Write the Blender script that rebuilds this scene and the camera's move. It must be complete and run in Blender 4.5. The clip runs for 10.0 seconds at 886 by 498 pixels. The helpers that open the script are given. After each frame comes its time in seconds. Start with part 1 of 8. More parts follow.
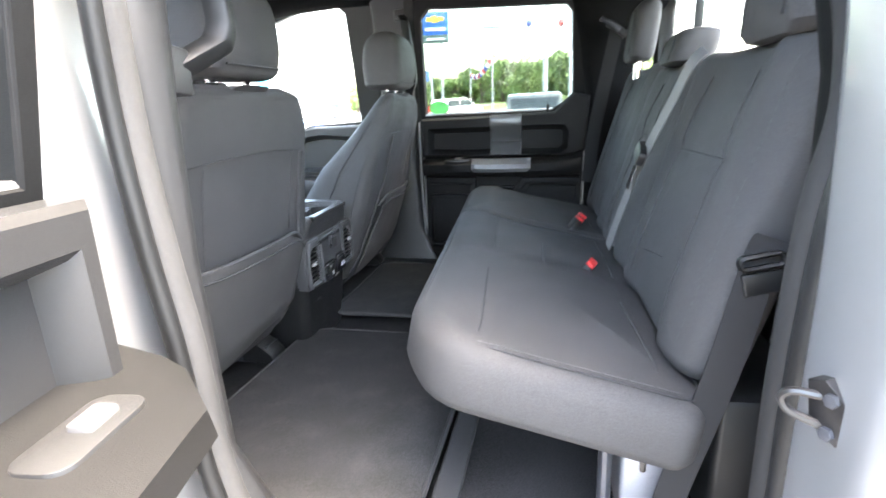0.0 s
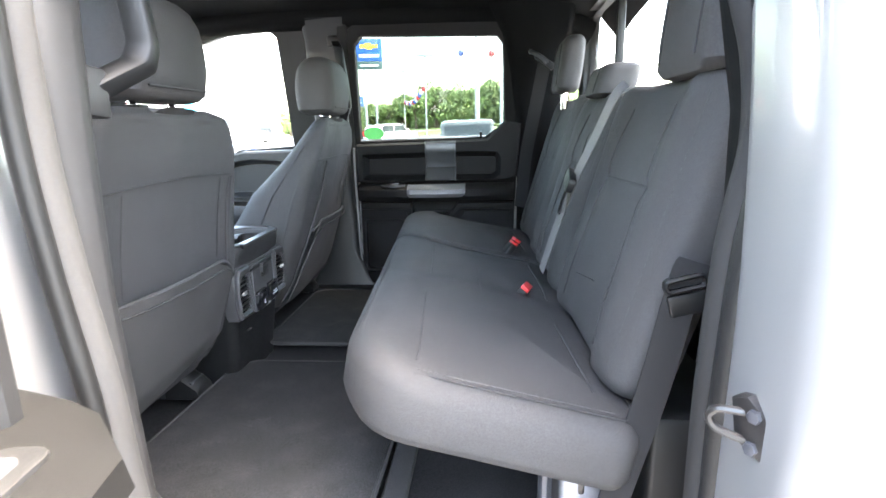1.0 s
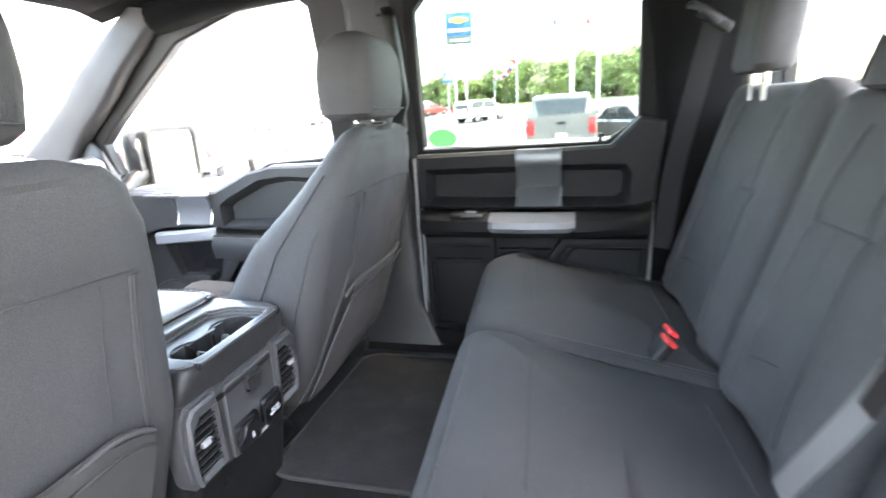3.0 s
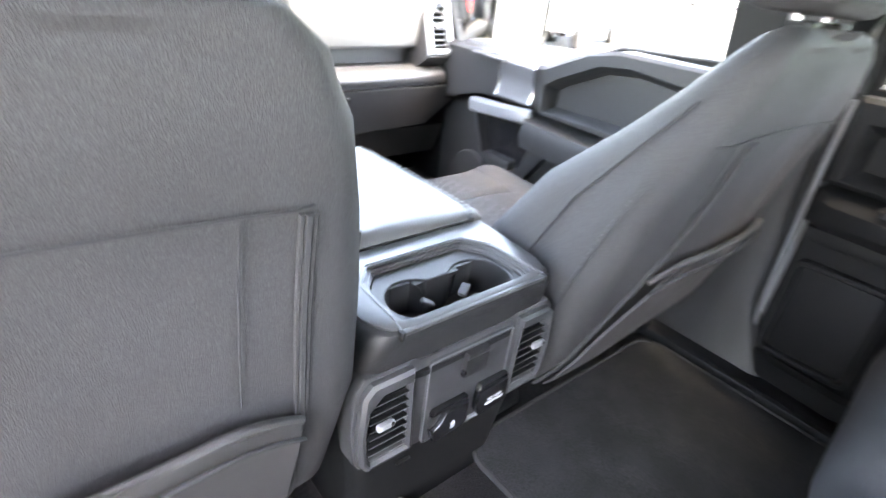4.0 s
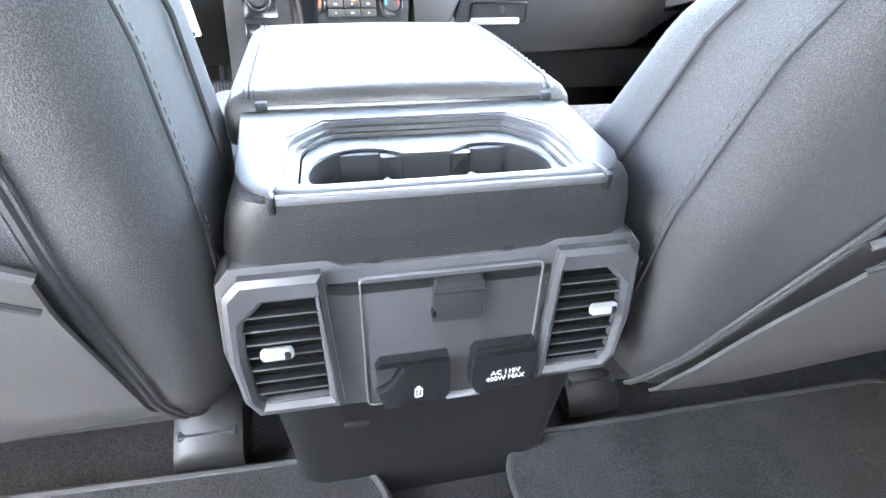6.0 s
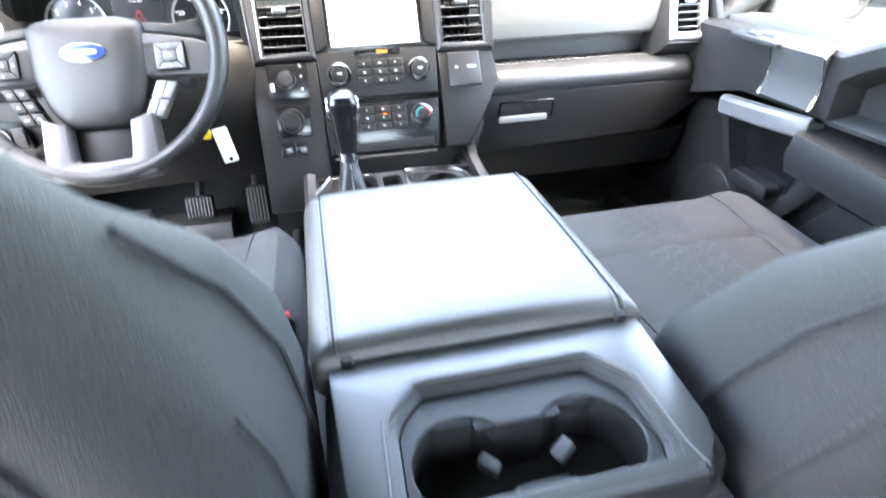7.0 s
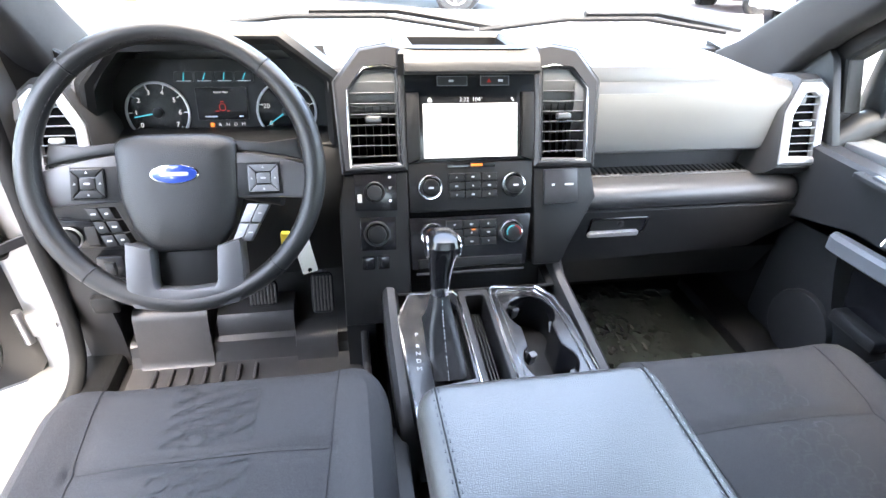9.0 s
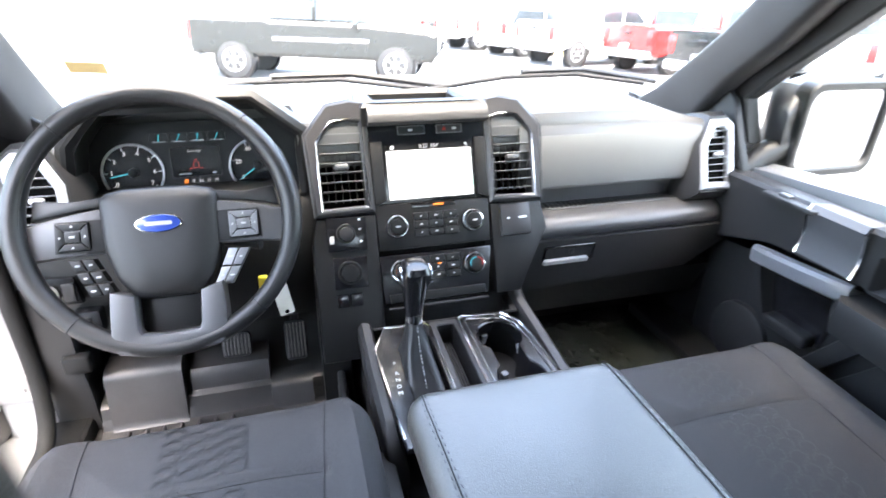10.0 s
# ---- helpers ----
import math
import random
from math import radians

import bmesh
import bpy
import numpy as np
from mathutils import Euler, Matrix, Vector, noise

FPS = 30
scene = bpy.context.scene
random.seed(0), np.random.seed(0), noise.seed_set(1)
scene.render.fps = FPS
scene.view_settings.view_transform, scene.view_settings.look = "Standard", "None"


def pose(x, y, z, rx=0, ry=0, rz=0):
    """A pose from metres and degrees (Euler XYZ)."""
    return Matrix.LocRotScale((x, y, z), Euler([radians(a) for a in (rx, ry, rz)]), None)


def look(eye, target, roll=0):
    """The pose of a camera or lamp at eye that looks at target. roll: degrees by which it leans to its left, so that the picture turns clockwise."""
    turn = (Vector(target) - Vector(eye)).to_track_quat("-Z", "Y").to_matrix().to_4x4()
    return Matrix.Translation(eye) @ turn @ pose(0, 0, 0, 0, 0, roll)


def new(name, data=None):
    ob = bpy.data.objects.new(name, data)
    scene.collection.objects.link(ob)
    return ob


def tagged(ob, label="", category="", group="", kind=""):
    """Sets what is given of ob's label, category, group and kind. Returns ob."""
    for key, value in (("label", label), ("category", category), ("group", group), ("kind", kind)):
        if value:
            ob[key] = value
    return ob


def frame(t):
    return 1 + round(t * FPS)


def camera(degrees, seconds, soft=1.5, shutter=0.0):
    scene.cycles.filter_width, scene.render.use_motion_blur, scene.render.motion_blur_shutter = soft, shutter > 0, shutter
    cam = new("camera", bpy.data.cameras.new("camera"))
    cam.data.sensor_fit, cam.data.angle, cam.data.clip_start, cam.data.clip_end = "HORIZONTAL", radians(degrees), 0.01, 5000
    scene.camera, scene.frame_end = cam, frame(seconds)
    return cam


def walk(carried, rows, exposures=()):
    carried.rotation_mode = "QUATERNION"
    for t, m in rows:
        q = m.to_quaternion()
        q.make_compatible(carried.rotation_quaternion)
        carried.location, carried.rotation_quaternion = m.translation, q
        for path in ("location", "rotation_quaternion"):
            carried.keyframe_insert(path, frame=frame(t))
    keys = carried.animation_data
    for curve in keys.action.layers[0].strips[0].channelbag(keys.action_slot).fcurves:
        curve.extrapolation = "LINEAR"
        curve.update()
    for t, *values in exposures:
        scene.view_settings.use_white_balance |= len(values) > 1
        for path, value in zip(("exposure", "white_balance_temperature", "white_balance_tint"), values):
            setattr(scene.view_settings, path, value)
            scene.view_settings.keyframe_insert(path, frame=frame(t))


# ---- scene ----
cam = camera(79.1, 10.0, shutter=0.4)

PATH = [
    (0, (-1.362, -0.727, 0.625), (0.521, -0.327, 0.081), -2.1),
    (0.5, (-1.378, -0.716, 0.619), (0.559, -0.505, 0.165), -1.3),
    (1, (-1.356, -0.725, 0.627), (0.583, -0.559, 0.164), -1.1),
    (1.5, (-1.245, -0.769, 0.637), (0.691, -0.611, 0.163), -0.2),
    (2, (-1.024, -0.766, 0.648), (0.91, -0.539, 0.19), -1.2),
    (2.2, (-0.953, -0.755, 0.669), (0.98, -0.508, 0.219), -2.2),
    (3.3, (-0.585, -0.575, 0.696), (1.187, 0.109, 0.071), -1.7),
    (3.5, (-0.503, -0.516, 0.702), (1.164, 0.323, -0.017), 0.2),
    (4, (-0.376, -0.451, 0.674), (0.816, 0.831, -0.293), 7.2),
    (4.5, (-0.207, -0.473, 0.576), (0.533, 1.044, -0.497), 8.6),
    (5, (-0.099, -0.439, 0.492), (0.416, 1.186, -0.554), 7.6),
    (5.2, (-0.083, -0.427, 0.491), (0.359, 1.216, -0.56), 5.8),
    (6.3, (-0.07, -0.4, 0.489), (0.31, 1.227, -0.61), 1.5),
    (6.5, (-0.083, -0.377, 0.53), (0.297, 1.255, -0.561), 1.3),
    (7, (-0.11, -0.302, 0.658), (0.237, 1.356, -0.406), -1.4),
    (7.5, (-0.146, -0.182, 0.794), (0.143, 1.463, -0.306), -1.0),
    (8, (-0.196, -0.117, 0.848), (0.097, 1.536, -0.239), 1.5),
    (8.5, (-0.219, -0.085, 0.842), (0.095, 1.567, -0.24), 2.9),
    (9, (-0.219, -0.085, 0.839), (0.095, 1.559, -0.255), 2.7),
    (9.5, (-0.227, -0.088, 0.837), (0.098, 1.581, -0.217), 2.3),
    (10, (-0.267, -0.171, 0.827), (0.237, 1.55, -0.058), 1.3),
]
walk(cam, [(t, look(eye, target, roll)) for t, eye, target, roll in PATH],
     [(0.0, 5.70, 7500, 8), (1.0, 5.70, 7500, 8), (1.5, 5.60, 7550, 8), (2.2, 6.25, 7750, 10), (3.3, 6.30, 7900, 11), (4.2, 6.60, 8000, 13), (5.2, 7.42, 7700, 11), (6.5, 7.25, 7550, 10), (7.0, 6.30, 7400, 9), (7.5, 5.70, 7250, 9), (8.0, 5.25, 7100, 9), (9.5, 5.20, 7100, 9), (10.0, 5.10, 7100, 9)])

# ---- daylight: bright hazy sky and a veiled sun ----
world = bpy.data.worlds.new("sky")
scene.world = world
world.use_nodes = True
wn = world.node_tree.nodes
sky = wn.new("ShaderNodeTexSky")
sky.sky_type = "NISHITA"
sky.sun_disc = False
SUN_EL, SUN_AZ = radians(74), radians(178)
sky.sun_elevation, sky.sun_rotation = SUN_EL, SUN_AZ
sky.dust_density, sky.air_density = 4.0, 1.0
wn["Background"].inputs[1].default_value = 0.15
world.node_tree.links.new(sky.outputs[0], wn["Background"].inputs[0])
sun = new("sun", bpy.data.lights.new("sun", "SUN"))
sun.data.energy, sun.data.angle, sun.data.color = 0.5, radians(20), (1.0, 0.96, 0.9)
sun_way = Vector((math.sin(SUN_AZ) * math.cos(SUN_EL), math.cos(SUN_AZ) * math.cos(SUN_EL), math.sin(SUN_EL)))
sun.matrix_basis = look(sun_way * 30, (0, 0, 0))

# ---- materials ----
def material(name, color, rough=0.6, metal=0.0, grain=(900, 0.25, 0.0006), stain=0.12, stain_size=6.0, sheen=0.0, coat=0.0, spec=0.5, weave=False):
    """Principled surface with stains at a large scale and grain and bump at a small one. grain: size per metre, tone, relief in metres."""
    m = bpy.data.materials.new(name)
    m.use_nodes = True
    nt, nd = m.node_tree, m.node_tree.nodes
    b = nd["Principled BSDF"]
    co = nd.new("ShaderNodeTexCoord")
    big = nd.new("ShaderNodeTexNoise")
    big.inputs["Scale"].default_value, big.inputs["Detail"].default_value = stain_size, 4
    if weave:
        small = nd.new("ShaderNodeTexVoronoi")
        small.inputs["Scale"].default_value = grain[0]
        small_out = small.outputs["Distance"]
    else:
        small = nd.new("ShaderNodeTexNoise")
        small.inputs["Scale"].default_value, small.inputs["Detail"].default_value = grain[0], 2
        small_out = small.outputs["Fac"]
    for n in (big, small):
        nt.links.new(co.outputs["Object"], n.inputs["Vector"])

    def tone(src, amount):
        r = nd.new("ShaderNodeMapRange")
        r.inputs["From Min"].default_value, r.inputs["From Max"].default_value = 0.25, 0.75
        r.inputs["To Min"].default_value, r.inputs["To Max"].default_value = 1 - amount, 1 + amount
        nt.links.new(src, r.inputs["Value"])
        return r.outputs[0]

    mul = nd.new("ShaderNodeMath")
    mul.operation = "MULTIPLY"
    nt.links.new(tone(big.outputs["Fac"], stain), mul.inputs[0])
    nt.links.new(tone(small_out, grain[1]), mul.inputs[1])
    mix = nd.new("ShaderNodeVectorMath")
    mix.operation = "SCALE"
    mix.inputs[0].default_value = color
    nt.links.new(mul.outputs[0], mix.inputs["Scale"])
    nt.links.new(mix.outputs[0], b.inputs["Base Color"])
    rr = nd.new("ShaderNodeMath")
    rr.operation = "MULTIPLY"
    rr.inputs[1].default_value = rough
    nt.links.new(tone(big.outputs["Fac"], 0.18), rr.inputs[0])
    nt.links.new(rr.outputs[0], b.inputs["Roughness"])
    b.inputs["Metallic"].default_value = metal
    b.inputs["Specular IOR Level"].default_value = spec
    b.inputs["Sheen Weight"].default_value = sheen
    b.inputs["Sheen Roughness"].default_value = 0.5
    b.inputs["Coat Weight"].default_value = coat
    if grain[2]:
        bump = nd.new("ShaderNodeBump")
        bump.inputs["Strength"].default_value, bump.inputs["Distance"].default_value = 0.7, grain[2]
        nt.links.new(small_out, bump.inputs["Height"])
        nt.links.new(bump.outputs[0], b.inputs["Normal"])
    return m


def glass(name, tint, gloss=0.05):
    m = bpy.data.materials.new(name)
    m.use_nodes = True
    nt, nd = m.node_tree, m.node_tree.nodes
    nd.remove(nd["Principled BSDF"])
    t, g, mix = (nd.new(k) for k in ("ShaderNodeBsdfTransparent", "ShaderNodeBsdfGlossy", "ShaderNodeMixShader"))
    t.inputs[0].default_value = (*tint, 1)
    g.inputs["Roughness"].default_value = 0.02
    mix.inputs[0].default_value = gloss
    nt.links.new(t.outputs[0], mix.inputs[1])
    nt.links.new(g.outputs[0], mix.inputs[2])
    nt.links.new(mix.outputs[0], nd["Material Output"].inputs[0])
    return m


def lit(name, color, strength):
    m = bpy.data.materials.new(name)
    m.use_nodes = True
    b = m.node_tree.nodes["Principled BSDF"]
    b.inputs["Base Color"].default_value = (*[c * 0.3 for c in color], 1)
    b.inputs["Emission Color"].default_value = (*color, 1)
    b.inputs["Emission Strength"].default_value = strength
    b.inputs["Roughness"].default_value = 0.15
    return m


FABRIC = material("seat_cloth", (0.036, 0.035, 0.036), 0.72, grain=(1100, 0.40, 0.0006), stain=0.16, weave=True, spec=0.28)
VINYL = material("seat_vinyl", (0.042, 0.040, 0.040), 0.58, grain=(700, 0.14, 0.0003), stain=0.1)
SEAM = material("seam_thread", (0.022, 0.022, 0.023), 0.9, grain=(2500, 0.4, 0.0004))
LSTITCH = material("pale_stitch_thread", (0.3, 0.3, 0.3), 0.8, grain=(2500, 0.3, 0.0003))
STITCH = material("stitch_thread", (0.055, 0.055, 0.056), 0.8, grain=(2500, 0.3, 0.0003))
LEATHER = material("wheel_leather", (0.011, 0.011, 0.0115), 0.42, grain=(1300, 0.15, 0.0002), stain=0.1, weave=True)
LIDSKIN = material("lid_leather", (0.056, 0.051, 0.046), 0.32, grain=(800, 0.25, 0.0005), stain=0.12, weave=True, spec=1.0)
DASHSKIN = material("dash_soft_skin", (0.040, 0.040, 0.041), 0.40, grain=(900, 0.15, 0.0002), stain=0.12, spec=1.0)
TRAY = material("tray_rubber", (0.028, 0.027, 0.027), 0.36, grain=(500, 0.15, 0.0004), stain=0.25, stain_size=9)
REST = material("foot_rest_rubber", (0.040, 0.037, 0.036), 0.42, grain=(500, 0.12, 0.0004), stain=0.25, stain_size=12)
PLASTIC = material("black_plastic", (0.0075, 0.0077, 0.0080), 0.42, grain=(1100, 0.15, 0.0004), stain=0.12, spec=0.26)
DOORSKIN = material("matt_black_door_plastic", (0.0075, 0.0075, 0.0078), 0.58, grain=(900, 0.2, 0.0006), stain=0.12, spec=0.14)
PLASTIC2 = material("charcoal_plastic", (0.018, 0.018, 0.0187), 0.42, grain=(1100, 0.12, 0.0004), stain=0.1, spec=0.35)
GREY = material("grey_plastic", (0.115, 0.118, 0.126), 0.42, grain=(900, 0.06, 0.0002), stain=0.06)
SATIN = material("satin_silver", (0.42, 0.42, 0.43), 0.34, 0.5, grain=(1500, 0.05, 0.0001), stain=0.05)
DARKMETAL = material("brushed_dark_metal", (0.10, 0.105, 0.11), 0.38, 0.7, grain=(1500, 0.1, 0.0001))
GLOSS = material("gloss_black", (0.008, 0.008, 0.009), 0.2, grain=(300, 0.1, 0.0), stain=0.1)
CHROME = material("chrome", (0.72, 0.73, 0.75), 0.12, 1.0, grain=(300, 0.02, 0.0), stain=0.03)
RUBBER = material("rubber_seal", (0.012, 0.012, 0.0125), 0.75, grain=(800, 0.2, 0.0003), spec=0.25)
CARPET = material("carpet", (0.026, 0.025, 0.0255), 1.0, grain=(420, 0.55, 0.002), stain=0.25, stain_size=9, spec=0.1)
MAT = material("carpet_mat", (0.030, 0.030, 0.031), 1.0, grain=(520, 0.5, 0.0016), stain=0.3, stain_size=14, spec=0.1)
MATEDGE = material("mat_binding", (0.022, 0.022, 0.023), 0.8, grain=(1200, 0.3, 0.0006))
PILLAR = material("pillar_charcoal", (0.013, 0.013, 0.014), 0.55, grain=(1100, 0.12, 0.0004), stain=0.1, spec=0.4)
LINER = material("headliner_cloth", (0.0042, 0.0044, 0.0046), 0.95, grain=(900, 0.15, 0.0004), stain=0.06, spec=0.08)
WEB = material("belt_webbing", (0.055, 0.05, 0.05), 0.6, grain=(1600, 0.25, 0.0004))
REDP = material("red_plastic", (0.55, 0.03, 0.03), 0.4, grain=(600, 0.05, 0.0))
PAINT = material("silver_paint", (0.24, 0.24, 0.245), 0.36, 0.6, grain=(3000, 0.06, 0.0), stain=0.03, coat=0.6)
STEEL = material("painted_steel", (0.05, 0.052, 0.06), 0.35, 0.4, grain=(500, 0.1, 0.0002))
ZINC = material("zinc_steel", (0.42, 0.42, 0.43), 0.32, 0.9, grain=(700, 0.1, 0.0002))
# near-black colour that paints in the shade inside the vents
VENT_SHADE = material("painted_vent_shade", (0.003, 0.003, 0.003), 0.9, grain=(300, 0.1, 0.0), spec=0.05)
BMARK = material("grey_marking", (0.38, 0.38, 0.38), 0.5, grain=(500, 0.04, 0.0))
SPOKE = material("spoke_grey", (0.062, 0.062, 0.066), 0.4, grain=(900, 0.06, 0.0002), stain=0.06)
MARK = material("white_marking", (0.5, 0.5, 0.5), 0.5, grain=(500, 0.04, 0.0))
BLUE = material("blue_enamel", (0.02, 0.05, 0.25), 0.2, grain=(500, 0.05, 0.0), coat=0.5)
PAPER = material("paper_tag", (0.7, 0.7, 0.62), 0.8, grain=(500, 0.05, 0.0001))
CLEAR = glass("clear_glass", (0.95, 0.97, 0.96), 0.03)
TINT = glass("privacy_glass", (0.42, 0.46, 0.44), 0.03)
SCREEN = lit("map_screen", (0.95, 0.96, 1.0), 0.05)
GLOW_R = lit("orange_light", (1.0, 0.28, 0.06), 0.03)
GLOW_B = lit("cyan_needle", (0.1, 0.65, 0.8), 0.022)
GLOW_RED = lit("red_display", (0.7, 0.06, 0.05), 0.02)
LAMP = lit("dome_lamp", (1.0, 0.85, 0.65), 0.12)
GLOW_W = lit("white_display", (0.9, 0.9, 0.95), 0.025)


# ---- building helpers ----
def wm(ob):
    m = ob.matrix_parent_inverse @ ob.matrix_basis
    return wm(ob.parent) @ m if ob.parent else m


def rear_cabin(p):
    """From the rear cabin's own coordinates to the truck's."""
    x, y, z = p
    inside = Vector((x * 1.03 if x < 0 else x, 0.969 * y - 0.008 + 0.003 * x, 0.983 * z + 0.020 - 0.016 * x - 0.003 * y))
    return inside.lerp(Vector((x - 0.064, y + 0.022, z + 0.045)), max(0, min(1, (-x - 0.64) / 0.16)))


def console_rear(p):
    """From the rear console's own coordinates to the truck's."""
    x, y, z = p
    return Vector((0.957 * (x - 0.009), 0.966 * y - 0.0095, 0.954 * z + 0.0255))


SECTION = {"at": None}


def part(name, bm, mat, parent=None, label="", sharp=38, kind=""):
    """One mesh object from a bmesh, under a thing, under a part, or on its own."""
    if SECTION["at"]:
        for v in bm.verts:
            v.co = SECTION["at"](v.co)
    bmesh.ops.recalc_face_normals(bm, faces=bm.faces)
    me = bpy.data.meshes.new(name)
    bm.to_mesh(me)
    bm.free()
    me.materials.append(mat)
    me.polygons.foreach_set("use_smooth", [True] * len(me.polygons))
    me.set_sharp_from_angle(angle=radians(sharp))
    ob = new(name, me)
    if parent:
        ob.parent = parent
        ob.matrix_parent_inverse = wm(parent).inverted()
    return tagged(ob, label, kind=kind)


def thing(name, label, category, at=(0, 0, 0), group="", kind=""):
    ob = new(name)
    ob.empty_display_size = 0.05
    ob.location = SECTION["at"](at) if SECTION["at"] else at
    return tagged(ob, label, category, group, kind)


def fr(o, u, v):
    """A frame: origin, across, up; its third axis is across x up."""
    u, v = Vector(u).normalized(), Vector(v).normalized()
    w = u.cross(v).normalized()
    v = w.cross(u)
    return Matrix.Translation(o) @ Matrix((u, v, w)).transposed().to_4x4()


XY = Matrix.Identity(4)


def loft(bm, rings, cap0=True, cap1=True, loop=False):
    vs = [[bm.verts.new(p) for p in r] for r in rings]
    n = len(vs[0])
    for a, b in zip(vs, vs[1:] + (vs[:1] if loop else [])):
        for i in range(n):
            j = (i + 1) % n
            bm.faces.new((a[i], a[j], b[j], b[i]))
    if not loop:
        if cap0:
            bm.faces.new(vs[0][::-1])
        if cap1:
            bm.faces.new(vs[-1])
    return vs


def rrect(w, h, r, n=4, m=1, cu=0.0, cv=0.0):
    """A rounded rectangle, n steps a corner, m steps a side. r: one radius or four (from lower right, round to the left)."""
    rs = [min(max(x, 1e-4), w / 2, h / 2) for x in (r if isinstance(r, (tuple, list)) else (r,) * 4)]
    corners = ((w / 2, -h / 2, -90), (w / 2, h / 2, 0), (-w / 2, h / 2, 90), (-w / 2, -h / 2, 180))
    out = []
    for (x, y, a), q in zip(corners, rs):
        ox, oy = x - math.copysign(q, x), y - math.copysign(q, y)
        arc = [(cu + ox + q * math.cos(radians(a + 90 * k / n)), cv + oy + q * math.sin(radians(a + 90 * k / n))) for k in range(n + 1)]
        if out and m > 1:
            (x0, y0), (x1, y1) = out[-1], arc[0]
            out += [(x0 + (x1 - x0) * k / m, y0 + (y1 - y0) * k / m) for k in range(1, m)]
        out += arc
    if m > 1:
        (x0, y0), (x1, y1) = out[-1], out[0]
        out += [(x0 + (x1 - x0) * k / m, y0 + (y1 - y0) * k / m) for k in range(1, m)]
    return out


def inset(pts, d):
    """A polygon moved inwards by d (counterclockwise order)."""
    out, n = [], len(pts)
    for i in range(n):
        a, b, c = (Vector(pts[k % n]) for k in (i - 1, i, i + 1))
        e, f = (b - a).normalized(), (c - b).normalized()
        p, q = Vector((-e.y, e.x)), Vector((-f.y, f.x))
        s = (p + q) / max(0.35, 1 + p.dot(q))
        out.append(tuple(b + s * d))
    return out


def ccw(pts):
    area = sum(a[0] * b[1] - b[0] * a[1] for a, b in zip(pts, pts[1:] + pts[:1]))
    return pts if area > 0 else pts[::-1]


def plate(bm, m, pts, d0, d1, bev=0.0):
    """A polygon in the frame m, from depth d0 to d1, its upper edge bevelled."""
    pts = ccw(list(pts))
    rings = [(pts, d0), (pts, d1 - bev)] + ([(inset(pts, bev * 0.3), d1 - bev * 0.3), (inset(pts, bev), d1)] if bev else [])
    loft(bm, [[m @ Vector((x, y, d)) for x, y in p] for p, d in rings])


def surround(bm, m, outer, inner, d0, d1, bev=0.0, deep=0.0):
    """A frame between two outlines of the same count; deep: how far its inner wall goes down below d0."""
    outer, inner = ccw(list(outer)), ccw(list(inner))
    rings = [(outer, d0), (outer, d1 - bev), (inset(outer, bev), d1), (inset(inner, -bev), d1), (inner, d1 - bev), (inner, d0 - deep)]
    loft(bm, [[m @ Vector((x, y, d)) for x, y in p] for p, d in rings], cap0=False, cap1=False)


def rbox(bm, x0, x1, y0, y1, z0, z1, r=0.004, m=XY, n=3, e=None):
    """A box with rounded edges."""
    e = r if e is None else e
    w, h = abs(x1 - x0), abs(y1 - y0)
    cx, cy = (x0 + x1) / 2, (y0 + y1) / 2
    rings = []
    for k in range(3):
        a = radians(90 - 45 * k)
        i = e * (1 - math.cos(a))
        rings.append((i * 1.0, z0 + e * (1 - math.sin(a))))
    steps = [(e, z0), (e * 0.3, z0 + e * 0.3), (0, z0 + e), (0, z1 - e), (e * 0.3, z1 - e * 0.3), (e, z1)]
    loft(bm, [[m @ Vector((x, y, z)) for x, y in rrect(w - 2 * i, h - 2 * i, max(r - i, 0.0005), n, 1, cx, cy)] for i, z in steps])


def mound(bm, m, w, h, r, levels, cu=0.0, cv=0.0, detail=None, n=5, k=12):
    """A padded form: a rounded outline in the frame m that draws in and rises by the levels (inset, height); detail(u, v) adds to the upper side."""
    rings = []
    top = max(range(len(levels)), key=lambda i: -levels[i][0] if i else -9)
    for idx, (ins, ht) in enumerate(levels):
        rr = [max(q - ins, 0.004) for q in (r if isinstance(r, (tuple, list)) else (r,) * 4)]
        ring = []
        for x, y in rrect(w - 2 * ins, h - 2 * ins, rr, n, k, cu, cv):
            d = detail(x, y) if detail and idx >= 3 else 0.0
            ring.append(m @ Vector((x, y, ht + d)))
        rings.append(ring)
    loft(bm, rings)


def dome(rise, edge, depth, half, steps=9, under=0.02):
    """Levels for mound(): a side of some depth, a rounded edge and a crowned top that rises towards the middle."""
    out = [(under, -depth), (under * 0.3, -depth + under * 0.4), (0, -depth + under)]
    out += [(edge * (1 - math.cos(radians(a))), -edge + edge * math.sin(radians(a))) for a in (0, 25, 50, 72, 90)]
    out += [(edge + (half - edge - 0.004) * s / steps, rise * math.sin(math.pi / 2 * s / steps)) for s in range(1, steps + 1)]
    return out


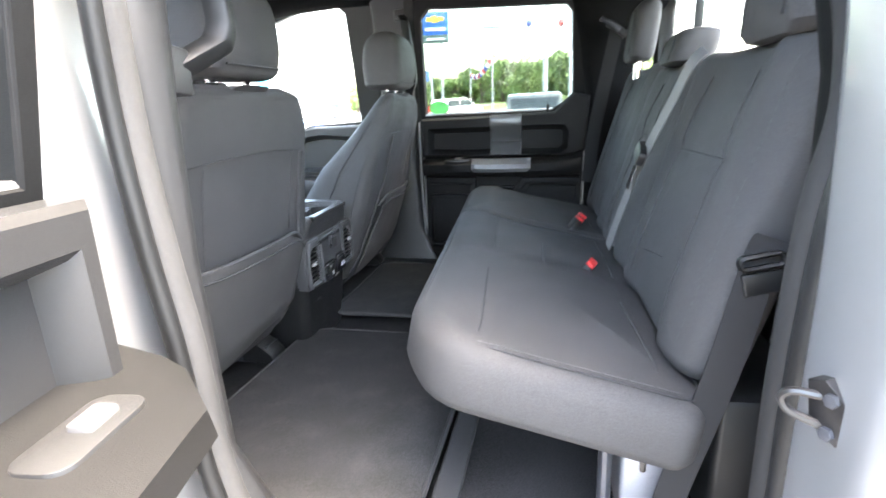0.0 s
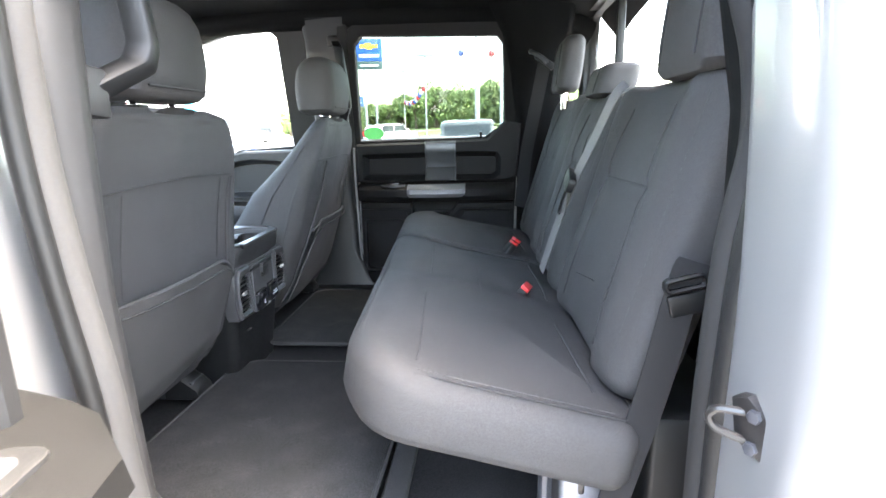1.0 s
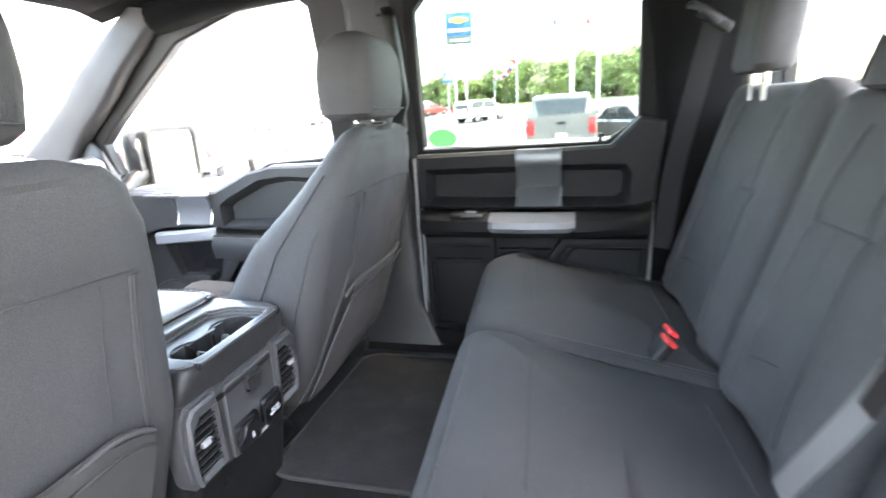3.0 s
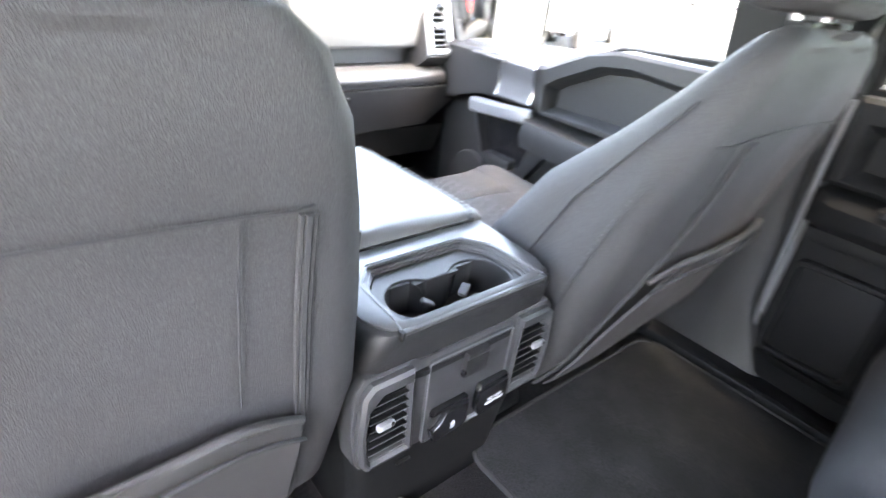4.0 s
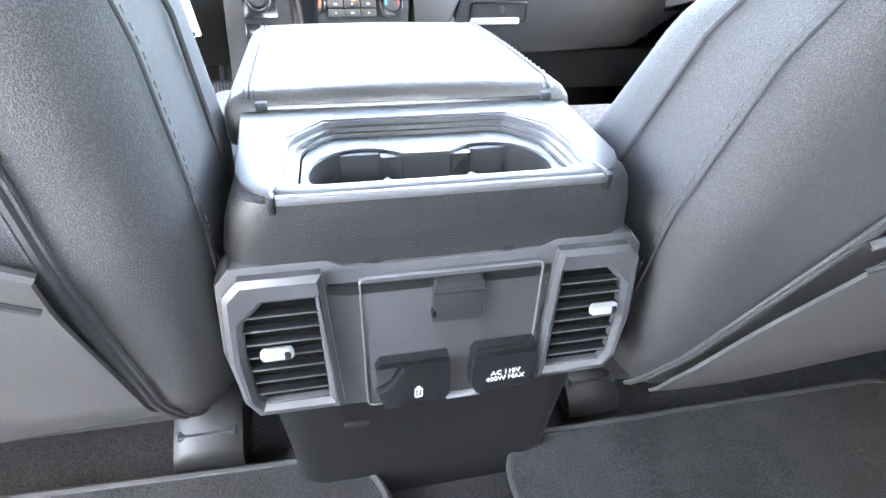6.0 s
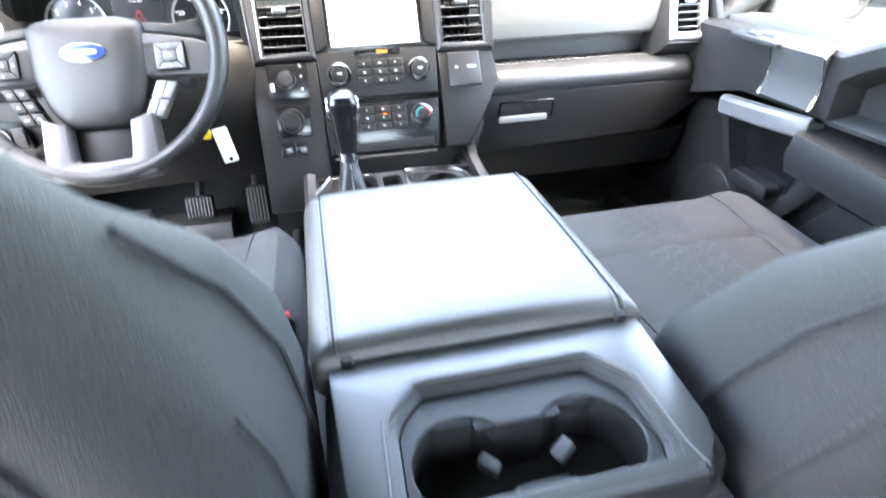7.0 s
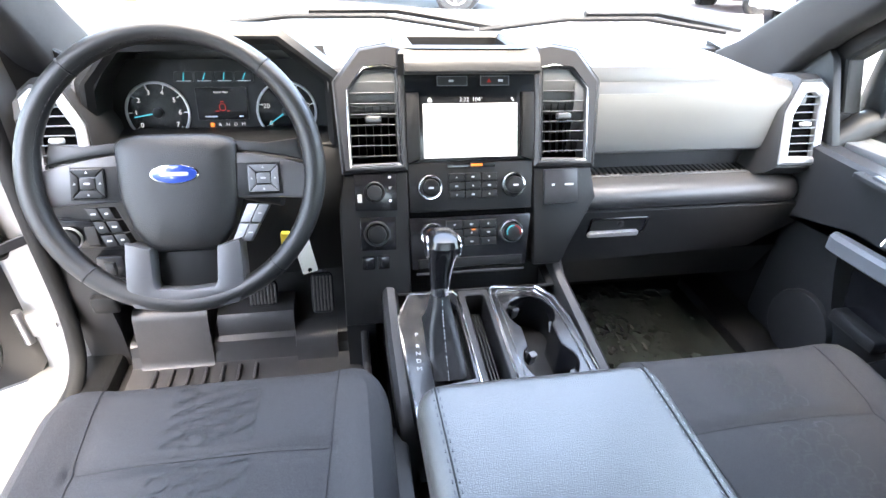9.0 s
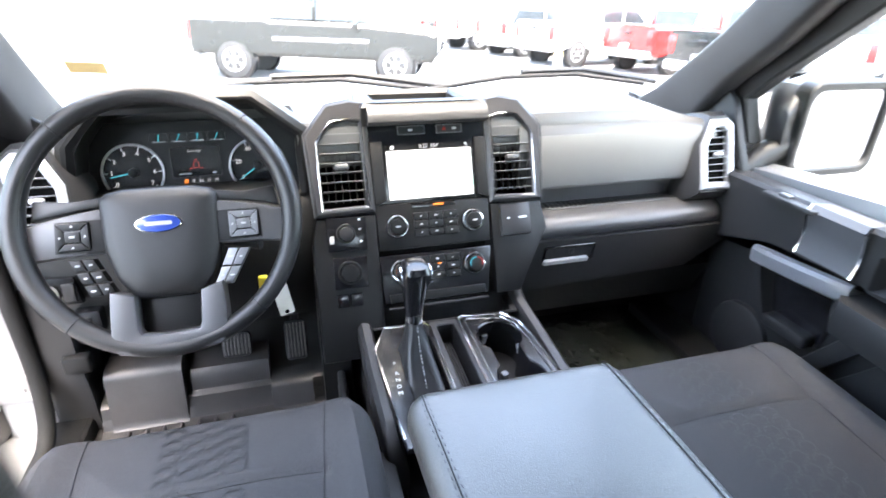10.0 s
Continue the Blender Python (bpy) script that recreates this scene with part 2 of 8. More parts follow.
def tube(bm, path, r, n=8, loop=False, flat=1.0):
    """A round or flattened bar along a path."""
    ps = [Vector(p) for p in path]
    rings, side = [], None
    for i, p in enumerate(ps):
        a = ps[i - 1] if i or loop else p
        b = ps[(i + 1) % len(ps)] if i + 1 < len(ps) or loop else p
        t = (b - a).normalized()
        if side is None:
            side = t.orthogonal().normalized()
        side = (side - t * side.dot(t)).normalized()
        up = t.cross(side)
        rad = r[i] if isinstance(r, (tuple, list)) else r
        rings.append([p + rad * (math.cos(2 * math.pi * k / n) * side + flat * math.sin(2 * math.pi * k / n) * up) for k in range(n)])
    loft(bm, rings, loop=loop)


def band(bm, path, wide, thick):
    """A flat strap along a path. wide: the vector across it."""
    ps = [Vector(p) for p in path]
    wide = Vector(wide)
    rings = []
    for i, p in enumerate(ps):
        t = (ps[min(i + 1, len(ps) - 1)] - ps[max(i - 1, 0)]).normalized()
        nrm = t.cross(wide).normalized() * thick / 2
        rings.append([p - wide / 2 - nrm, p + wide / 2 - nrm, p + wide / 2 + nrm, p - wide / 2 + nrm])
    loft(bm, rings)


def curve(points, steps=6):
    """A smooth path through points."""
    ps = [Vector(p) for p in points]
    out = []
    for i in range(len(ps) - 1):
        a, b, c, d = ps[max(i - 1, 0)], ps[i], ps[i + 1], ps[min(i + 2, len(ps) - 1)]
        for k in range(steps):
            t = k / steps
            out.append(0.5 * (2 * b + (c - a) * t + (2 * a - 5 * b + 4 * c - d) * t * t + (3 * b - 3 * c + d - a) * t ** 3))
    return out + [ps[-1]]


def disc(bm, m, r, d0, d1, bev=0.0, n=28, cu=0.0, cv=0.0):
    plate(bm, m, [(cu + r * math.cos(2 * math.pi * k / n), cv + r * math.sin(2 * math.pi * k / n)) for k in range(n)], d0, d1, bev)


def tubes(*runs):
    """Several bars in one bmesh: (path, radius)."""
    bm = bmesh.new()
    for path, r in runs:
        tube(bm, path, r, 6)
    return bm


def one(make, *a, **k):
    bm = bmesh.new()
    make(bm, *a, **k)
    return bm


def letters(text, size, m, mat, parent, name="lettering", depth=0.0004):
    """Raised lettering in Blender's own font, turned into a mesh."""
    c = bpy.data.curves.new(name, "FONT")
    c.body, c.size, c.align_x, c.align_y, c.extrude, c.resolution_u = text, size, "CENTER", "CENTER", depth, 2
    tmp = new(name, c)
    me = bpy.data.meshes.new_from_object(tmp.evaluated_get(bpy.context.evaluated_depsgraph_get()))
    bpy.data.objects.remove(tmp)
    me.transform(m)
    if SECTION["at"]:
        for v in me.vertices:
            v.co = SECTION["at"](v.co)
    me.materials.clear()
    me.materials.append(mat)
    ob = new(name, me)
    if parent:
        ob.parent = parent
        ob.matrix_parent_inverse = wm(parent).inverted()
    return ob


# ---- the cab: floor, roof, pillars, glass ----
def fr3(o, u, v, w):
    return Matrix.Translation(o) @ Matrix((Vector(u), Vector(v), Vector(w))).transposed().to_4x4()


bm = bmesh.new()
prof = [(-1.18, -0.030), (0.10, -0.040), (0.42, -0.050), (1.02, -0.05), (1.30, 0.20), (1.30, 0.12), (1.02, -0.12), (-1.18, -0.12)]
loft(bm, [[(x, y, z) for y, z in prof] for x in (-0.80, 0.80)])
tagged(part("floor", bm, CARPET), "dark grey carpeted cab floor of a pickup truck", "floor", kind="structure")
bm = bmesh.new()
plate(bm, fr((0, 0, -0.05), (1, 0, 0), (0, 1, 0)), [(-0.10, 0.10), (0.10, 0.10), (0.15, 0.5), (0.2, 1.25), (-0.2, 1.25), (-0.16, 0.5)], 0, 0.12, 0.04)
tagged(part("floor_tunnel", bm, CARPET), "carpeted tunnel under the centre console", "floor", kind="structure")
SECTION["at"] = rear_cabin
bm = bmesh.new()
rbox(bm, -0.72, 0.72, -0.60, -0.555, -0.055, -0.036, 0.005)
tagged(part("floor_step", bm, MATEDGE), "dark carpet edge in front of the storage space", "trim", kind="structure")

# roof: a shallow shell with rounded sides
bm = bmesh.new()
rings = []
for y, dz in ((-1.22, -0.10), (-1.15, -0.02), (-0.9, 0.0), (-0.3, 0.02), (0.3, 0.015), (0.62, -0.01), (0.74, -0.035)):
    inn = [(x, y, 1.06 + dz - 0.065 * abs(x / 0.70) ** 3.2) for x in np.linspace(-0.70, 0.70, 17)]
    out = [(x, y, 1.11 + dz - 0.06 * abs(x / 0.74) ** 3.2) for x in np.linspace(0.74, -0.74, 17)]
    rings.append(inn + out)
loft(bm, rings)
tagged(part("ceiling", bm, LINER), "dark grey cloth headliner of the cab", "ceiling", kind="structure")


def side_strip(name, path, r, mat, label, flat=1.0, n=10):
    return tagged(part(name, one(tube, curve(path, 6), r, n, False, flat), mat), label, "trim", kind="structure")


for sx, far in ((1, True), (-1, False)):
    SECTION["at"] = rear_cabin
    side = "passenger" if far else "driver"
    # roof rail above the doors
    bm = bmesh.new()
    tube(bm, curve([(sx * 0.73, -1.12, 0.93), (sx * 0.70, -0.9, 0.995), (sx * 0.69, -0.3, 1.01), (sx * 0.69, 0.2, 1.005), (sx * 0.70, 0.55, 0.96)], 6), 0.045, 12)
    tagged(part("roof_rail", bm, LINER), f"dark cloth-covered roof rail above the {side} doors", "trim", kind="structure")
    # windscreen pillar, inner cover
    SECTION["at"] = None
    bm = bmesh.new()
    rings = []
    for x, (fy, fz), (ry_, rz_) in ((0.755, (1.26, 0.49), (0.98, 0.48)), (0.750, (1.235, 0.535), (0.965, 0.545)), (0.745, (1.15, 0.580), (0.915, 0.600)), (0.738, (1.065, 0.640), (0.865, 0.645)),
                                    (0.728, (0.985, 0.695), (0.800, 0.692)), (0.720, (0.917, 0.745), (0.740, 0.738)), (0.712, (0.844, 0.811), (0.668, 0.805)), (0.705, (0.72, 0.905), (0.565, 0.890)), (0.700, (0.60, 0.985), (0.47, 0.965))):
        c_ = Vector((sx * x, (fy + ry_) / 2, (fz + rz_) / 2))
        d_ = Vector((0, fy - ry_, fz - rz_))
        rings.append([c_ + d_.normalized() * a_ + Vector((sx * b_, 0, 0)) for a_, b_ in rrect(d_.length, 0.062, 0.028, 5, 3)])
    loft(bm, rings)
    tagged(part("windscreen_pillar", bm, PILLAR), "dark plastic-covered windscreen pillar", "pillar", kind="structure")
    bm = bmesh.new()
    tube(bm, curve([(sx * 0.795, 0.50, 0.95), (sx * 0.82, 0.72, 0.80), (sx * 0.85, 0.95, 0.63), (sx * 0.865, 1.06, 0.52)], 8), 0.035, 10)
    tagged(part("windscreen_pillar_shell", bm, PAINT), "silver painted outer windscreen pillar", "pillar", kind="structure")
    # middle pillar
    SECTION["at"] = rear_cabin
    bm = bmesh.new()
    rings = []
    for z, y0, y1, x0, x1 in ((-0.06, -0.30, 0.02, 0.70, 0.80), (0.02, -0.25, -0.02, 0.715, 0.80), (0.12, -0.205, -0.05, 0.725, 0.80), (0.40, -0.19, -0.06, 0.72, 0.80),
                              (0.60, -0.185, -0.06, 0.705, 0.79), (0.80, -0.205, -0.05, 0.685, 0.765), (0.93, -0.215, -0.01, 0.655, 0.74), (1.0, -0.235, 0.05, 0.615, 0.72)):
        if not far:
            y0, y1, x1 = y0 - (0.10 if z < 0.7 else 0.07 if z < 0.9 else 0.005), y1 - 0.02, min(x1, 0.752)
        elif z > 0.9:
            y1, x0 = -0.045, x0 + 0.03
        rings.append([(sx * (x0 + x1) / 2 + a, (y0 + y1) / 2 + b, z) for a, b in rrect(x1 - x0, y1 - y0, 0.025, 3)])
    loft(bm, rings)
    tagged(part("door_pillar", bm, PLASTIC2 if far else PILLAR), f"charcoal plastic pillar between the {side} doors", "pillar", kind="structure")
    # rear corner pillar
    bm = bmesh.new()
    rings = []
    for z, y0, x0 in ((-0.05, -0.93, 0.70), (0.3, -0.935, 0.71), (0.6, -0.93, 0.70), (0.8, -0.90, 0.68), (0.93, -0.87, 0.65), (1.02, -0.82, 0.60)):
        y0 += 0.075 if far else -0.065
        rings.append([(sx * (x0 + 0.80) / 2 + a, (y0 - 1.05) / 2 + b, z) for a, b in rrect(0.80 - x0, abs(y0 + 1.05), 0.03, 3)])
    loft(bm, rings)
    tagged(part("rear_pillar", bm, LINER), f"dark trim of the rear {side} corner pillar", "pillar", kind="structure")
    # door sill
    SECTION["at"] = None
    bm = bmesh.new()
    rbox(bm, sx * (0.66 if far else 0.73), sx * 0.82, -1.1, 1.0, -0.10, -0.015, 0.012)
    tagged(part("door_sill", bm, PLASTIC), "black plastic door sill cover", "trim", kind="structure")

SECTION["at"] = None
for sx in (-1, 1):
    bm = bmesh.new()
    loft(bm, [[(sx * 0.765, y, z0), (sx * 0.80, y, z0), (sx * 0.80, y, z1), (sx * 0.765, y, z1)] for y, z0, z1 in ((0.84 if sx > 0 else 0.90, -0.12, 0.50), (1.33, -0.12, 0.54))])
    tagged(part("cowl_side", bm, PLASTIC), "black footwell side panel", "trim", kind="structure")
bm = bmesh.new()
rbox(bm, -0.80, 0.80, 1.28, 1.33, -0.12, 0.53, 0.005)
tagged(part("bulkhead", bm, PLASTIC), "dark bulkhead behind the dashboard", "wall", kind="structure")

# back wall and rear window
SECTION["at"] = rear_cabin
bm = bmesh.new()
bk = fr((0, -1.12, 0), (1, 0, 0), (0, 0, 1))
surround(bm, bk, rrect(1.64, 1.12, 0.10, 4, 1, 0, 0.50), rrect(1.44, 0.36, 0.05, 4, 1, 0, 0.81), -0.02, 0.02, 0.005)
tagged(part("wall_back", bm, PLASTIC), "dark rear wall of the cab", "wall", kind="structure")
win = tagged(thing("window_rear", "sliding rear cab window with dark dividers", "window", (0, -1.12, 0.8)), kind="structure")
part("pane", one(plate, bk, rrect(1.45, 0.37, 0.05, 4, 1, 0, 0.81), 0.0, 0.004), CLEAR, win).visible_shadow = False
for x in (-0.27, 0.27):
    part("divider", one(rbox, x - 0.008, x + 0.008, -1.132, -1.108, 0.62, 1.0, 0.003), PLASTIC, win)
bm = bmesh.new()
surround(bm, bk, rrect(1.48, 0.40, 0.06, 4, 1, 0, 0.81), rrect(1.42, 0.34, 0.05, 4, 1, 0, 0.81), 0.0, 0.03, 0.004)
part("window_frame", bm, RUBBER, win)

# windscreen
SECTION["at"] = None
ws = fr3((0, 1.28, 0.56), (1, 0, 0), Vector((0, -0.70, 0.47)).normalized(), Vector((0, 0.47, 0.70)).normalized())
win = tagged(thing("window_windscreen", "clear laminated windscreen", "window", (0, 1.28, 0.56)), kind="structure")
bm = bmesh.new()
rings = []
for j in range(9):
    v = j / 8 * 0.86
    rings.append([ws @ Vector((u, v, 0.05 * (1 - (u / 0.8) ** 2))) for u in np.linspace(-0.80 + 0.11 * j / 8, 0.80 - 0.11 * j / 8, 15)])
vv = [[bm.verts.new(p) for p in r] for r in rings]
for a, b in zip(vv, vv[1:]):
    for i in range(14):
        bm.faces.new((a[i], a[i + 1], b[i + 1], b[i]))
bmesh.ops.solidify(bm, geom=bm.faces[:], thickness=0.004)
part("pane", bm, CLEAR, win).visible_shadow = False
STICK = material("tan_sticker", (0.5, 0.38, 0.16), 0.7, grain=(200, 0.1, 0.0))
tagged(part("windscreen_sticker", one(plate, ws @ pose(-0.66, 0.16, 0.008, 0, 0, -8), rrect(0.07, 0.05, 0.003, 2), 0, 0.001), STICK), "small tan sticker inside the windscreen", "sticker")
bm = bmesh.new()
plate(bm, ws @ pose(0.0, 0.79, 0.06), rrect(1.2, 0.12, 0.02, 3), 0, 0.002)
YEL = material("yellow_banner", (0.75, 0.55, 0.03), 0.5, grain=(100, 0.1, 0.0))
banner = tagged(part("windscreen_banner", bm, YEL), "yellow and blue sale banner along the windscreen top", "banner")
for k in range(9):
    part("banner_mark", one(plate, ws @ pose(-0.52 + k * 0.13, 0.785, 0.063, 0, 0, 15 * (-1) ** k), rrect(0.03, 0.08, 0.012, 3), 0, 0.0012), BLUE, banner, "blue brush mark")

# wipers outside
for x, a in ((-0.25, 3), (0.42, -3)):
    wp = thing("windscreen_wiper", "black windscreen wiper lying at the base of the glass", "wiper", (x, 1.26, 0.58), "wipers")
    bm = bmesh.new()
    tube(bm, [(x - 0.32, 1.255, 0.575), (x - 0.1, 1.265, 0.600), (x + 0.12, 1.265, 0.603), (x + 0.34, 1.255, 0.575)], 0.007, 6)
    part("blade", bm, RUBBER, wp)
    bm = bmesh.new()
    tube(bm, [(x - 0.05, 1.27, 0.612), (x + 0.15, 1.29, 0.612), (x + 0.42, 1.31, 0.57)], 0.009, 6)
    part("arm", bm, PLASTIC, wp)

# bonnet and outer body
bm = bmesh.new()
rings = []
for y, z, h in ((1.24, 0.47, 0.88), (1.5, 0.50, 0.90), (2.0, 0.47, 0.90), (2.45, 0.38, 0.88), (2.6, 0.22, 0.84), (2.62, -0.1, 0.82)):
    rings.append([(x, y, z - 0.05 * (abs(x) / h) ** 6 + (0.03 if abs(x) < 0.45 else 0)) for x in np.linspace(-h, h, 21)] + [(h, y, -0.35), (-h, y, -0.35)])
loft(bm, rings)
tagged(part("bonnet", bm, PAINT), "silver painted bonnet of the truck", "bonnet", kind="structure")

SECTION["at"] = rear_cabin
# painted pillars and seals on the driver side, where both doors stand wide
for nm, path, wd, lab in (("door_jamb", [(-0.81, -0.14, 1.0), (-0.82, -0.20, 0.6), (-0.83, -0.22, 0.3), (-0.83, -0.24, -0.02)], 0.075, "silver painted jamb between the open doors"),
                          ("rear_jamb", [(-0.80, -1.02, 1.02), (-0.86, -1.06, 0.75), (-0.88, -1.075, 0.5), (-0.88, -1.075, 0.2), (-0.88, -1.08, -0.05)], 0.115, "silver painted jamb behind the rear door")):
    bm = bmesh.new()
    ps = curve(path, 6)
    loft(bm, [[(p.x + a, p.y + b, p.z) for a, b in rrect(0.15, wd * 2, 0.035, 4)] for p in ps])
    tagged(part(nm, bm, PAINT), lab, "door jamb", kind="structure")
bm = bmesh.new()
rbox(bm, -0.96, -0.93, -2.9, -1.17, -0.35, 0.52, 0.02, n=3)
rbox(bm, -0.98, -0.90, -1.22, -1.15, -0.3, 0.9, 0.03)
tagged(part("body_side", bm, PAINT), "silver painted body side behind the cab door", "body", kind="structure")
for dz in (0, 1):
    r = 0.016 if dz == 0 else 0.011
    o = -0.02 * dz
    # main strip paler than the rear seal's: the rubber's sheen is put into colour
    side_strip("door_seal", [(-0.77 + o, -0.30, 1.0), (-0.80 + o, -0.315, 0.75), (-0.80 + o, -0.312, 0.58), (-0.80 + o, -0.322, 0.44), (-0.80 + o, -0.338, 0.31), (-0.80 + o, -0.352, 0.14), (-0.80 + o, -0.40, 0.02), (-0.80 + o, -0.5, -0.02)],
               r, MATEDGE if dz == 0 else PLASTIC, "rubber door seal along the jamb, main strip paler for sheen")
    side_strip("door_seal", [(-0.76 + o, -0.93, 0.93), (-0.79 + o, -0.945, 0.76), (-0.80 + o, -0.962, 0.685), (-0.80 + o, -0.978, 0.63), (-0.80 + o, -0.984, 0.56), (-0.80 + o, -0.972, 0.47), (-0.80 + o, -0.966, 0.33), (-0.80 + o, -0.966, 0.2), (-0.80 + o, -0.966, 0.06)],
               r * 1.2, RUBBER if dz == 0 else PLASTIC, "black rubber door seal along the jamb")
# striker
DSTEEL = material("oily_dark_steel", (0.010, 0.009, 0.009), 0.35, 0.1, grain=(300, 0.3, 0.0002), stain=0.3)
st = thing("door_striker", "dark steel door striker loop on the silver jamb", "striker", (-0.886, -0.96, 0.34))
sm = fr3((-0.886, -0.960, 0.340), (-0.86, -0.5, 0), (0, 0, 1), (-0.5, 0.86, 0))
part("base_plate", one(plate, sm, [(-0.010, -0.016), (0.014, -0.025), (0.026, -0.012), (0.020, 0.010), (-0.002, 0.025), (-0.016, 0.019)], -0.03, 0.008, 0.002), DSTEEL, st)
part("loop", one(tube, curve([sm @ Vector(p) for p in ((-0.002, 0.010, 0.004), (-0.018, 0.010, 0.018), (-0.024, 0.002, 0.022), (-0.018, -0.008, 0.018), (0.002, -0.014, 0.004))], 5), 0.0036, 8), DSTEEL, st)
for dv in (0.012, -0.016):
    part("bolt", one(disc, sm @ pose(0.006, dv, 0), 0.006, 0.006, 0.012, 0.001, 6), STEEL, st)


# seal that closes the passenger door's hinge gap, and the trim in the windscreen corner
bm = bmesh.new()
loft(bm, [[(x + a_, y + b_, z) for a_, b_ in rrect(0.05, 0.040, 0.008, 2)] for x, y, z in ((0.775, -0.150, -0.05), (0.772, -0.190, 0.05), (0.770, -0.192, 0.20), (0.768, -0.192, 0.50), (0.760, -0.192, 0.60), (0.722, -0.192, 0.80), (0.690, -0.200, 0.95), (0.675, -0.205, 1.03))])
tagged(part("pillar_seal", bm, RUBBER), "black rubber seal between pillar and passenger door", "seal", kind="structure")
bm = bmesh.new()
SECTION["at"] = None
cm_ = fr3((0.765, 0.86, 0), (0, -1, 0), (0, 0, 1), (-1, 0, 0))
plate(bm, cm_, [(0.075, 0.39), (0.070, 0.435), (-0.02, 0.60), (-0.06, 0.63), (-0.12, 0.60), (-0.26, 0.53), (-0.26, 0.39)], 0.004, 0.022, 0.006)
tagged(part("corner_trim", bm, PLASTIC), "dark corner trim between windscreen pillar and door", "trim", kind="structure")


# ---- doors ----
def hole_panel(bm, m, outer, inner, d0, d1, back, bev=0.004):
    """A moulded panel with a sunk bay: outlines of one count."""
    outer, inner = ccw(list(outer)), ccw(list(inner))
    sink = inset(inner, 0.012)
    rings = [(outer, d0), (outer, d1 - bev), (inset(outer, bev), d1), (inset(inner, -bev), d1), (inner, d1 - bev), (sink, back)]
    loft(bm, [[m @ Vector((x, y, d)) for x, y in p] for p, d in rings], cap0=False)


def rear_door(m, label, closed):
    """A rear door from inside, in a frame of along (from the hinge), up, inwards."""
    d = tagged(thing("door_rear", label, "door", tuple(m.translation)), kind="structure")
    P = lambda n, b, mt, pa=None, lb="": part(n, b, mt, pa or d, lb)
    bm = bmesh.new()
    plate(bm, m, [(0.0, 0.0), (0.02, -0.03), (0.08, -0.05), (0.60, -0.05), (0.66, 0.2), (0.68, 0.62), (0.0, 0.61)], -0.09, -0.012, 0.004)
    P("shell", bm, PAINT, lb="silver painted door shell")
    bm = bmesh.new()
    plate(bm, m, [(0.012, 0.06), (0.05, 0.01), (0.60, 0.0), (0.635, 0.2), (0.65, 0.60), (0.012, 0.59)], -0.012, 0.004, 0.004)
    P("lower_panel", bm, DOORSKIN)
    # upper moulding with sunk bay
    o = [(0.012, 0.445), (0.20, 0.440), (0.40, 0.440), (0.60, 0.445), (0.645, 0.46), (0.66, 0.66), (0.60, 0.672), (0.53, 0.605), (0.30, 0.598), (0.012, 0.592)]
    i = [(0.042, 0.462), (0.20, 0.458), (0.40, 0.458), (0.55, 0.458), (0.575, 0.475), (0.577, 0.53), (0.565, 0.55), (0.50, 0.552), (0.30, 0.55), (0.045, 0.546)]
    if not closed:
        o = [(x, 0.40 if z < 0.45 else z) for x, z in o]
        i = [(x, 0.415 if z < 0.47 else z) for x, z in i]
    bm = bmesh.new()
    hole_panel(bm, m, o, i, 0.0, 0.045, 0.008, 0.008)
    # the open door's moulding takes a paler plastic that stands for daylight glare
    P("upper_moulding", bm, DOORSKIN if closed else PLASTIC2)
    # metal strip across the bay
    bm = bmesh.new()
    prof = [(0.600, 0.012), (0.600, 0.045), (0.585, 0.053), (0.555, 0.050), (0.53, 0.030), (0.50, 0.026), (0.47, 0.046), (0.452, 0.056), (0.448, 0.02)]
    loft(bm, [[m @ Vector((s, z, w)) for z, w in prof] for s in (0.292, 0.404)])
    strip = P("metal_strip", bm, DARKMETAL, lb="brushed grey metal strip")
    for s in (0.289, 0.407):
        bm = bmesh.new()
        tube(bm, [m @ Vector((s, z, w + 0.002)) for z, w in prof[1:-1]], 0.0018, 6)
        P("chrome_edge", bm, DARKMETAL, strip)
    # armrest with silver grip
    bm = bmesh.new()
    ends = [(0.012, 0.05), (0.05, 0.085), (0.21, 0.10), (0.46, 0.095), (0.60, 0.06), (0.635, 0.03)] if closed else [(-0.03, 0.02), (-0.01, 0.09), (0.06, 0.15), (0.21, 0.16), (0.46, 0.12), (0.60, 0.06), (0.635, 0.03)]
    loft(bm, [[m @ Vector((s, z, w)) for z, w in ((0.365, 0.0), (0.372, dp * 0.8), (0.392, dp), (0.418, dp * 0.96), (0.432, dp * 0.7), (0.436, 0.0))] for s, dp in ends])
    arm = P("armrest", bm, DOORSKIN)
    bm = bmesh.new()
    loft(bm, [[m @ Vector((s, z, w)) for z, w in ((0.388, dp * 0.6), (0.390, dp), (0.404, dp + 0.012), (0.420, dp + 0.008), (0.438, dp * 0.6))] for s, dp in ((0.218, 0.09), (0.232, 0.104), (0.33, 0.108), (0.425, 0.10), (0.445, 0.085))])
    if closed:
        P("grip", bm, GREY, arm, "silver-grey grip")
    else:
        bm.free()
    bm = bmesh.new()
    plate(bm, m @ pose(*((0.16, 0.434, 0.060) if closed else (0.117, 0.433, 0.080)), -90), rrect(0.10, 0.048, 0.016, 4), -0.006, 0.0035, 0.002)
    sw = P("switch_plate", bm, PLASTIC2, arm)
    bm = bmesh.new()
    plate(bm, m @ pose(*((0.165, 0.437, 0.060) if closed else (0.105, 0.436, 0.080)), -90), rrect(0.034, 0.022, 0.004, 3), -0.002, 0.006, 0.003)
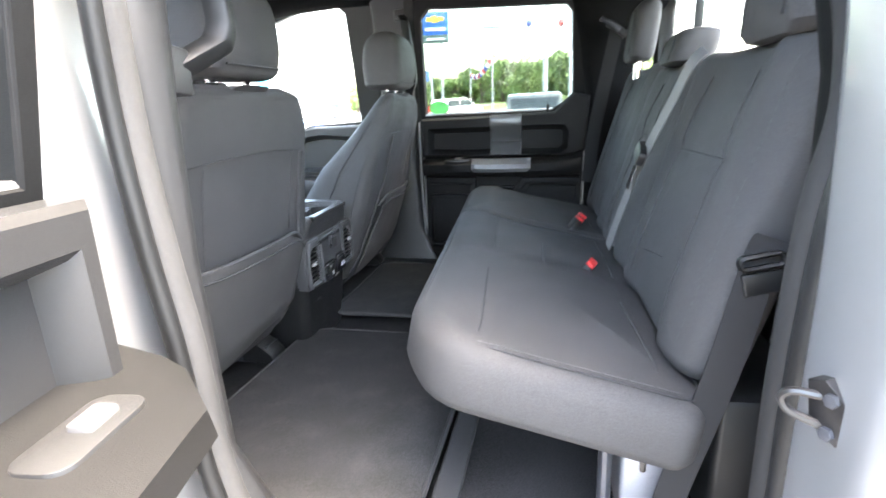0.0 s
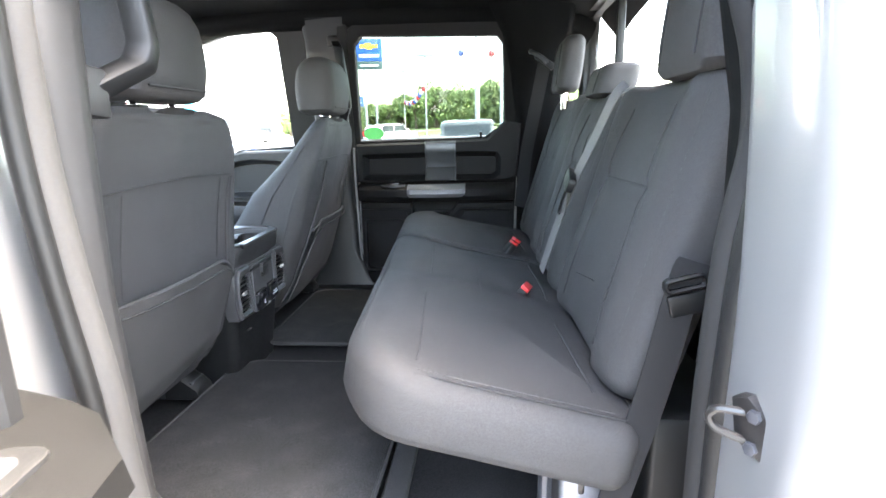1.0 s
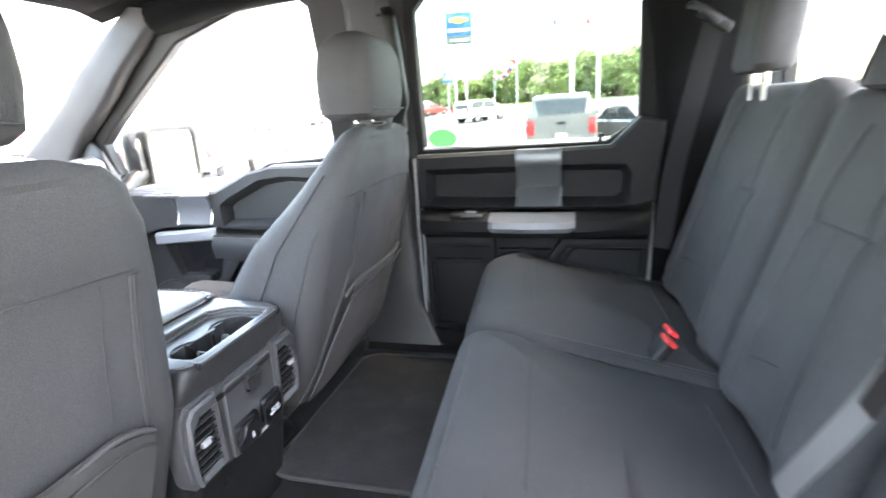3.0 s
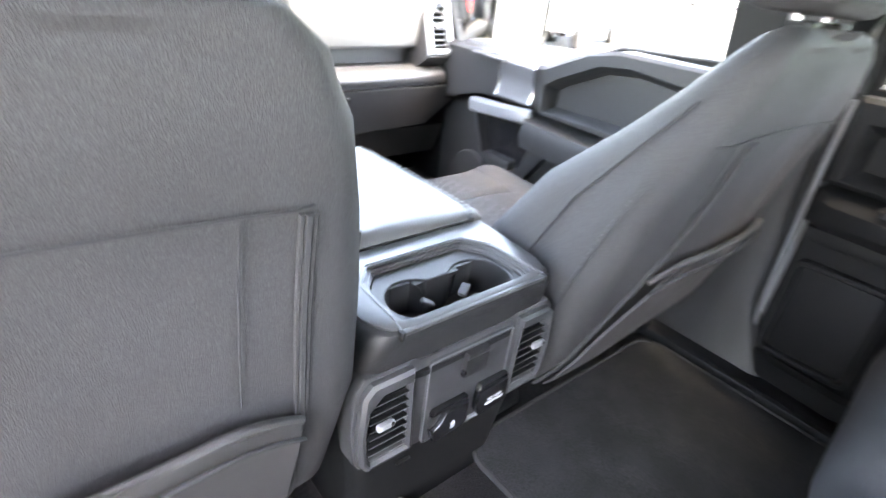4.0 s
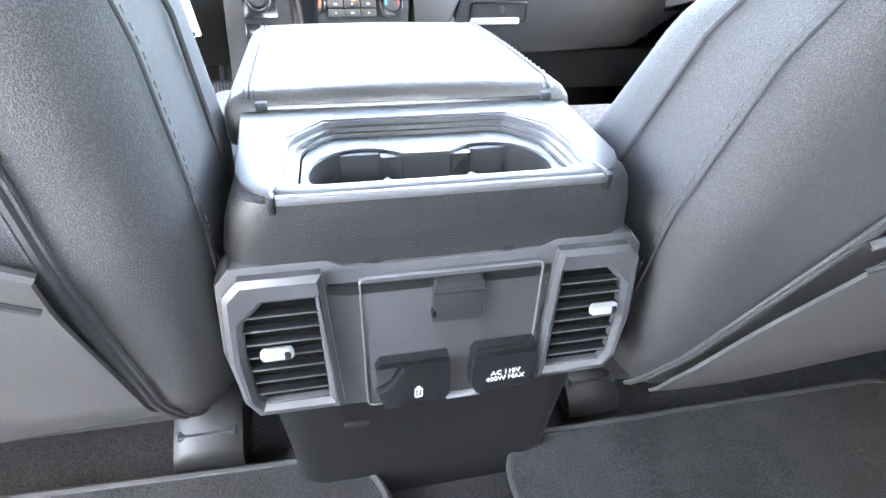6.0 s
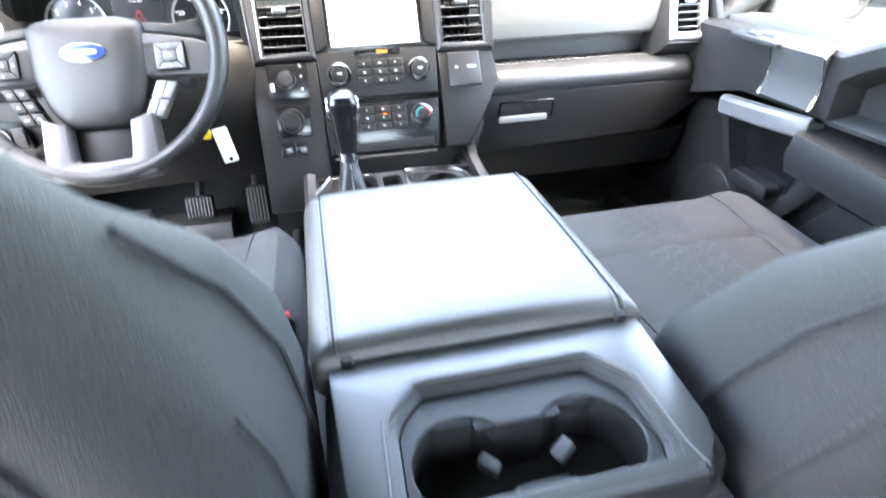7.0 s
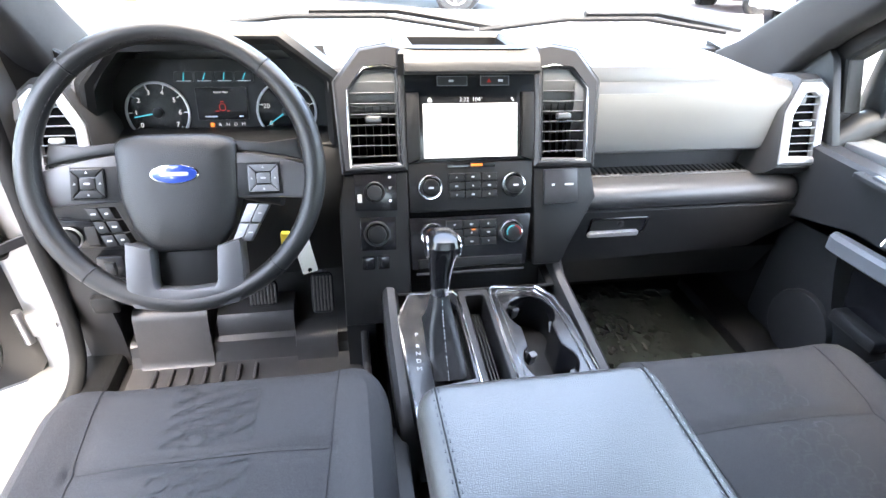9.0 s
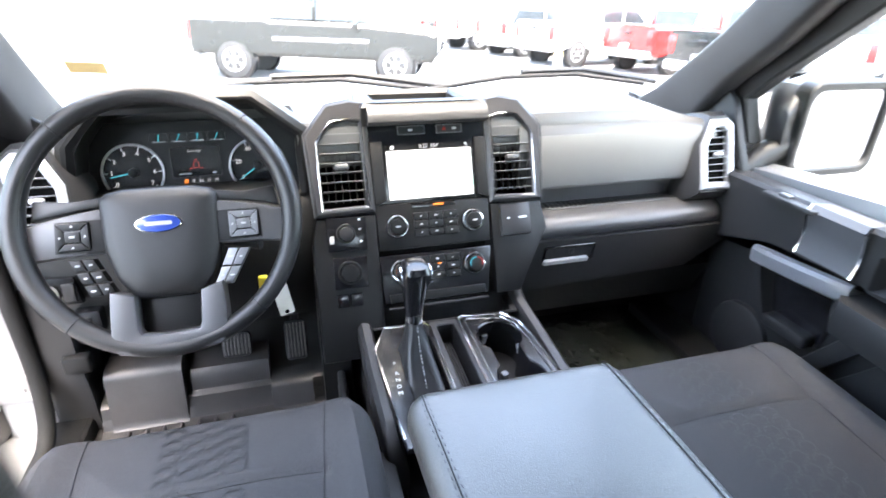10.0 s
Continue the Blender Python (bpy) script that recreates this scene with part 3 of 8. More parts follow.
    P("window_switch", bm, SPOKE, arm, "satin window switch")
    # braces and pocket below
    bm = bmesh.new()
    plate(bm, m, [(0.205, 0.10), (0.225, 0.10), (0.225, 0.36), (0.205, 0.36)], 0, 0.03, 0.006)
    plate(bm, m, [(0.02, 0.335), (0.225, 0.335), (0.225, 0.362), (0.02, 0.362)], 0, 0.035, 0.006)
    P("brace", bm, DOORSKIN)
    bm = bmesh.new()
    plate(bm, m, [(0.30, 0.20), (0.33, 0.20), (0.425, 0.335), (0.63, 0.335), (0.63, 0.36), (0.41, 0.36)], 0, 0.035, 0.006)
    P("brace", bm, DOORSKIN)
    bm = bmesh.new()
    plate(bm, m, [(0.345, 0.05), (0.61, 0.05), (0.62, 0.325), (0.44, 0.325), (0.345, 0.19)], 0, 0.012, 0.005)
    P("inset_panel", bm, DOORSKIN)
    bm = bmesh.new()
    plate(bm, m, [(0.235, 0.30), (0.36, 0.30), (0.38, 0.325), (0.235, 0.325)], 0, 0.022, 0.005)
    plate(bm, m, [(0.235, 0.21), (0.30, 0.21), (0.35, 0.285), (0.235, 0.285)], 0, 0.016, 0.005)
    P("pull_recess", bm, DOORSKIN)
    bm = bmesh.new()
    surround(bm, m, rrect(0.165, 0.215, 0.015, 3, 1, 0.110, 0.185), rrect(0.145, 0.19, 0.01, 3, 1, 0.110, 0.185), 0, 0.02, 0.003)
    pk = P("speaker_frame", bm, DOORSKIN)
    P("speaker_grille", one(plate, m, rrect(0.144, 0.188, 0.01, 3, 1, 0.110, 0.185), 0, 0.009, 0.002), DOORSKIN, pk)
    bm = bmesh.new()
    rings = [[m @ Vector((s, z, w)) for z, w in ((0.03, 0.0), (0.03, b), (0.075, b + 0.008), (0.082, b - 0.006), (0.04, 0.0))] for s, b in ((0.03, 0.012), (0.06, 0.035), (0.2, 0.045), (0.26, 0.02))]
    loft(bm, rings)
    P("map_pocket", bm, DOORSKIN)
    # glass and frame
    lean = m @ Matrix(((1, 0, 0, 0), (0, 1, 0, 0), (0, 0.20, 1, -0.125), (0, 0, 0, 1)))
    o = [(-0.005, 0.55), (0.53, 0.56), (0.62, 0.62), (0.655, 0.68), (0.645, 0.985), (0.61, 1.025), (0.05, 1.035), (-0.005, 1.0)]
    i = [(0.022, 0.605), (0.52, 0.612), (0.572, 0.645), (0.598, 0.672), (0.588, 0.945), (0.565, 0.972), (0.06, 0.985), (0.03, 0.955)]
    bm = bmesh.new()
    surround(bm, lean, o, i, -0.045, -0.005, 0.004)
    P("window_frame", bm, DOORSKIN, lb="black window frame")
    pane = P("pane", one(plate, lean, inset(ccw(list(i)), -0.008), -0.03, -0.026), TINT, lb="dark tinted privacy glass")
    pane.visible_shadow = False
    bm = bmesh.new()
    tube(bm, [lean @ Vector((x, y, -0.012)) for x, y in inset(ccw(list(i)), -0.004)], 0.006, 6, True)
    P("glass_seal", bm, RUBBER)
    if closed:
        bm = bmesh.new()
        tube(bm, curve([m @ Vector((s, z, 0.008)) for s, z in ((-0.004, 0.58), (-0.003, 0.40), (0.004, 0.15), (0.02, 0.06), (0.05, 0.015), (0.12, -0.01), (0.3, -0.02), (0.6, -0.02))], 5), 0.0045, 6)
        P("edge_trim", bm, GREY, lb="light grey seam along the door edge")
        bm = bmesh.new()
        tube(bm, [m @ Vector(p) for p in ((0.662, 0.57, 0.008), (0.664, 0.50, 0.008), (0.658, 0.44, 0.008))], 0.0045, 6)
        P("edge_trim", bm, GREY)
        bm = bmesh.new()
        disc(bm, lean @ pose(0.075, 0.632, -0.022) @ Matrix.Diagonal((1.35, 0.85, 1, 1)), 0.03, 0, 0.0012)
        GREEN = material("green_sticker", (0.12, 0.62, 0.16), 0.6, grain=(200, 0.05, 0.0))
        P("window_sticker", bm, GREEN, pane, "oval green sticker on the glass")
        bm = bmesh.new()
        tube(bm, [lean @ Vector(p) for p in ((0.505, 0.585, 0.0), (0.505, 0.632, 0.0))], 0.005, 8)
        P("lock_knob", bm, DOORSKIN)
    else:
        bm = bmesh.new()
        tube(bm, curve([m @ Vector((s, z, -0.05)) for s, z in ((0.0, 1.0), (-0.005, 0.6), (0.0, 0.2), (0.02, 0.0))], 4), 0.02, 8)
        P("door_edge_seal", bm, RUBBER)
    return d


SECTION["at"] = rear_cabin
rear_door(fr3((0.74, -0.21, -0.046), (0, -1, 0), (0, 0, 1), (-1, 0, 0)), "closed rear passenger door with black moulded trim and tinted window", True)
a = radians(7)
rear_door(fr3((-0.905, -0.315, -0.085), (-math.cos(a), -math.sin(a), 0), (0, 0, 1), (math.sin(a), -math.cos(a), 0)), "open rear driver-side door with armrest, upper trim coloured paler for glare", False)


SECTION["at"] = None


def front_door(m, label, closed):
    """A front door from inside, in a frame of along (from the hinge), up, inwards."""
    d = tagged(thing("door_front", label, "door", tuple(m.translation)), kind="structure")
    P = lambda n, b, mt, pa=None, lb="": part(n, b, mt, pa or d, lb)
    P("shell", one(plate, m, [(0.0, -0.02), (0.05, -0.07), (0.86, -0.07), (0.90, 0.1), (0.90, 0.52), (0.0, 0.45)], -0.09, -0.012, 0.004), PAINT, lb="silver painted door shell")
    P("lower_panel", one(plate, m, [(0.012, 0.0), (0.05, -0.05), (0.84, -0.05), (0.88, 0.1), (0.88, 0.5), (0.55, 0.5), (0.40, 0.44), (0.012, 0.44)], -0.012, 0.004, 0.004), PLASTIC2)
    o = [(0.02, 0.27), (0.22, 0.33), (0.40, 0.335), (0.86, 0.345), (0.885, 0.40), (0.885, 0.53), (0.62, 0.525), (0.54, 0.508), (0.42, 0.452), (0.02, 0.448)]
    i = [(0.44, 0.345), (0.46, 0.345), (0.60, 0.35), (0.82, 0.355), (0.84, 0.37), (0.84, 0.475), (0.66, 0.488), (0.58, 0.478), (0.47, 0.425), (0.44, 0.405)]
    bm = bmesh.new()
    hole_panel(bm, m, o, i, 0.0, 0.05, 0.012, 0.008)
    P("upper_moulding", bm, PLASTIC2)
    prof = [(0.452, 0.01), (0.453, 0.05), (0.44, 0.06), (0.41, 0.052), (0.38, 0.05), (0.35, 0.06), (0.34, 0.02)]
    bm = bmesh.new()
    loft(bm, [[m @ Vector((s, z, w)) for z, w in prof] for s in (0.283, 0.40)])
    strip = P("metal_strip", bm, SPOKE, lb="brushed grey metal strip")
    for s in (0.281, 0.403):
        bm = bmesh.new()
        tube(bm, [m @ Vector((s, z, w + 0.002)) for z, w in prof[1:-1]], 0.003, 6)
        P("chrome_edge", bm, CHROME, strip)
    # pull bar
    bm = bmesh.new()
    loft(bm, [[m @ Vector((s, z + dz, w)) for z, w in ((-0.022, dp - 0.03), (-0.020, dp - 0.004), (-0.014, dp + 0.004), (0.012, dp + 0.006), (0.020, dp), (0.022, dp - 0.03))] for s, dz, dp in ((0.180, 0.300, 0.04), (0.184, 0.300, 0.058), (0.20, 0.302, 0.064), (0.30, 0.310, 0.066), (0.40, 0.319, 0.064), (0.412, 0.320, 0.055))])
    P("pull_handle", bm, GREY, lb="silver-grey pull handle")
    P("pull_recess", one(plate, m, [(0.20, 0.285), (0.235, 0.15), (0.26, 0.135), (0.36, 0.15), (0.40, 0.29)], 0.0, 0.008, 0.003), GLOSS)
    bm = bmesh.new()
    loft(bm, [[m @ Vector((s + ds, z, w)) for ds, w in ((-0.014, 0.0), (-0.012, dp), (0.010, dp), (0.014, 0.0))] for s, z, dp in ((0.195, 0.30, 0.055), (0.205, 0.24, 0.045), (0.225, 0.17, 0.035), (0.250, 0.14, 0.03))])
    P("pull_bracket", bm, PLASTIC2)
    P("pocket_lip", one(rbox, 0.24, 0.35, 0.145, 0.175, 0.0, 0.04, 0.008, m), PLASTIC2)
    # armrest
    bm = bmesh.new()
    loft(bm, [[m @ Vector((s, z, w)) for z, w in ((0.245, 0.0), (0.25, dp), (0.285, dp + 0.01), (0.318, dp), (0.322, 0.0))] for s, dp in ((0.39, 0.05), (0.42, 0.09), (0.62, 0.105), (0.82, 0.10), (0.87, 0.04))])
    P("armrest", bm, PLASTIC2)
    bm = bmesh.new()
    plate(bm, m, [(0.30, 0.05), (0.34, 0.05), (0.46, 0.22), (0.86, 0.22), (0.86, 0.245), (0.43, 0.245)], 0, 0.035, 0.006)
    P("brace", bm, PLASTIC2)
    P("inset_panel", one(plate, m, [(0.37, 0.05), (0.82, 0.05), (0.84, 0.20), (0.48, 0.20)], 0, 0.014, 0.005), PLASTIC2)
    bm = bmesh.new()
    disc(bm, m @ pose(0.17, 0.06, 0), 0.085, 0, 0.02, 0.008, 32)
    P("speaker_grille", bm, PLASTIC2)
    bm = bmesh.new()
    plate(bm, m @ pose(0.235, 0.440, 0.05, -90), rrect(0.13, 0.04, 0.008, 3), -0.004, 0.004, 0.002)
    P("switch_plate", bm, PLASTIC2)
    P("lock_switch", one(plate, m @ pose(0.215, 0.444, 0.05, -90), rrect(0.030, 0.014, 0.003, 2), -0.002, 0.0055, 0.002), DARKMETAL)
    lt = P("latch_plate", one(plate, m, rrect(0.02, 0.032, 0.003, 2, 1, 0.14, 0.315), 0, 0.02, 0.002), CHROME, lb="small chrome latch plate")
    P("latch_slot", one(plate, m, rrect(0.006, 0.018, 0.002, 2, 1, 0.14, 0.315), 0.019, 0.022, 0.0), GLOSS, lt)
    lean = m @ Matrix(((1, 0, 0, 0), (0, 1, 0, 0), (0, 0.17, 1, -0.10), (0, 0, 0, 1)))
    o = [(0.0, 0.42), (0.45, 0.42), (0.60, 0.49), (0.905, 0.50), (0.915, 0.99), (0.86, 1.035), (0.60, 1.05), (0.27, 0.985), (-0.04, 0.72), (-0.20, 0.57)]
    i = [(0.028, 0.446), (0.43, 0.458), (0.58, 0.527), (0.81, 0.543), (0.80, 0.94), (0.77, 0.966), (0.60, 0.955), (0.37, 0.885), (0.055, 0.655), (-0.012, 0.600)]
    P("window_frame", one(surround, lean, o, i, -0.045, -0.005, 0.004), PLASTIC, lb="black window frame")
    pane = P("pane", one(plate, lean, inset(ccw(list(i)), -0.008), -0.03, -0.026), CLEAR, lb="clear door glass")
    pane.visible_shadow = False
    bm = bmesh.new()
    tube(bm, [lean @ Vector((x, y, -0.012)) for x, y in inset(ccw(list(i)), -0.004)], 0.006, 6, True)
    P("glass_seal", bm, RUBBER)
    # mirror outside
    mm = m @ Matrix(((1, 0, 0, 0.01), (0, 1, 0, 0.015), (0, 0, 1, 0.085), (0, 0, 0, 1)))
    bm = bmesh.new()
    loft(bm, [[mm @ Vector((s0 + x, 0.52 + y, w)) for x, y in rrect(sw_, h, 0.035, 4)] for w, s0, sw_, h in ((-0.16, 0.02, 0.05, 0.10), (-0.20, -0.01, 0.10, 0.20), (-0.30, -0.02, 0.12, 0.235), (-0.42, -0.01, 0.11, 0.225), (-0.45, 0.0, 0.07, 0.17))])
    mir = P("side_mirror", bm, PLASTIC2, lb="large black door mirror")
    g = mm @ Matrix(((0, 0, 1, 0.05), (0, 1, 0, 0.52), (-1, 0, 0, -0.315), (0, 0, 0, 1)))
    P("mirror_rim", one(surround, g, rrect(0.26, 0.225, 0.035, 4), rrect(0.225, 0.185, 0.03, 4), -0.03, 0.012, 0.004), PLASTIC, mir)
    P("mirror_glass", one(plate, g, rrect(0.23, 0.19, 0.03, 4), -0.01, 0.002), CHROME, mir)
    bm = bmesh.new()
    tube(bm, [mm @ Vector(p) for p in ((0.02, 0.42, -0.08), (0.02, 0.46, -0.14), (0.02, 0.48, -0.2))], 0.03, 10)
    P("mirror_arm", bm, PLASTIC, mir)
    return d


front_door(fr3((0.765, 0.86, 0), (0, -1, 0), (0, 0, 1), (-1, 0, 0)), "closed front passenger door with grey pull handle and mirror", True)
a = radians(62)
front_door(fr3((-0.86, 0.88, 0), (-math.sin(a), -math.cos(a), 0), (0, 0, 1), (math.cos(a), -math.sin(a), 0)), "open front driver door with black trim", False)
# hinge pillar of the driver door
bm = bmesh.new()
loft(bm, [[(-0.84 + a_, 0.93 + b_, z) for a_, b_ in rrect(0.12, 0.14, 0.03, 4)] for z in (-0.12, 0.1, 0.3, 0.5, 0.6)])
jamb = tagged(part("hinge_jamb", bm, PAINT), "silver painted front hinge jamb", "door jamb", kind="structure")
bm = bmesh.new()
rbox(bm, -0.93, -0.80, -0.2, 1.0, -0.14, -0.04, 0.03)
tagged(part("rocker", bm, PAINT), "silver painted rocker below the open door", "body", kind="structure")
side_strip("door_seal", [(-0.79, 0.86, 0.62), (-0.795, 0.85, 0.35), (-0.795, 0.84, 0.1), (-0.795, 0.78, -0.01), (-0.795, 0.6, -0.03)], 0.016, RUBBER, "black rubber seal on the front jamb")
part("strap", one(band, [(-0.81, 0.87, 0.285), (-0.88, 0.80, 0.28), (-0.96, 0.72, 0.28)], (0, 0, 0.018), 0.006), STEEL, jamb)
bm = bmesh.new()
for k in range(12):
    bmesh.ops.create_cone(bm, cap_ends=True, segments=12, radius1=0.017 if k % 2 else 0.013, radius2=0.013 if k % 2 else 0.017, depth=0.008, matrix=pose(-0.865, 0.845, 0.26 + 0.008 * k))
part("cable_boot", bm, RUBBER, jamb, "ribbed rubber cable boot")
hg = part("hinge", one(rbox, -0.89, -0.81, 0.845, 0.865, 0.06, 0.12, 0.006), PAINT, jamb)
part("pin", one(tube, [(-0.885, 0.845, 0.05), (-0.885, 0.845, 0.13)], 0.009, 10), ZINC, hg)
part("bolt", one(tube, [(-0.83, 0.84, 0.09), (-0.83, 0.87, 0.09)], 0.009, 6), ZINC, hg)


# ---- seats ----
def mh(levels, w, h, u, v):
    """The height of a mound over its frame at (u, v)."""
    d = max(min(w / 2 - abs(u), h / 2 - abs(v)), 0)
    up = levels[3:]
    return float(np.interp(d, [a for a, _ in up], [b for _, b in up]))


def on_mound(m, levels, w, h, pts, cu=0.0, cv=0.0, detail=None, lift=0.0005):
    return [m @ Vector((u, v, mh(levels, w, h, u - cu, v - cv) + (detail(u, v) if detail else 0) + lift)) for u, v in pts]


def line(a, b, n=14):
    return [(a[0] + (b[0] - a[0]) * k / n, a[1] + (b[1] - a[1]) * k / n) for k in range(n + 1)]


def stitches(path, r=0.0007, on=0.005, off=0.003):
    """Short thread lengths along a path."""
    ps = [Vector(p) for p in path]
    bm = bmesh.new()
    for a, b in zip(ps, ps[1:]):
        ln = (b - a).length
        k, t = 0, (b - a).normalized()
        while (k + 1) * (on + off) <= ln + 1e-6:
            s = a + t * k * (on + off)
            tube(bm, [s, s + t * on], r, 4)
            k += 1
    return bm


TREAD = material("tread_print_cloth", (0.014, 0.014, 0.014), 0.5, grain=(1400, 0.3, 0.0005), weave=True)
SZ = [0.04, 0.08, 0.13, 0.30, 0.43, 0.52, 0.60, 0.65, 0.675, 0.688]
RZ = [0.04, 0.08, 0.13, 0.29, 0.41, 0.49, 0.56, 0.605, 0.628, 0.640]


def front_seat(cx, dy, inner, label, RF, RB, RW, zip_in, zip_lean):
    """A front bucket seat. inner: +1 where the console is on its right."""
    s = thing("front_seat", label, "seat", (cx, 0.2, -0.04), "front seats")
    SECTION["at"] = rear_cabin
    yr = lambda z: float(np.interp(z, RZ, RB))
    bm = bmesh.new()
    rings = []
    for q in [0.04, 0.055, 0.08, 0.105, 0.13] + [0.13 + 0.017 * k for k in range(1, 28)] + [0.60, 0.615, 0.63, 0.64, 0.65, 0.66, 0.668, 0.675, 0.682, 0.688]:
        z = float(np.interp(q, SZ, RZ))
        b, f, w = (float(np.interp(z, RZ, q)) for q in (RB, RF, RW))
        ring = []
        for x, y in rrect(2 * w, f - b, (0.045, 0.06, 0.06, 0.045), 5, 10, 0, (f + b) / 2):
            e = abs(x) / w
            if y > (f + b) / 2:
                y -= 0.045 * max(0.0, 1 - (e / 0.62) ** 4) * (1 if z > 0.12 else 0)
            else:
                y += 0.006 * math.sin(math.pi * min(1, e)) * (1 if 0.1 < z < 0.62 else 0)
            ring.append((cx + x, y, z))
        rings.append(ring)
    loft(bm, rings)
    back = part("backrest", bm, FABRIC, s)
    yb = lambda z, d=0.0015: yr(z) - d
    # seams on the rear of the backrest
    top = [(cx + x, yb(0.505 + 0.012 * (1 - (x / 0.25) ** 2)) + 0.05 * max(0, abs(x) - 0.195) / 0.05, 0.505 + 0.012 * (1 - (x / 0.25) ** 2)) for x in np.linspace(-0.222, 0.222, 24)]
    part("seam", tubes((top, 0.0014)), SEAM, back)
    zip_at = lambda z: max(0.10, zip_in - zip_lean * (z - 0.12))
    for sg in (-1, 1):
        off = lambda z: zip_at(z) if sg == inner else 0.205 + 0.008 * math.sin(z * 8)
        pth = [(cx + sg * off(z), yb(z) + 0.003 + 0.03 * max(0, off(z) - 0.212), z) for z in np.linspace(0.07, 0.505, 20)]
        part("zip", tubes((pth, 0.0034)), SEAM, back)
        for o_ in (-0.0048, 0.0048):
            part("piping", tubes(([(p[0] + sg * o_, p[1] + 0.0006, p[2]) for p in pth], 0.0022)), FABRIC, back)
        pth = [(cx + sg * (0.150 if inner > 0 else 0.125 + 0.02 * ((z - 0.27) / 0.25) ** 2), yb(z) + 0.003, z) for z in np.linspace(0.335, 0.505, 14)]
        part("seam", tubes((pth, 0.0008)), SEAM, back)
        # side seam of the bolster and its stitching
        side = [(cx + sg * (float(np.interp(z, RZ, RW)) + 0.0030), float(np.interp(z, RZ, RB)) * 0.45 + float(np.interp(z, RZ, RF)) * 0.55, z) for z in np.linspace(0.12, 0.555, 22)]
        part("seam", tubes((side, 0.0022)), SEAM, back)
        side2 = [(cx + sg * (float(np.interp(z, RZ, RW)) + 0.0020), float(np.interp(z, RZ, RB)) * 0.82 + float(np.interp(z, RZ, RF)) * 0.18, z) for z in np.linspace(0.10, 0.455, 24)]
        part("seam", tubes((side2, 0.0013)), SEAM, back)
        part("stitching", stitches([(p[0] + sg * 0.0012, p[1] + 0.006, p[2]) for p in side2], 0.0006, 0.004, 0.003), STITCH, back, kind="stuff")
    hemz = 0.325 if inner > 0 else 0.309
    # map pocket, its mouth falling away towards the zip
    fall = lambda x: 0.035 * max(0.0, (x * inner - 0.12) / 0.076) ** 2
    bm = bmesh.new()
    rings = []
    for z in np.linspace(0.065, hemz + 0.003, 18):
        t = (z - 0.065) / (hemz - 0.062)
        ring = []
        for x in np.linspace(-0.196, 0.196, 22):
            e, x0 = 1 - (x / 0.2) ** 4, x
            if x * inner > 0:
                x *= min(1.08, (zip_at(z) - 0.004) / 0.196)
            ring.append((cx + x, yr(z) - 0.003 - 0.012 * e * (0.35 + t) - (0.012 * math.sin(3.2 * x / 0.2 + 0.6) ** 2 * (t - 0.5) if t > 0.5 else 0), z + 0.012 * math.sin(9 * x) * (1 - t) + 0.006 * t * (x / 0.2) ** 2 - fall(x0) * t))
        rings.append(ring)
    rings = [r + [(p[0], p[1] + 0.004, p[2]) for p in r[::-1]] for r in rings]
    loft(bm, rings)
    pocket = part("map_pocket", bm, VINYL, back, "grey vinyl map pocket")
    hem = []
    for x in np.linspace(-0.196, 0.196, 24):
        z = hemz - fall(x)
        hem.append((cx + x * (min(1.08, (zip_at(z) - 0.004) / 0.196) if x * inner > 0 else 1), yr(z) - 0.006 - 0.014 * (1 - (x / 0.2) ** 4), z + 0.006 * (x / 0.2) ** 2))
    part("pocket_hem", one(tube, hem, 0.0045, 8, False, 1.0), VINYL, back)
    part("seam", tubes(([(p[0], p[1] - 0.0065, p[2] - 0.018) for p in hem], 0.0022)), SEAM, back)
    # headrest
    hm = bmesh.new()
    rings = []
    hy, hz = RB[7] + 0.24, -0.048
    for z, y0, y1, w in ((0.700, -0.215, -0.145, 0.105), (0.704, -0.228, -0.130, 0.122), (0.715, -0.238, -0.120, 0.134), (0.76, -0.246, -0.116, 0.137), (0.80, -0.245, -0.117, 0.136), (0.835, -0.242, -0.122, 0.129), (0.858, -0.234, -0.132, 0.117), (0.872, -0.222, -0.145, 0.098), (0.879, -0.205, -0.165, 0.068)):
        rings.append([(cx + x, y - 0.005 + hy, z + hz) for x, y in rrect(1.72 * w, y1 - y0, 0.034, 5, 4, 0, (y0 + y1) / 2)])
    loft(hm, rings)
    hr = part("headrest", hm, FABRIC, s)
    part("seam", tubes(([(cx + x, -0.2505 + hy, 0.722 + hz) for x in np.linspace(-0.09, 0.09, 8)], 0.002)), SEAM, hr)
    for x in (-0.055, 0.055):
        part("headrest_post", one(tube, [(cx + x, -0.20 + hy, 0.66 + hz), (cx + x, -0.185 + hy, 0.72 + hz)], 0.007, 10), CHROME, s)
        part("post_collar", one(rbox, cx + x - 0.014, cx + x + 0.014, -0.215 + hy, -0.185 + hy, 0.684 + hz, 0.694 + hz, 0.003), PLASTIC, s)
    # cushion
    SECTION["at"] = None
    m = fr((cx - 0.012 if inner > 0 else cx - 0.005, 0.235 + dy, 0.202 if inner > 0 else 0.160), (1, 0, 0), (0, 1, 0.008 if inner > 0 else 0.03))
    W, Hh = 0.50, 0.56 if inner > 0 else 0.58
    lv = dome(0.016, 0.05, 0.15, 0.25, 44)
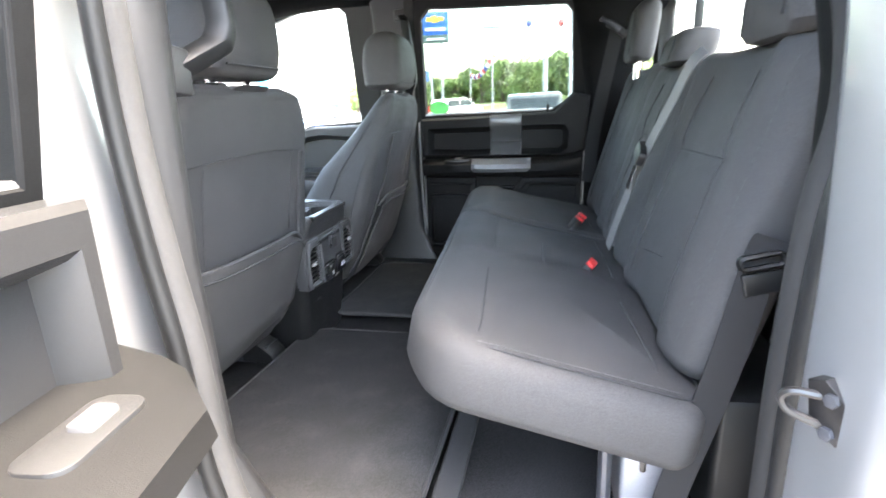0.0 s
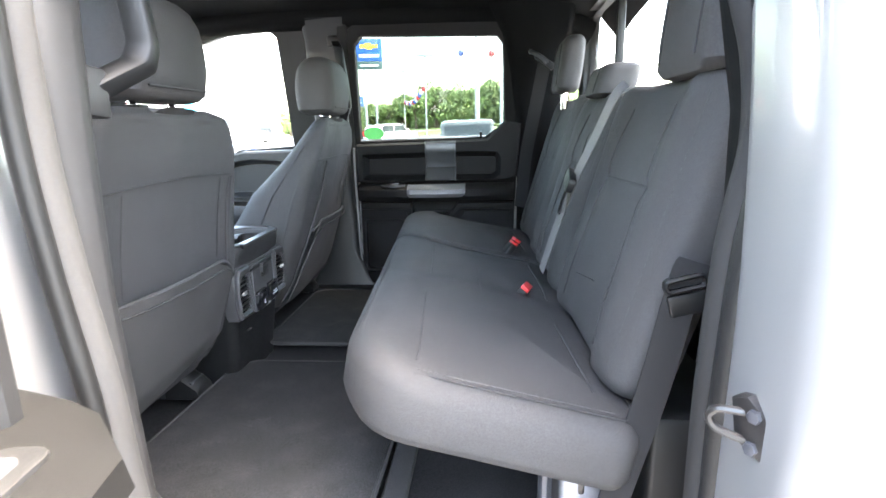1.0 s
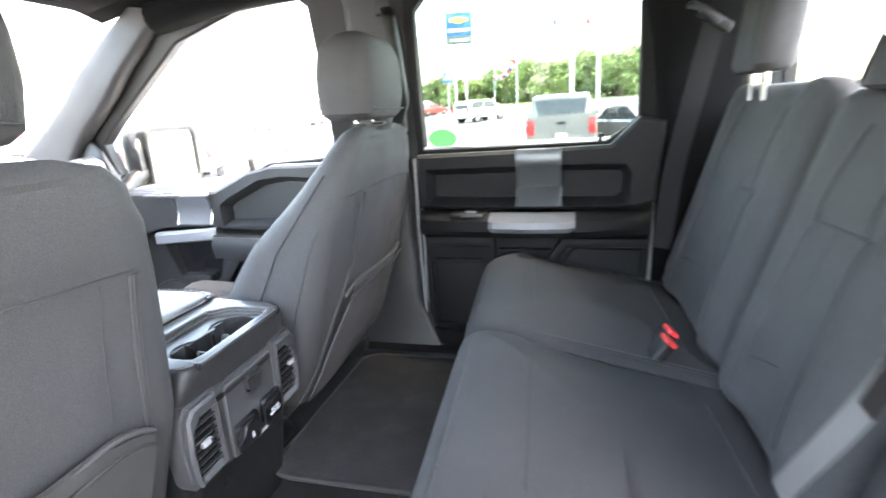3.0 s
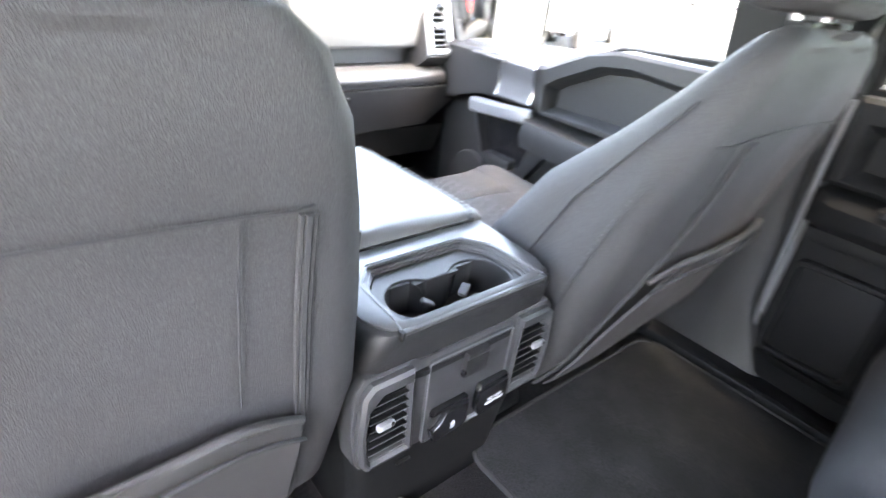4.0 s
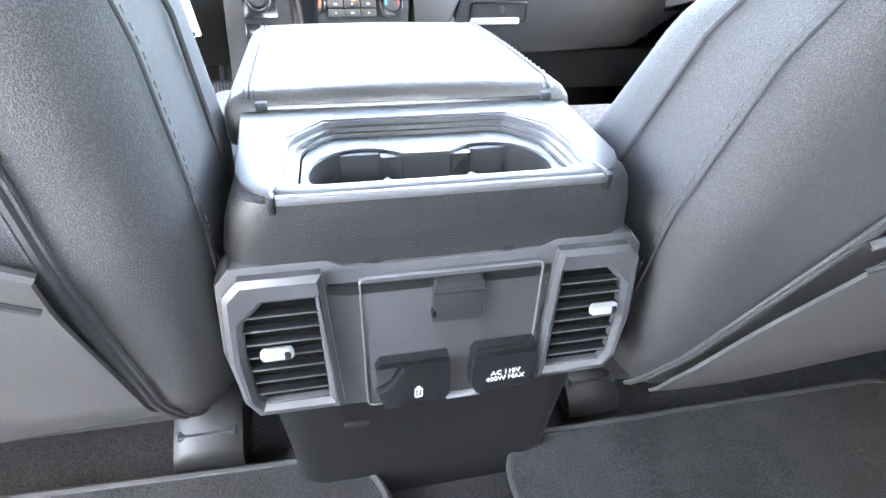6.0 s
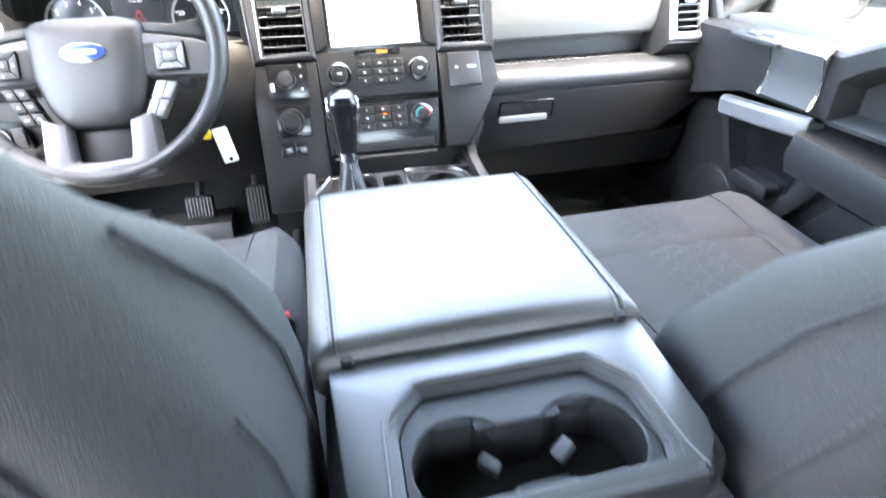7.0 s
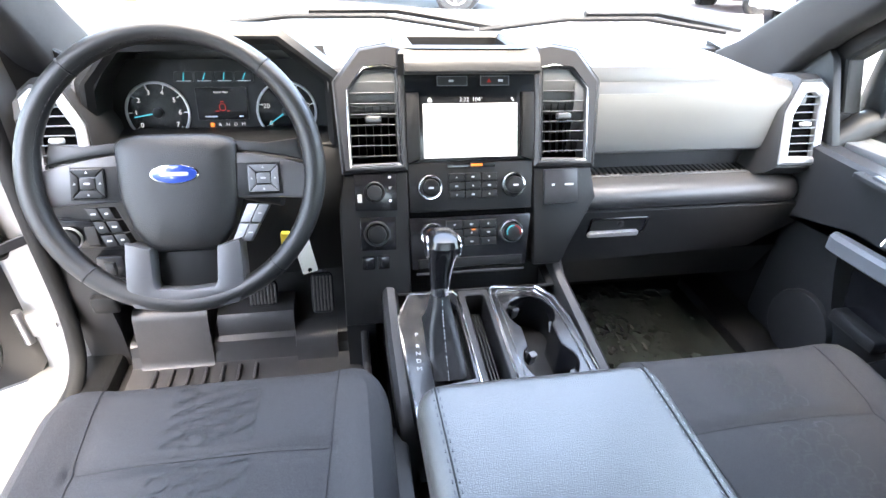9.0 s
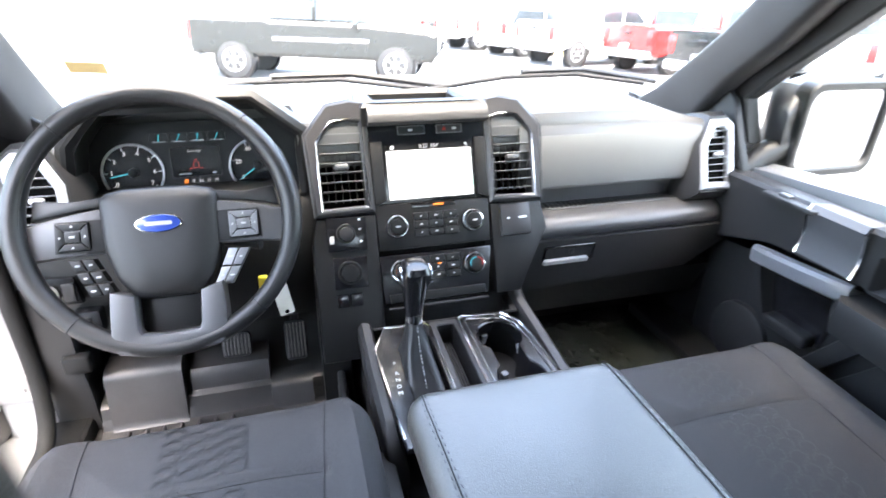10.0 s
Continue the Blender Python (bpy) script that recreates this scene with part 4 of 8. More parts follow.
    det = lambda u, v: 0.022 * min(1, max(0, (abs(u) - 0.15) / 0.06)) * max(0, math.cos(min(1.57, abs(abs(u) - 0.215) / 0.04))) - 0.006 * math.exp(-((v - 0.11) / 0.012) ** 2) * (abs(u) < 0.17)
    part("seat_cushion", one(mound, m, W, Hh, (0.06, 0.09, 0.09, 0.06), lv, 0, 0, det, 6, 44), FABRIC, s)
    for sg in (-1, 1):
        part("seam", tubes((on_mound(m, lv, W, Hh, line((sg * 0.138, -0.20), (sg * 0.174, 0.262), 60), 0, 0, det, 0.0004), 0.0012)), SEAM, s)
    part("seam", tubes((on_mound(m, lv, W, Hh, line((-0.158, 0.11), (0.158, 0.11), 90), 0, 0, det, 0.0006), 0.0009)), SEAM, s)
    part("seam", tubes((on_mound(m, lv, W, Hh, line((-0.165, -0.13), (0.165, -0.13), 40), 0, 0, det, 0.001), 0.0015)), SEAM, s)
    part("stitching", stitches(on_mound(m, lv, W, Hh, line((-0.155, 0.1165), (0.155, 0.1165), 30), 0, 0, det, 0.0006), 0.0005, 0.003, 0.0035), SEAM, s, kind="stuff")
    # printed tread band down the middle
    bm = bmesh.new()
    cell = [(-0.014, 0.0), (-0.008, 0.0105), (0.008, 0.0105), (0.014, 0.0), (0.008, -0.0105), (-0.002, -0.0105)]
    for row in range(17):
        for k in range(4):
            u0, v0 = -0.050 + 0.031 * k, -0.19 + 0.0265 * row + (0.013 if k % 2 else 0)
            if abs(v0 - 0.11) < 0.016 or v0 > 0.235:
                continue
            for (a0, b0), (a1, b1) in zip(cell, cell[1:]):
                t_ = Vector((a1 - a0, b1 - b0)).normalized() * 0.0019
                q_ = [(u0 + a0 - t_.y, v0 + b0 + t_.x), (u0 + a0 + t_.y, v0 + b0 - t_.x), (u0 + a1 + t_.y, v0 + b1 - t_.x), (u0 + a1 - t_.y, v0 + b1 + t_.x)]
                bm.faces.new([bm.verts.new(q) for q in on_mound(m, lv, W, Hh, q_, 0, 0, det, 0.0014)])
    tr_ = part("tread_print", bm, TREAD, s, "faint printed tread pattern", kind="stuff")
    # base, shields and rails
    bm = bmesh.new()
    rbox(bm, cx - 0.225, cx + 0.225, -0.02 + dy, 0.44 + dy, 0.03, 0.13, 0.03)
    part("seat_base", bm, PLASTIC, s)
    bm = bmesh.new()
    plate(bm, fr3((cx + inner * 0.252, 0.2 + dy, 0.10), (0, 1, 0), (0, 0, 1), (inner, 0, 0)), rrect(0.46, 0.10, 0.04, 4), -0.02, 0.008, 0.004)
    part("side_shield", bm, PLASTIC, s)
    SECTION["at"] = rear_cabin
    for x in (cx + inner * (0.208 if inner > 0 else 0.238), cx - inner * 0.208):
        bm = bmesh.new()
        rbox(bm, x - 0.028, x + 0.028, -0.02, 0.40, -0.035, 0.012, 0.004)
        rail = part("rail", bm, STEEL, s)
        bm = bmesh.new()
        loft(bm, [[(x + a, y, z) for a, z in ((-0.032, -0.03), (0.032, -0.03), (0.032, h), (0.02, h + 0.01), (-0.02, h + 0.01), (-0.032, h))] for y, h in ((-0.035, -0.02), (-0.03, -0.008), (0.02, 0.028), (0.05, 0.04))])
        part("rail_cover", bm, PLASTIC, rail, "charcoal rail end cover")
    SECTION["at"] = None
    return s


front_seat(-0.420, 0.05, 1, "charcoal cloth driver seat with map pocket on its back", [0.00, 0.10, 0.135, 0.135, 0.085, 0.015, -0.075, -0.110, -0.130, -0.150],
           [-0.020, -0.055, -0.088, -0.135, -0.150, -0.165, -0.182, -0.186, -0.182, -0.170], [0.215, 0.245, 0.262, 0.268, 0.262, 0.251, 0.234, 0.212, 0.184, 0.130], 0.205, 0.03)
front_seat(0.440, 0.03, -1, "charcoal cloth front passenger seat with map pocket", [0.00, 0.09, 0.135, 0.080, 0.000, -0.080, -0.140, -0.172, -0.188, -0.20],
           [-0.060, -0.088, -0.112, -0.16, -0.19, -0.212, -0.235, -0.24, -0.235, -0.222], [0.215, 0.245, 0.262, 0.272, 0.262, 0.240, 0.208, 0.178, 0.15, 0.108], 0.215, 0.45)

# driver buckle and seat adjuster stalk
bk = thing("seat_buckle", "red-topped seat belt buckle beside the console", "buckle", (-0.20, 0.12, 0.2), "seat belt buckles")
bm = bmesh.new()
rbox(bm, -0.020, 0.020, -0.008, 0.008, -0.05, 0.05, 0.006, pose(-0.198, 0.17, 0.235, -22, 0, 0))
part("housing", bm, PLASTIC, bk)
part("release", one(rbox, -0.016, 0.016, -0.0065, 0.0065, 0.049, 0.056, 0.003, pose(-0.198, 0.17, 0.235, -22, 0, 0)), REDP, bk, "red release button")

SECTION["at"] = rear_cabin
# rear bench
bench = thing("rear_bench", "grey cloth folding rear bench with three headrests", "bench seat", (0.0, -0.8, -0.03))


def skew(bm, k0, k1):
    """The bench stands slightly turned to the cab: its driver end lies further back, the more so in front."""
    for v in bm.verts:
        v.co.y += (v.co.x - 0.45) * (k0 + k1 * max(0, min(1, (v.co.y + 0.93) / 0.48)))
    return bm


def skewed(path, k0, k1):
    return [(p[0], p[1] + (p[0] - 0.45) * (k0 + k1 * max(0, min(1, (p[1] + 0.93) / 0.48))), p[2]) for p in path]


KC = (0.03, 0.045)
CV = Vector((0, 1, 0.20)).normalized()


def rear_cushion(s, x0, x1, radii, dips, cross):
    w, h = x1 - x0, 0.49
    m = fr(((x0 + x1) / 2, -0.685, 0.252), (1, 0, 0), CV)
    lv = dome(0.022, 0.035, 0.115, 0.245, 10, 0.03)
    det = lambda u, v: -sum(0.011 * math.exp(-((u + (x0 + x1) / 2 - q) / 0.05) ** 2) * max(0, 1 - (v / 0.26) ** 4) for q in dips) - 0.004 * math.exp(-((v - 0.122) / 0.014) ** 2) + 0.012 * math.exp(-((v - 0.16) / 0.07) ** 2)
    pad = part("cushion", skew(one(mound, m, w, h, radii, lv, 0, 0, det, 7, 26), *KC), FABRIC, s)
    cxm = (x0 + x1) / 2
    for a, b in cross:
        part("seam", tubes((skewed(on_mound(m, lv, w, h, line((a - cxm, 0.120), (b - cxm, 0.125), 10), 0, 0, det, 0.0), *KC), 0.0020)), SEAM, pad)
        part("seam", tubes((skewed(on_mound(m, lv, w, h, line((a - cxm + 0.02, -0.165), (b - cxm, -0.15), 10), 0, 0, det, 0.0), *KC), 0.0020)), SEAM, pad)
    # welt round the edge
    ring = [m @ Vector((u, v, -0.001)) for u, v in rrect(w - 0.035, h - 0.035, [max(q - 0.017, 0.01) for q in radii], 7, 8)]
    part("welt", one(tube, skewed(ring, *KC), 0.0012, 6, True), SEAM, pad)
    part("stitching", stitches(skewed([m @ Vector((u, v, 0.0025)) for u, v in rrect(w - 0.045, h - 0.045, [max(q - 0.022, 0.01) for q in radii], 7, 8)], *KC), 0.0008), STITCH, pad, kind="stuff")


rear_cushion(bench, -0.700, 0.145, (0.03, 0.05, 0.13, 0.05), (-0.235,), ((-0.66, -0.40), (-0.24, 0.04)))
rear_cushion(bench, 0.153, 0.672, (0.05, 0.15, 0.05, 0.03), (), ((0.22, 0.58),))

BV = Vector((0, -0.281, 0.96))


def rear_back(x0, x1, z1, label, seams):
    s = bench
    w = x1 - x0
    h = (z1 - 0.22) / 0.96
    zc = (z1 + 0.22) / 2
    m = fr(((x0 + x1) / 2, -0.935 - (zc - 0.47) * 0.293 - 0.012, zc), (-1, 0, 0), BV)
    lv = dome(0.014, 0.03, 0.085, w / 2, 8, 0.015)
    det = lambda u, v: 0.016 * math.exp(-((abs(u) - (w / 2 - 0.07)) / 0.035) ** 2) - 0.006 * math.exp(-((v - seams) / 0.012) ** 2) * (abs(u) < w / 2 - 0.1)
    pad = part("backrest", skew(one(mound, m, w, h, (0.03, 0.045, 0.045, 0.03), lv, 0, 0, det, 5, 18), 0.03, 0), FABRIC, s, label)
    a = w / 2 - 0.11
    part("seam", tubes((skewed(on_mound(m, lv, w, h, line((-a, seams), (a, seams + 0.004), 30), 0, 0, det, 0.0015), 0.03, 0), 0.0020)), SEAM, pad)
    part("seam", tubes((skewed(on_mound(m, lv, w, h, line((-a * 0.8, -0.14), (a * 0.2, -0.12), 8), 0, 0, det, 0.001), 0.03, 0), 0.0014)), SEAM, pad)
    for sg in (-1, 1):
        pth = skewed(on_mound(m, lv, w, h, line((sg * (a + 0.012), -h / 2 + 0.04), (sg * (a - 0.02), h / 2 - 0.05), 30), 0, 0, det, 0.001), 0.03, 0)
        part("seam", tubes((pth, 0.0016)), SEAM, pad)
        pth = skewed(on_mound(m, lv, w, h, line((sg * (w / 2 - 0.03), -h / 2 + 0.04), (sg * (w / 2 - 0.03), h / 2 - 0.03), 16), 0, 0, det, 0.0), 0.03, 0)
        part("stitching", stitches(pth, 0.0007, 0.006, 0.004), STITCH, pad, kind="stuff")
    return s, m


rear_back(-0.650, -0.195, 0.672, "dark grey cloth rear backrest, driver side", 0.055)
rear_back(-0.190, 0.165, 0.672, "dark grey cloth rear backrest, centre", 0.06)
rear_back(0.170, 0.645, 0.690, "dark grey cloth rear backrest, passenger side", 0.045)


def rear_headrest(cx, z0, z1, w, y0, y1, label):
    hm = bmesh.new()
    rings = []
    for t, wi, di in ((0.0, 0.72, 0.6), (0.02, 0.88, 0.8), (0.08, 0.97, 0.95), (0.3, 1.0, 1.0), (0.7, 1.0, 0.98), (0.88, 0.96, 0.9), (0.96, 0.88, 0.75), (1.0, 0.72, 0.5)):
        dd = (y1 - y0) * di
        yc = (y0 + y1) / 2 - 0.02 * t
        rings.append([(cx + x, yc + y, z0 + (z1 - z0) * t) for x, y in rrect(w * wi, dd, 0.03, 5, 4)])
    loft(hm, rings)
    s = part("headrest", hm, FABRIC, bench, label)
    for sg in (-1, 1):
        part("seam", tubes(([(cx + sg * w * 0.32, y1 - 0.02 * t + 0.0005, z0 + (z1 - z0) * t) for t in (0.12, 0.4, 0.7, 0.86)], 0.0016)), SEAM, s)
    for x in (-0.04, 0.04):
        part("post", one(tube, [(cx + x, (y0 + y1) / 2, z0 - 0.05), (cx + x, (y0 + y1) / 2, z0 + 0.02)], 0.006, 8), CHROME, s)


rear_headrest(-0.525, 0.660, 0.865, 0.22, -1.105, -1.005, "dark cloth rear headrest, driver side")
rear_headrest(0.0, 0.664, 0.738, 0.17, -1.08, -0.985, "low dark cloth rear headrest, centre")
rear_headrest(0.452, 0.703, 0.872, 0.19, -1.03, -0.955, "dark cloth rear headrest, passenger side")

BRKT = material("bracket_paint", (0.2, 0.2, 0.22), 0.4, 0.2, grain=(500, 0.08, 0.0002))
# storage floor and brackets below the bench
bm = bmesh.new()
rbox(bm, -0.66, 0.66, -1.10, -0.965, -0.03, 0.20, 0.01)
tagged(part("seat_riser", bm, PLASTIC), "black steel riser behind the rear bench", "trim", kind="structure")
for x in (-0.60, 0.60):
    b = thing("seat_bracket", "dark painted steel bench bracket with slotted hole", "bracket", (x, -0.87, -0.03), "bench brackets")
    bm = bmesh.new()
    rbox(bm, x - 0.055, x + 0.05, -0.91, -0.845, -0.03, 0.142, 0.008)
    part("post", bm, BRKT, b)
    part("slot", one(plate, fr3((x - 0.0565, -0.875, 0.085), (0, -1, 0), (0, 0, 1), (-1, 0, 0)), rrect(0.009, 0.022, 0.004, 3), -0.002, 0.0012), GLOSS, b)
    part("tube", one(tube, [(x - 0.06, -0.822, -0.03), (x - 0.06, -0.822, 0.15)], 0.010, 10), STEEL, b)
bm = bmesh.new()
rings = curve([(-0.668, -0.845, 0.160), (-0.682, -0.825, 0.158), (-0.688, -0.808, 0.165), (-0.684, -0.818, 0.174), (-0.668, -0.85, 0.178)], 5)
band(bm, rings, (0, 0.004, 0.013), 0.0025)
tagged(part("release_strap", bm, WEB), "small grey webbing loop on the bench side", "strap")

# belts
DWEB = material("dark_belt_webbing", (0.011, 0.011, 0.012), 0.75, grain=(1600, 0.25, 0.0004), spec=0.2)
CWEB = material("pale_belt_webbing", (0.085, 0.083, 0.082), 0.55, grain=(1600, 0.25, 0.0004))


def belt(name_label, path, wide, cloth=WEB):
    b = thing("seat_belt", name_label, "seat belt", tuple(path[0]), "seat belts")
    bm = bmesh.new()
    band(bm, curve(path, 5), wide, 0.0022)
    part("webbing", bm, cloth, b)
    return b


b = belt("dark grey rear seat belt, driver side, through its guide", [(-0.672, -0.998, 0.425), (-0.676, -0.986, 0.40), (-0.680, -0.955, 0.25), (-0.684, -0.910, 0.08), (-0.686, -0.895, 0.0)], (0.004, 0.038, 0.012), DWEB)
gm = fr3((-0.677, -0.985, 0.398), (0, -1, 0.25), (0, 0.25, 1), (-1, 0, 0))
bm = bmesh.new()
surround(bm, gm, rrect(0.050, 0.020, 0.008, 3), rrect(0.041, 0.008, 0.0035, 3), -0.004, 0.007, 0.003)
part("guide", bm, PLASTIC, b)
part("guide_tongue", one(rbox, -0.024, 0.024, -0.040, -0.012, -0.003, 0.004, 0.003, gm), PLASTIC, b)
part("anchor", one(plate, fr3((-0.690, -0.893, 0.02), (0, -1, 0.2), (0, 0.2, 1), (-1, 0, 0)), rrect(0.055, 0.03, 0.006, 3), -0.004, 0.006, 0.002), STEEL, b)
part("anchor_bolt", one(disc, fr3((-0.696, -0.893, 0.01), (0, -1, 0), (0, 0, 1), (-1, 0, 0)), 0.011, 0, 0.008, 0.002, 6), ZINC, b)
b = belt("pale grey centre belt lying slantwise over the backrest", [(-0.385, -0.978, 0.665), (-0.380, -0.960, 0.645), (-0.335, -0.941, 0.580), (-0.270, -0.914, 0.488), (-0.235, -0.885, 0.385), (-0.190, -0.862, 0.28)], (0.019, 0.006, 0.012), CWEB)
tg = fr((-0.272, -0.908, 0.490), (-1, 0.1, -0.45), BV)
part("tongue_head", one(plate, tg, rrect(0.058, 0.03, 0.008, 3), -0.004, 0.010, 0.003), PLASTIC, b)
part("tongue", one(plate, tg @ pose(0.014, -0.042, 0.002, 0, 0, 20), rrect(0.026, 0.055, 0.004, 3), -0.001, 0.0015), CHROME, b, "bright steel latch tongue")
b = belt("dark grey rear seat belt, passenger side, from its upper anchor", [(0.625, -0.945, 0.825), (0.635, -0.93, 0.74), (0.655, -0.905, 0.60), (0.665, -0.885, 0.48), (0.67, -0.87, 0.3)], (0.003, 0.046, 0.006), DWEB)
part("upper_guide", one(rbox, -0.012, 0.012, -0.04, 0.04, -0.012, 0.012, 0.006, pose(0.63, -0.945, 0.825, 35, 0, 0)), PLASTIC, b)
bm = bmesh.new()
tube(bm, curve([(0.645, -0.895, 0.86), (0.62, -0.90, 0.855), (0.60, -0.93, 0.835), (0.60, -0.95, 0.815)], 4), 0.008, 8)
part("guide_loop", bm, STEEL, b)


def rear_buckle(x, y, z, n, turn, label):
    b = thing("seat_buckle", label, "buckle", (x, y, z), "seat belt buckles")
    for k in range(n):
        m = pose(x + (k - (n - 1) / 2) * 0.043, y - 0.01 * k, z, 38, 0, turn)
        h = part("housing", one(rbox, -0.020, 0.020, -0.011, 0.011, -0.080, 0.0, 0.005, m), PLASTIC, b)
        part("release", one(rbox, -0.018, 0.018, -0.010, 0.010, -0.002, 0.008, 0.003, m), REDP, h, "red release button")


rear_buckle(0.225, -0.818, 0.256, 2, 12, "pair of red-topped rear buckles on the bench")
rear_buckle(-0.212, -0.826, 0.246, 1, -18, "red-topped rear buckle on the bench")

# grab handles on the middle pillars
for sx in (-1, 1):
    g = thing("grab_handle", "charcoal plastic grab handle on the door pillar", "handle", (sx * 0.68, -0.2, 0.7), "grab handles")
    yo = -0.07 if sx < 0 else 0.0
    pth = [(sx * 0.690, -0.165 + yo, 0.925), (sx * 0.645, -0.19 + yo, 0.895), (sx * 0.636, -0.203 + yo, 0.80), (sx * 0.636, -0.212 + yo, 0.71), (sx * 0.644, -0.210 + yo, 0.685), (sx * 0.690, -0.18 + yo, 0.640)]
    bm = bmesh.new()
    band(bm, pth, (0.006 * sx, 0.034, 0.004), 0.022)
    bmesh.ops.bevel(bm, geom=bm.edges[:], offset=0.005, segments=2, profile=0.5, affect="EDGES")
    part("grip", bm, PLASTIC, g)
    part("cap", one(rbox, -0.014, 0.016, -0.022, 0.022, -0.030, 0.030, 0.005, pose(sx * 0.694, -0.178 + yo, 0.640)), PLASTIC2, g)
    part("cap", one(rbox, -0.02, 0.02, -0.025, 0.025, -0.02, 0.02, 0.008, pose(sx * 0.690, -0.165 + yo, 0.925)), PLASTIC2, g)

# dome lamps in the headliner and a sun visor
for sx in (1, -1):
    dl = thing("dome_lamp", "small lit dome lamp in the headliner", "lamp", (sx * 0.50, -0.50, 1.03), "dome lamps")
    zz = 1.041
    part("bezel", one(rbox, sx * 0.50 - 0.045, sx * 0.50 + 0.045, -0.545, -0.455, zz - 0.014, zz + 0.01, 0.008), PLASTIC, dl)
    for dy in (-0.02, 0.02):
        part("lens", one(rbox, sx * 0.50 - 0.018, sx * 0.50 + 0.018, -0.50 + dy - 0.012, -0.50 + dy + 0.012, zz - 0.018, zz - 0.012, 0.004), LAMP, dl, "lit warm lens")
    vs = thing("sun_visor", "dark cloth sun visor with a mirror cover", "visor", (sx * 0.42, 0.6, 1.0), "sun visors")
    part("flap", one(rbox, -0.19, 0.19, -0.09, 0.09, -0.008, 0.008, 0.008, pose(sx * 0.42, 0.60, 0.995, -12, 0, 0)), LINER, vs)
    part("label_patch", one(rbox, -0.06, 0.06, -0.03, 0.03, -0.0095, -0.008, 0.001, pose(sx * 0.42, 0.60, 0.995, -12, 0, 0)), GREY, vs)

# floor mats
def floor_mat(x0, x1, y0, y1, z, label, r=0.06, mt=MAT):
    s = thing("floor_mat", label, "floor mat", ((x0 + x1) / 2, (y0 + y1) / 2, z), "floor mats")
    pts = rrect(x1 - x0, y1 - y0, r, 6, 1, (x0 + x1) / 2, (y0 + y1) / 2)
    part("carpet", one(plate, pose(0, 0, z), pts, 0, 0.010, 0.003), mt, s)
    part("binding", one(tube, [(x, y, z + 0.007) for x, y in pts], 0.005, 8, True), MATEDGE, s)


floor_mat(0.080, 0.62, -0.545, -0.055, -0.030, "black carpet mat in the rear passenger footwell", 0.05)
floor_mat(-0.78, -0.045, -0.545, -0.045, -0.030, "black carpet mat in the rear driver-side footwell", 0.07)


SECTION["at"] = None
# ---- centre console ----
def spread(poly, pts, c):
    """Points of an outline, seen from c in the directions of the given points."""
    out = []
    for p in pts:
        d = (Vector(p) - Vector(c)).normalized()
        best = None
        for a_, b_ in zip(poly, poly[1:] + poly[:1]):
            a_, b_ = Vector(a_) - Vector(c), Vector(b_) - Vector(c)
            e = b_ - a_
            den = d.x * e.y - d.y * e.x
            if abs(den) > 1e-9:
                t_, q_ = (a_.x * e.y - a_.y * e.x) / den, (a_.x * d.y - a_.y * d.x) / den
                if t_ > 0 and -1e-6 <= q_ <= 1 + 1e-6 and (best is None or t_ > best):
                    best = t_
        out.append(tuple(Vector(c) + d * best))
    return out


VPANEL = material("rear_panel_charcoal", (0.040, 0.040, 0.042), 0.38, grain=(1100, 0.08, 0.0003), stain=0.08, spec=0.5)
PODM_EDGE = material("thin_grey_edge", (0.13, 0.13, 0.135), 0.4, 0.3, grain=(1500, 0.05, 0.0001))
con = thing("centre_console", "charcoal centre console with padded lid and rear vents", "console", (0.012, 0.3, -0.04))
C0 = 0.009
SECTION["at"] = console_rear
# rear body: grained band above, tapered skirt below
bm = bmesh.new()
rings = []
for z, w, yb_, yf in ((-0.09, 0.134, -0.068, 0.36), (0.02, 0.140, -0.080, 0.36), (0.10, 0.147, -0.088, 0.36), (0.13, 0.150, -0.092, 0.05), (0.272, 0.154, -0.100, 0.05)):
    rings.append([(C0 + x, y, z) for x, y in rrect(2 * w, yf - yb_, (0.03, 0.01, 0.01, 0.03), 4, 2, 0, (yf + yb_) / 2)])
loft(bm, rings, cap1=False)
part("body", bm, PLASTIC, con)
BAND = material("grained_black_skin", (0.016, 0.016, 0.0165), 0.42, grain=(700, 0.25, 0.0005), stain=0.1, weave=True, spec=0.45)
bm = bmesh.new()
rings = []
for z, w, yb_, c_ in ((0.266, 0.154, -0.102, 0.030), (0.275, 0.155, -0.104, 0.030), (0.300, 0.149, -0.110, 0.030), (0.316, 0.143, -0.113, 0.028), (0.324, 0.138, -0.112, 0.026), (0.327, 0.133, -0.107, 0.024)):
    rings.append([(C0 + x, y, z) for x, y in rrect(2 * w, 0.052 - yb_, (c_, 0.006, 0.006, c_), 5, 2, 0, (0.052 + yb_) / 2)])
loft(bm, rings, cap1=False)
part("grained_band", bm, BAND, con, "grained black skin below the cup holders")
BEZEL = material("satin_charcoal", (0.075, 0.075, 0.077), 0.35, 0.2, grain=(1500, 0.05, 0.0001), stain=0.05)
# cup holder bezel with a stepped recess that opens to the rear
bz = fr((C0, 0.0, 0.330), (1, 0, 0), (0, 1, 0.0))
top_o = [(-0.137, -0.085), (-0.114, -0.112), (0.0, -0.112), (0.114, -0.112), (0.137, -0.085), (0.146, 0.050), (0.0, 0.050), (-0.146, 0.050)]
rec_o = [(-0.106, -0.092), (-0.100, -0.102), (0.0, -0.102), (0.100, -0.102), (0.106, -0.092), (0.104, -0.022), (0.076, 0.012), (-0.076, 0.012), (-0.104, -0.022)]
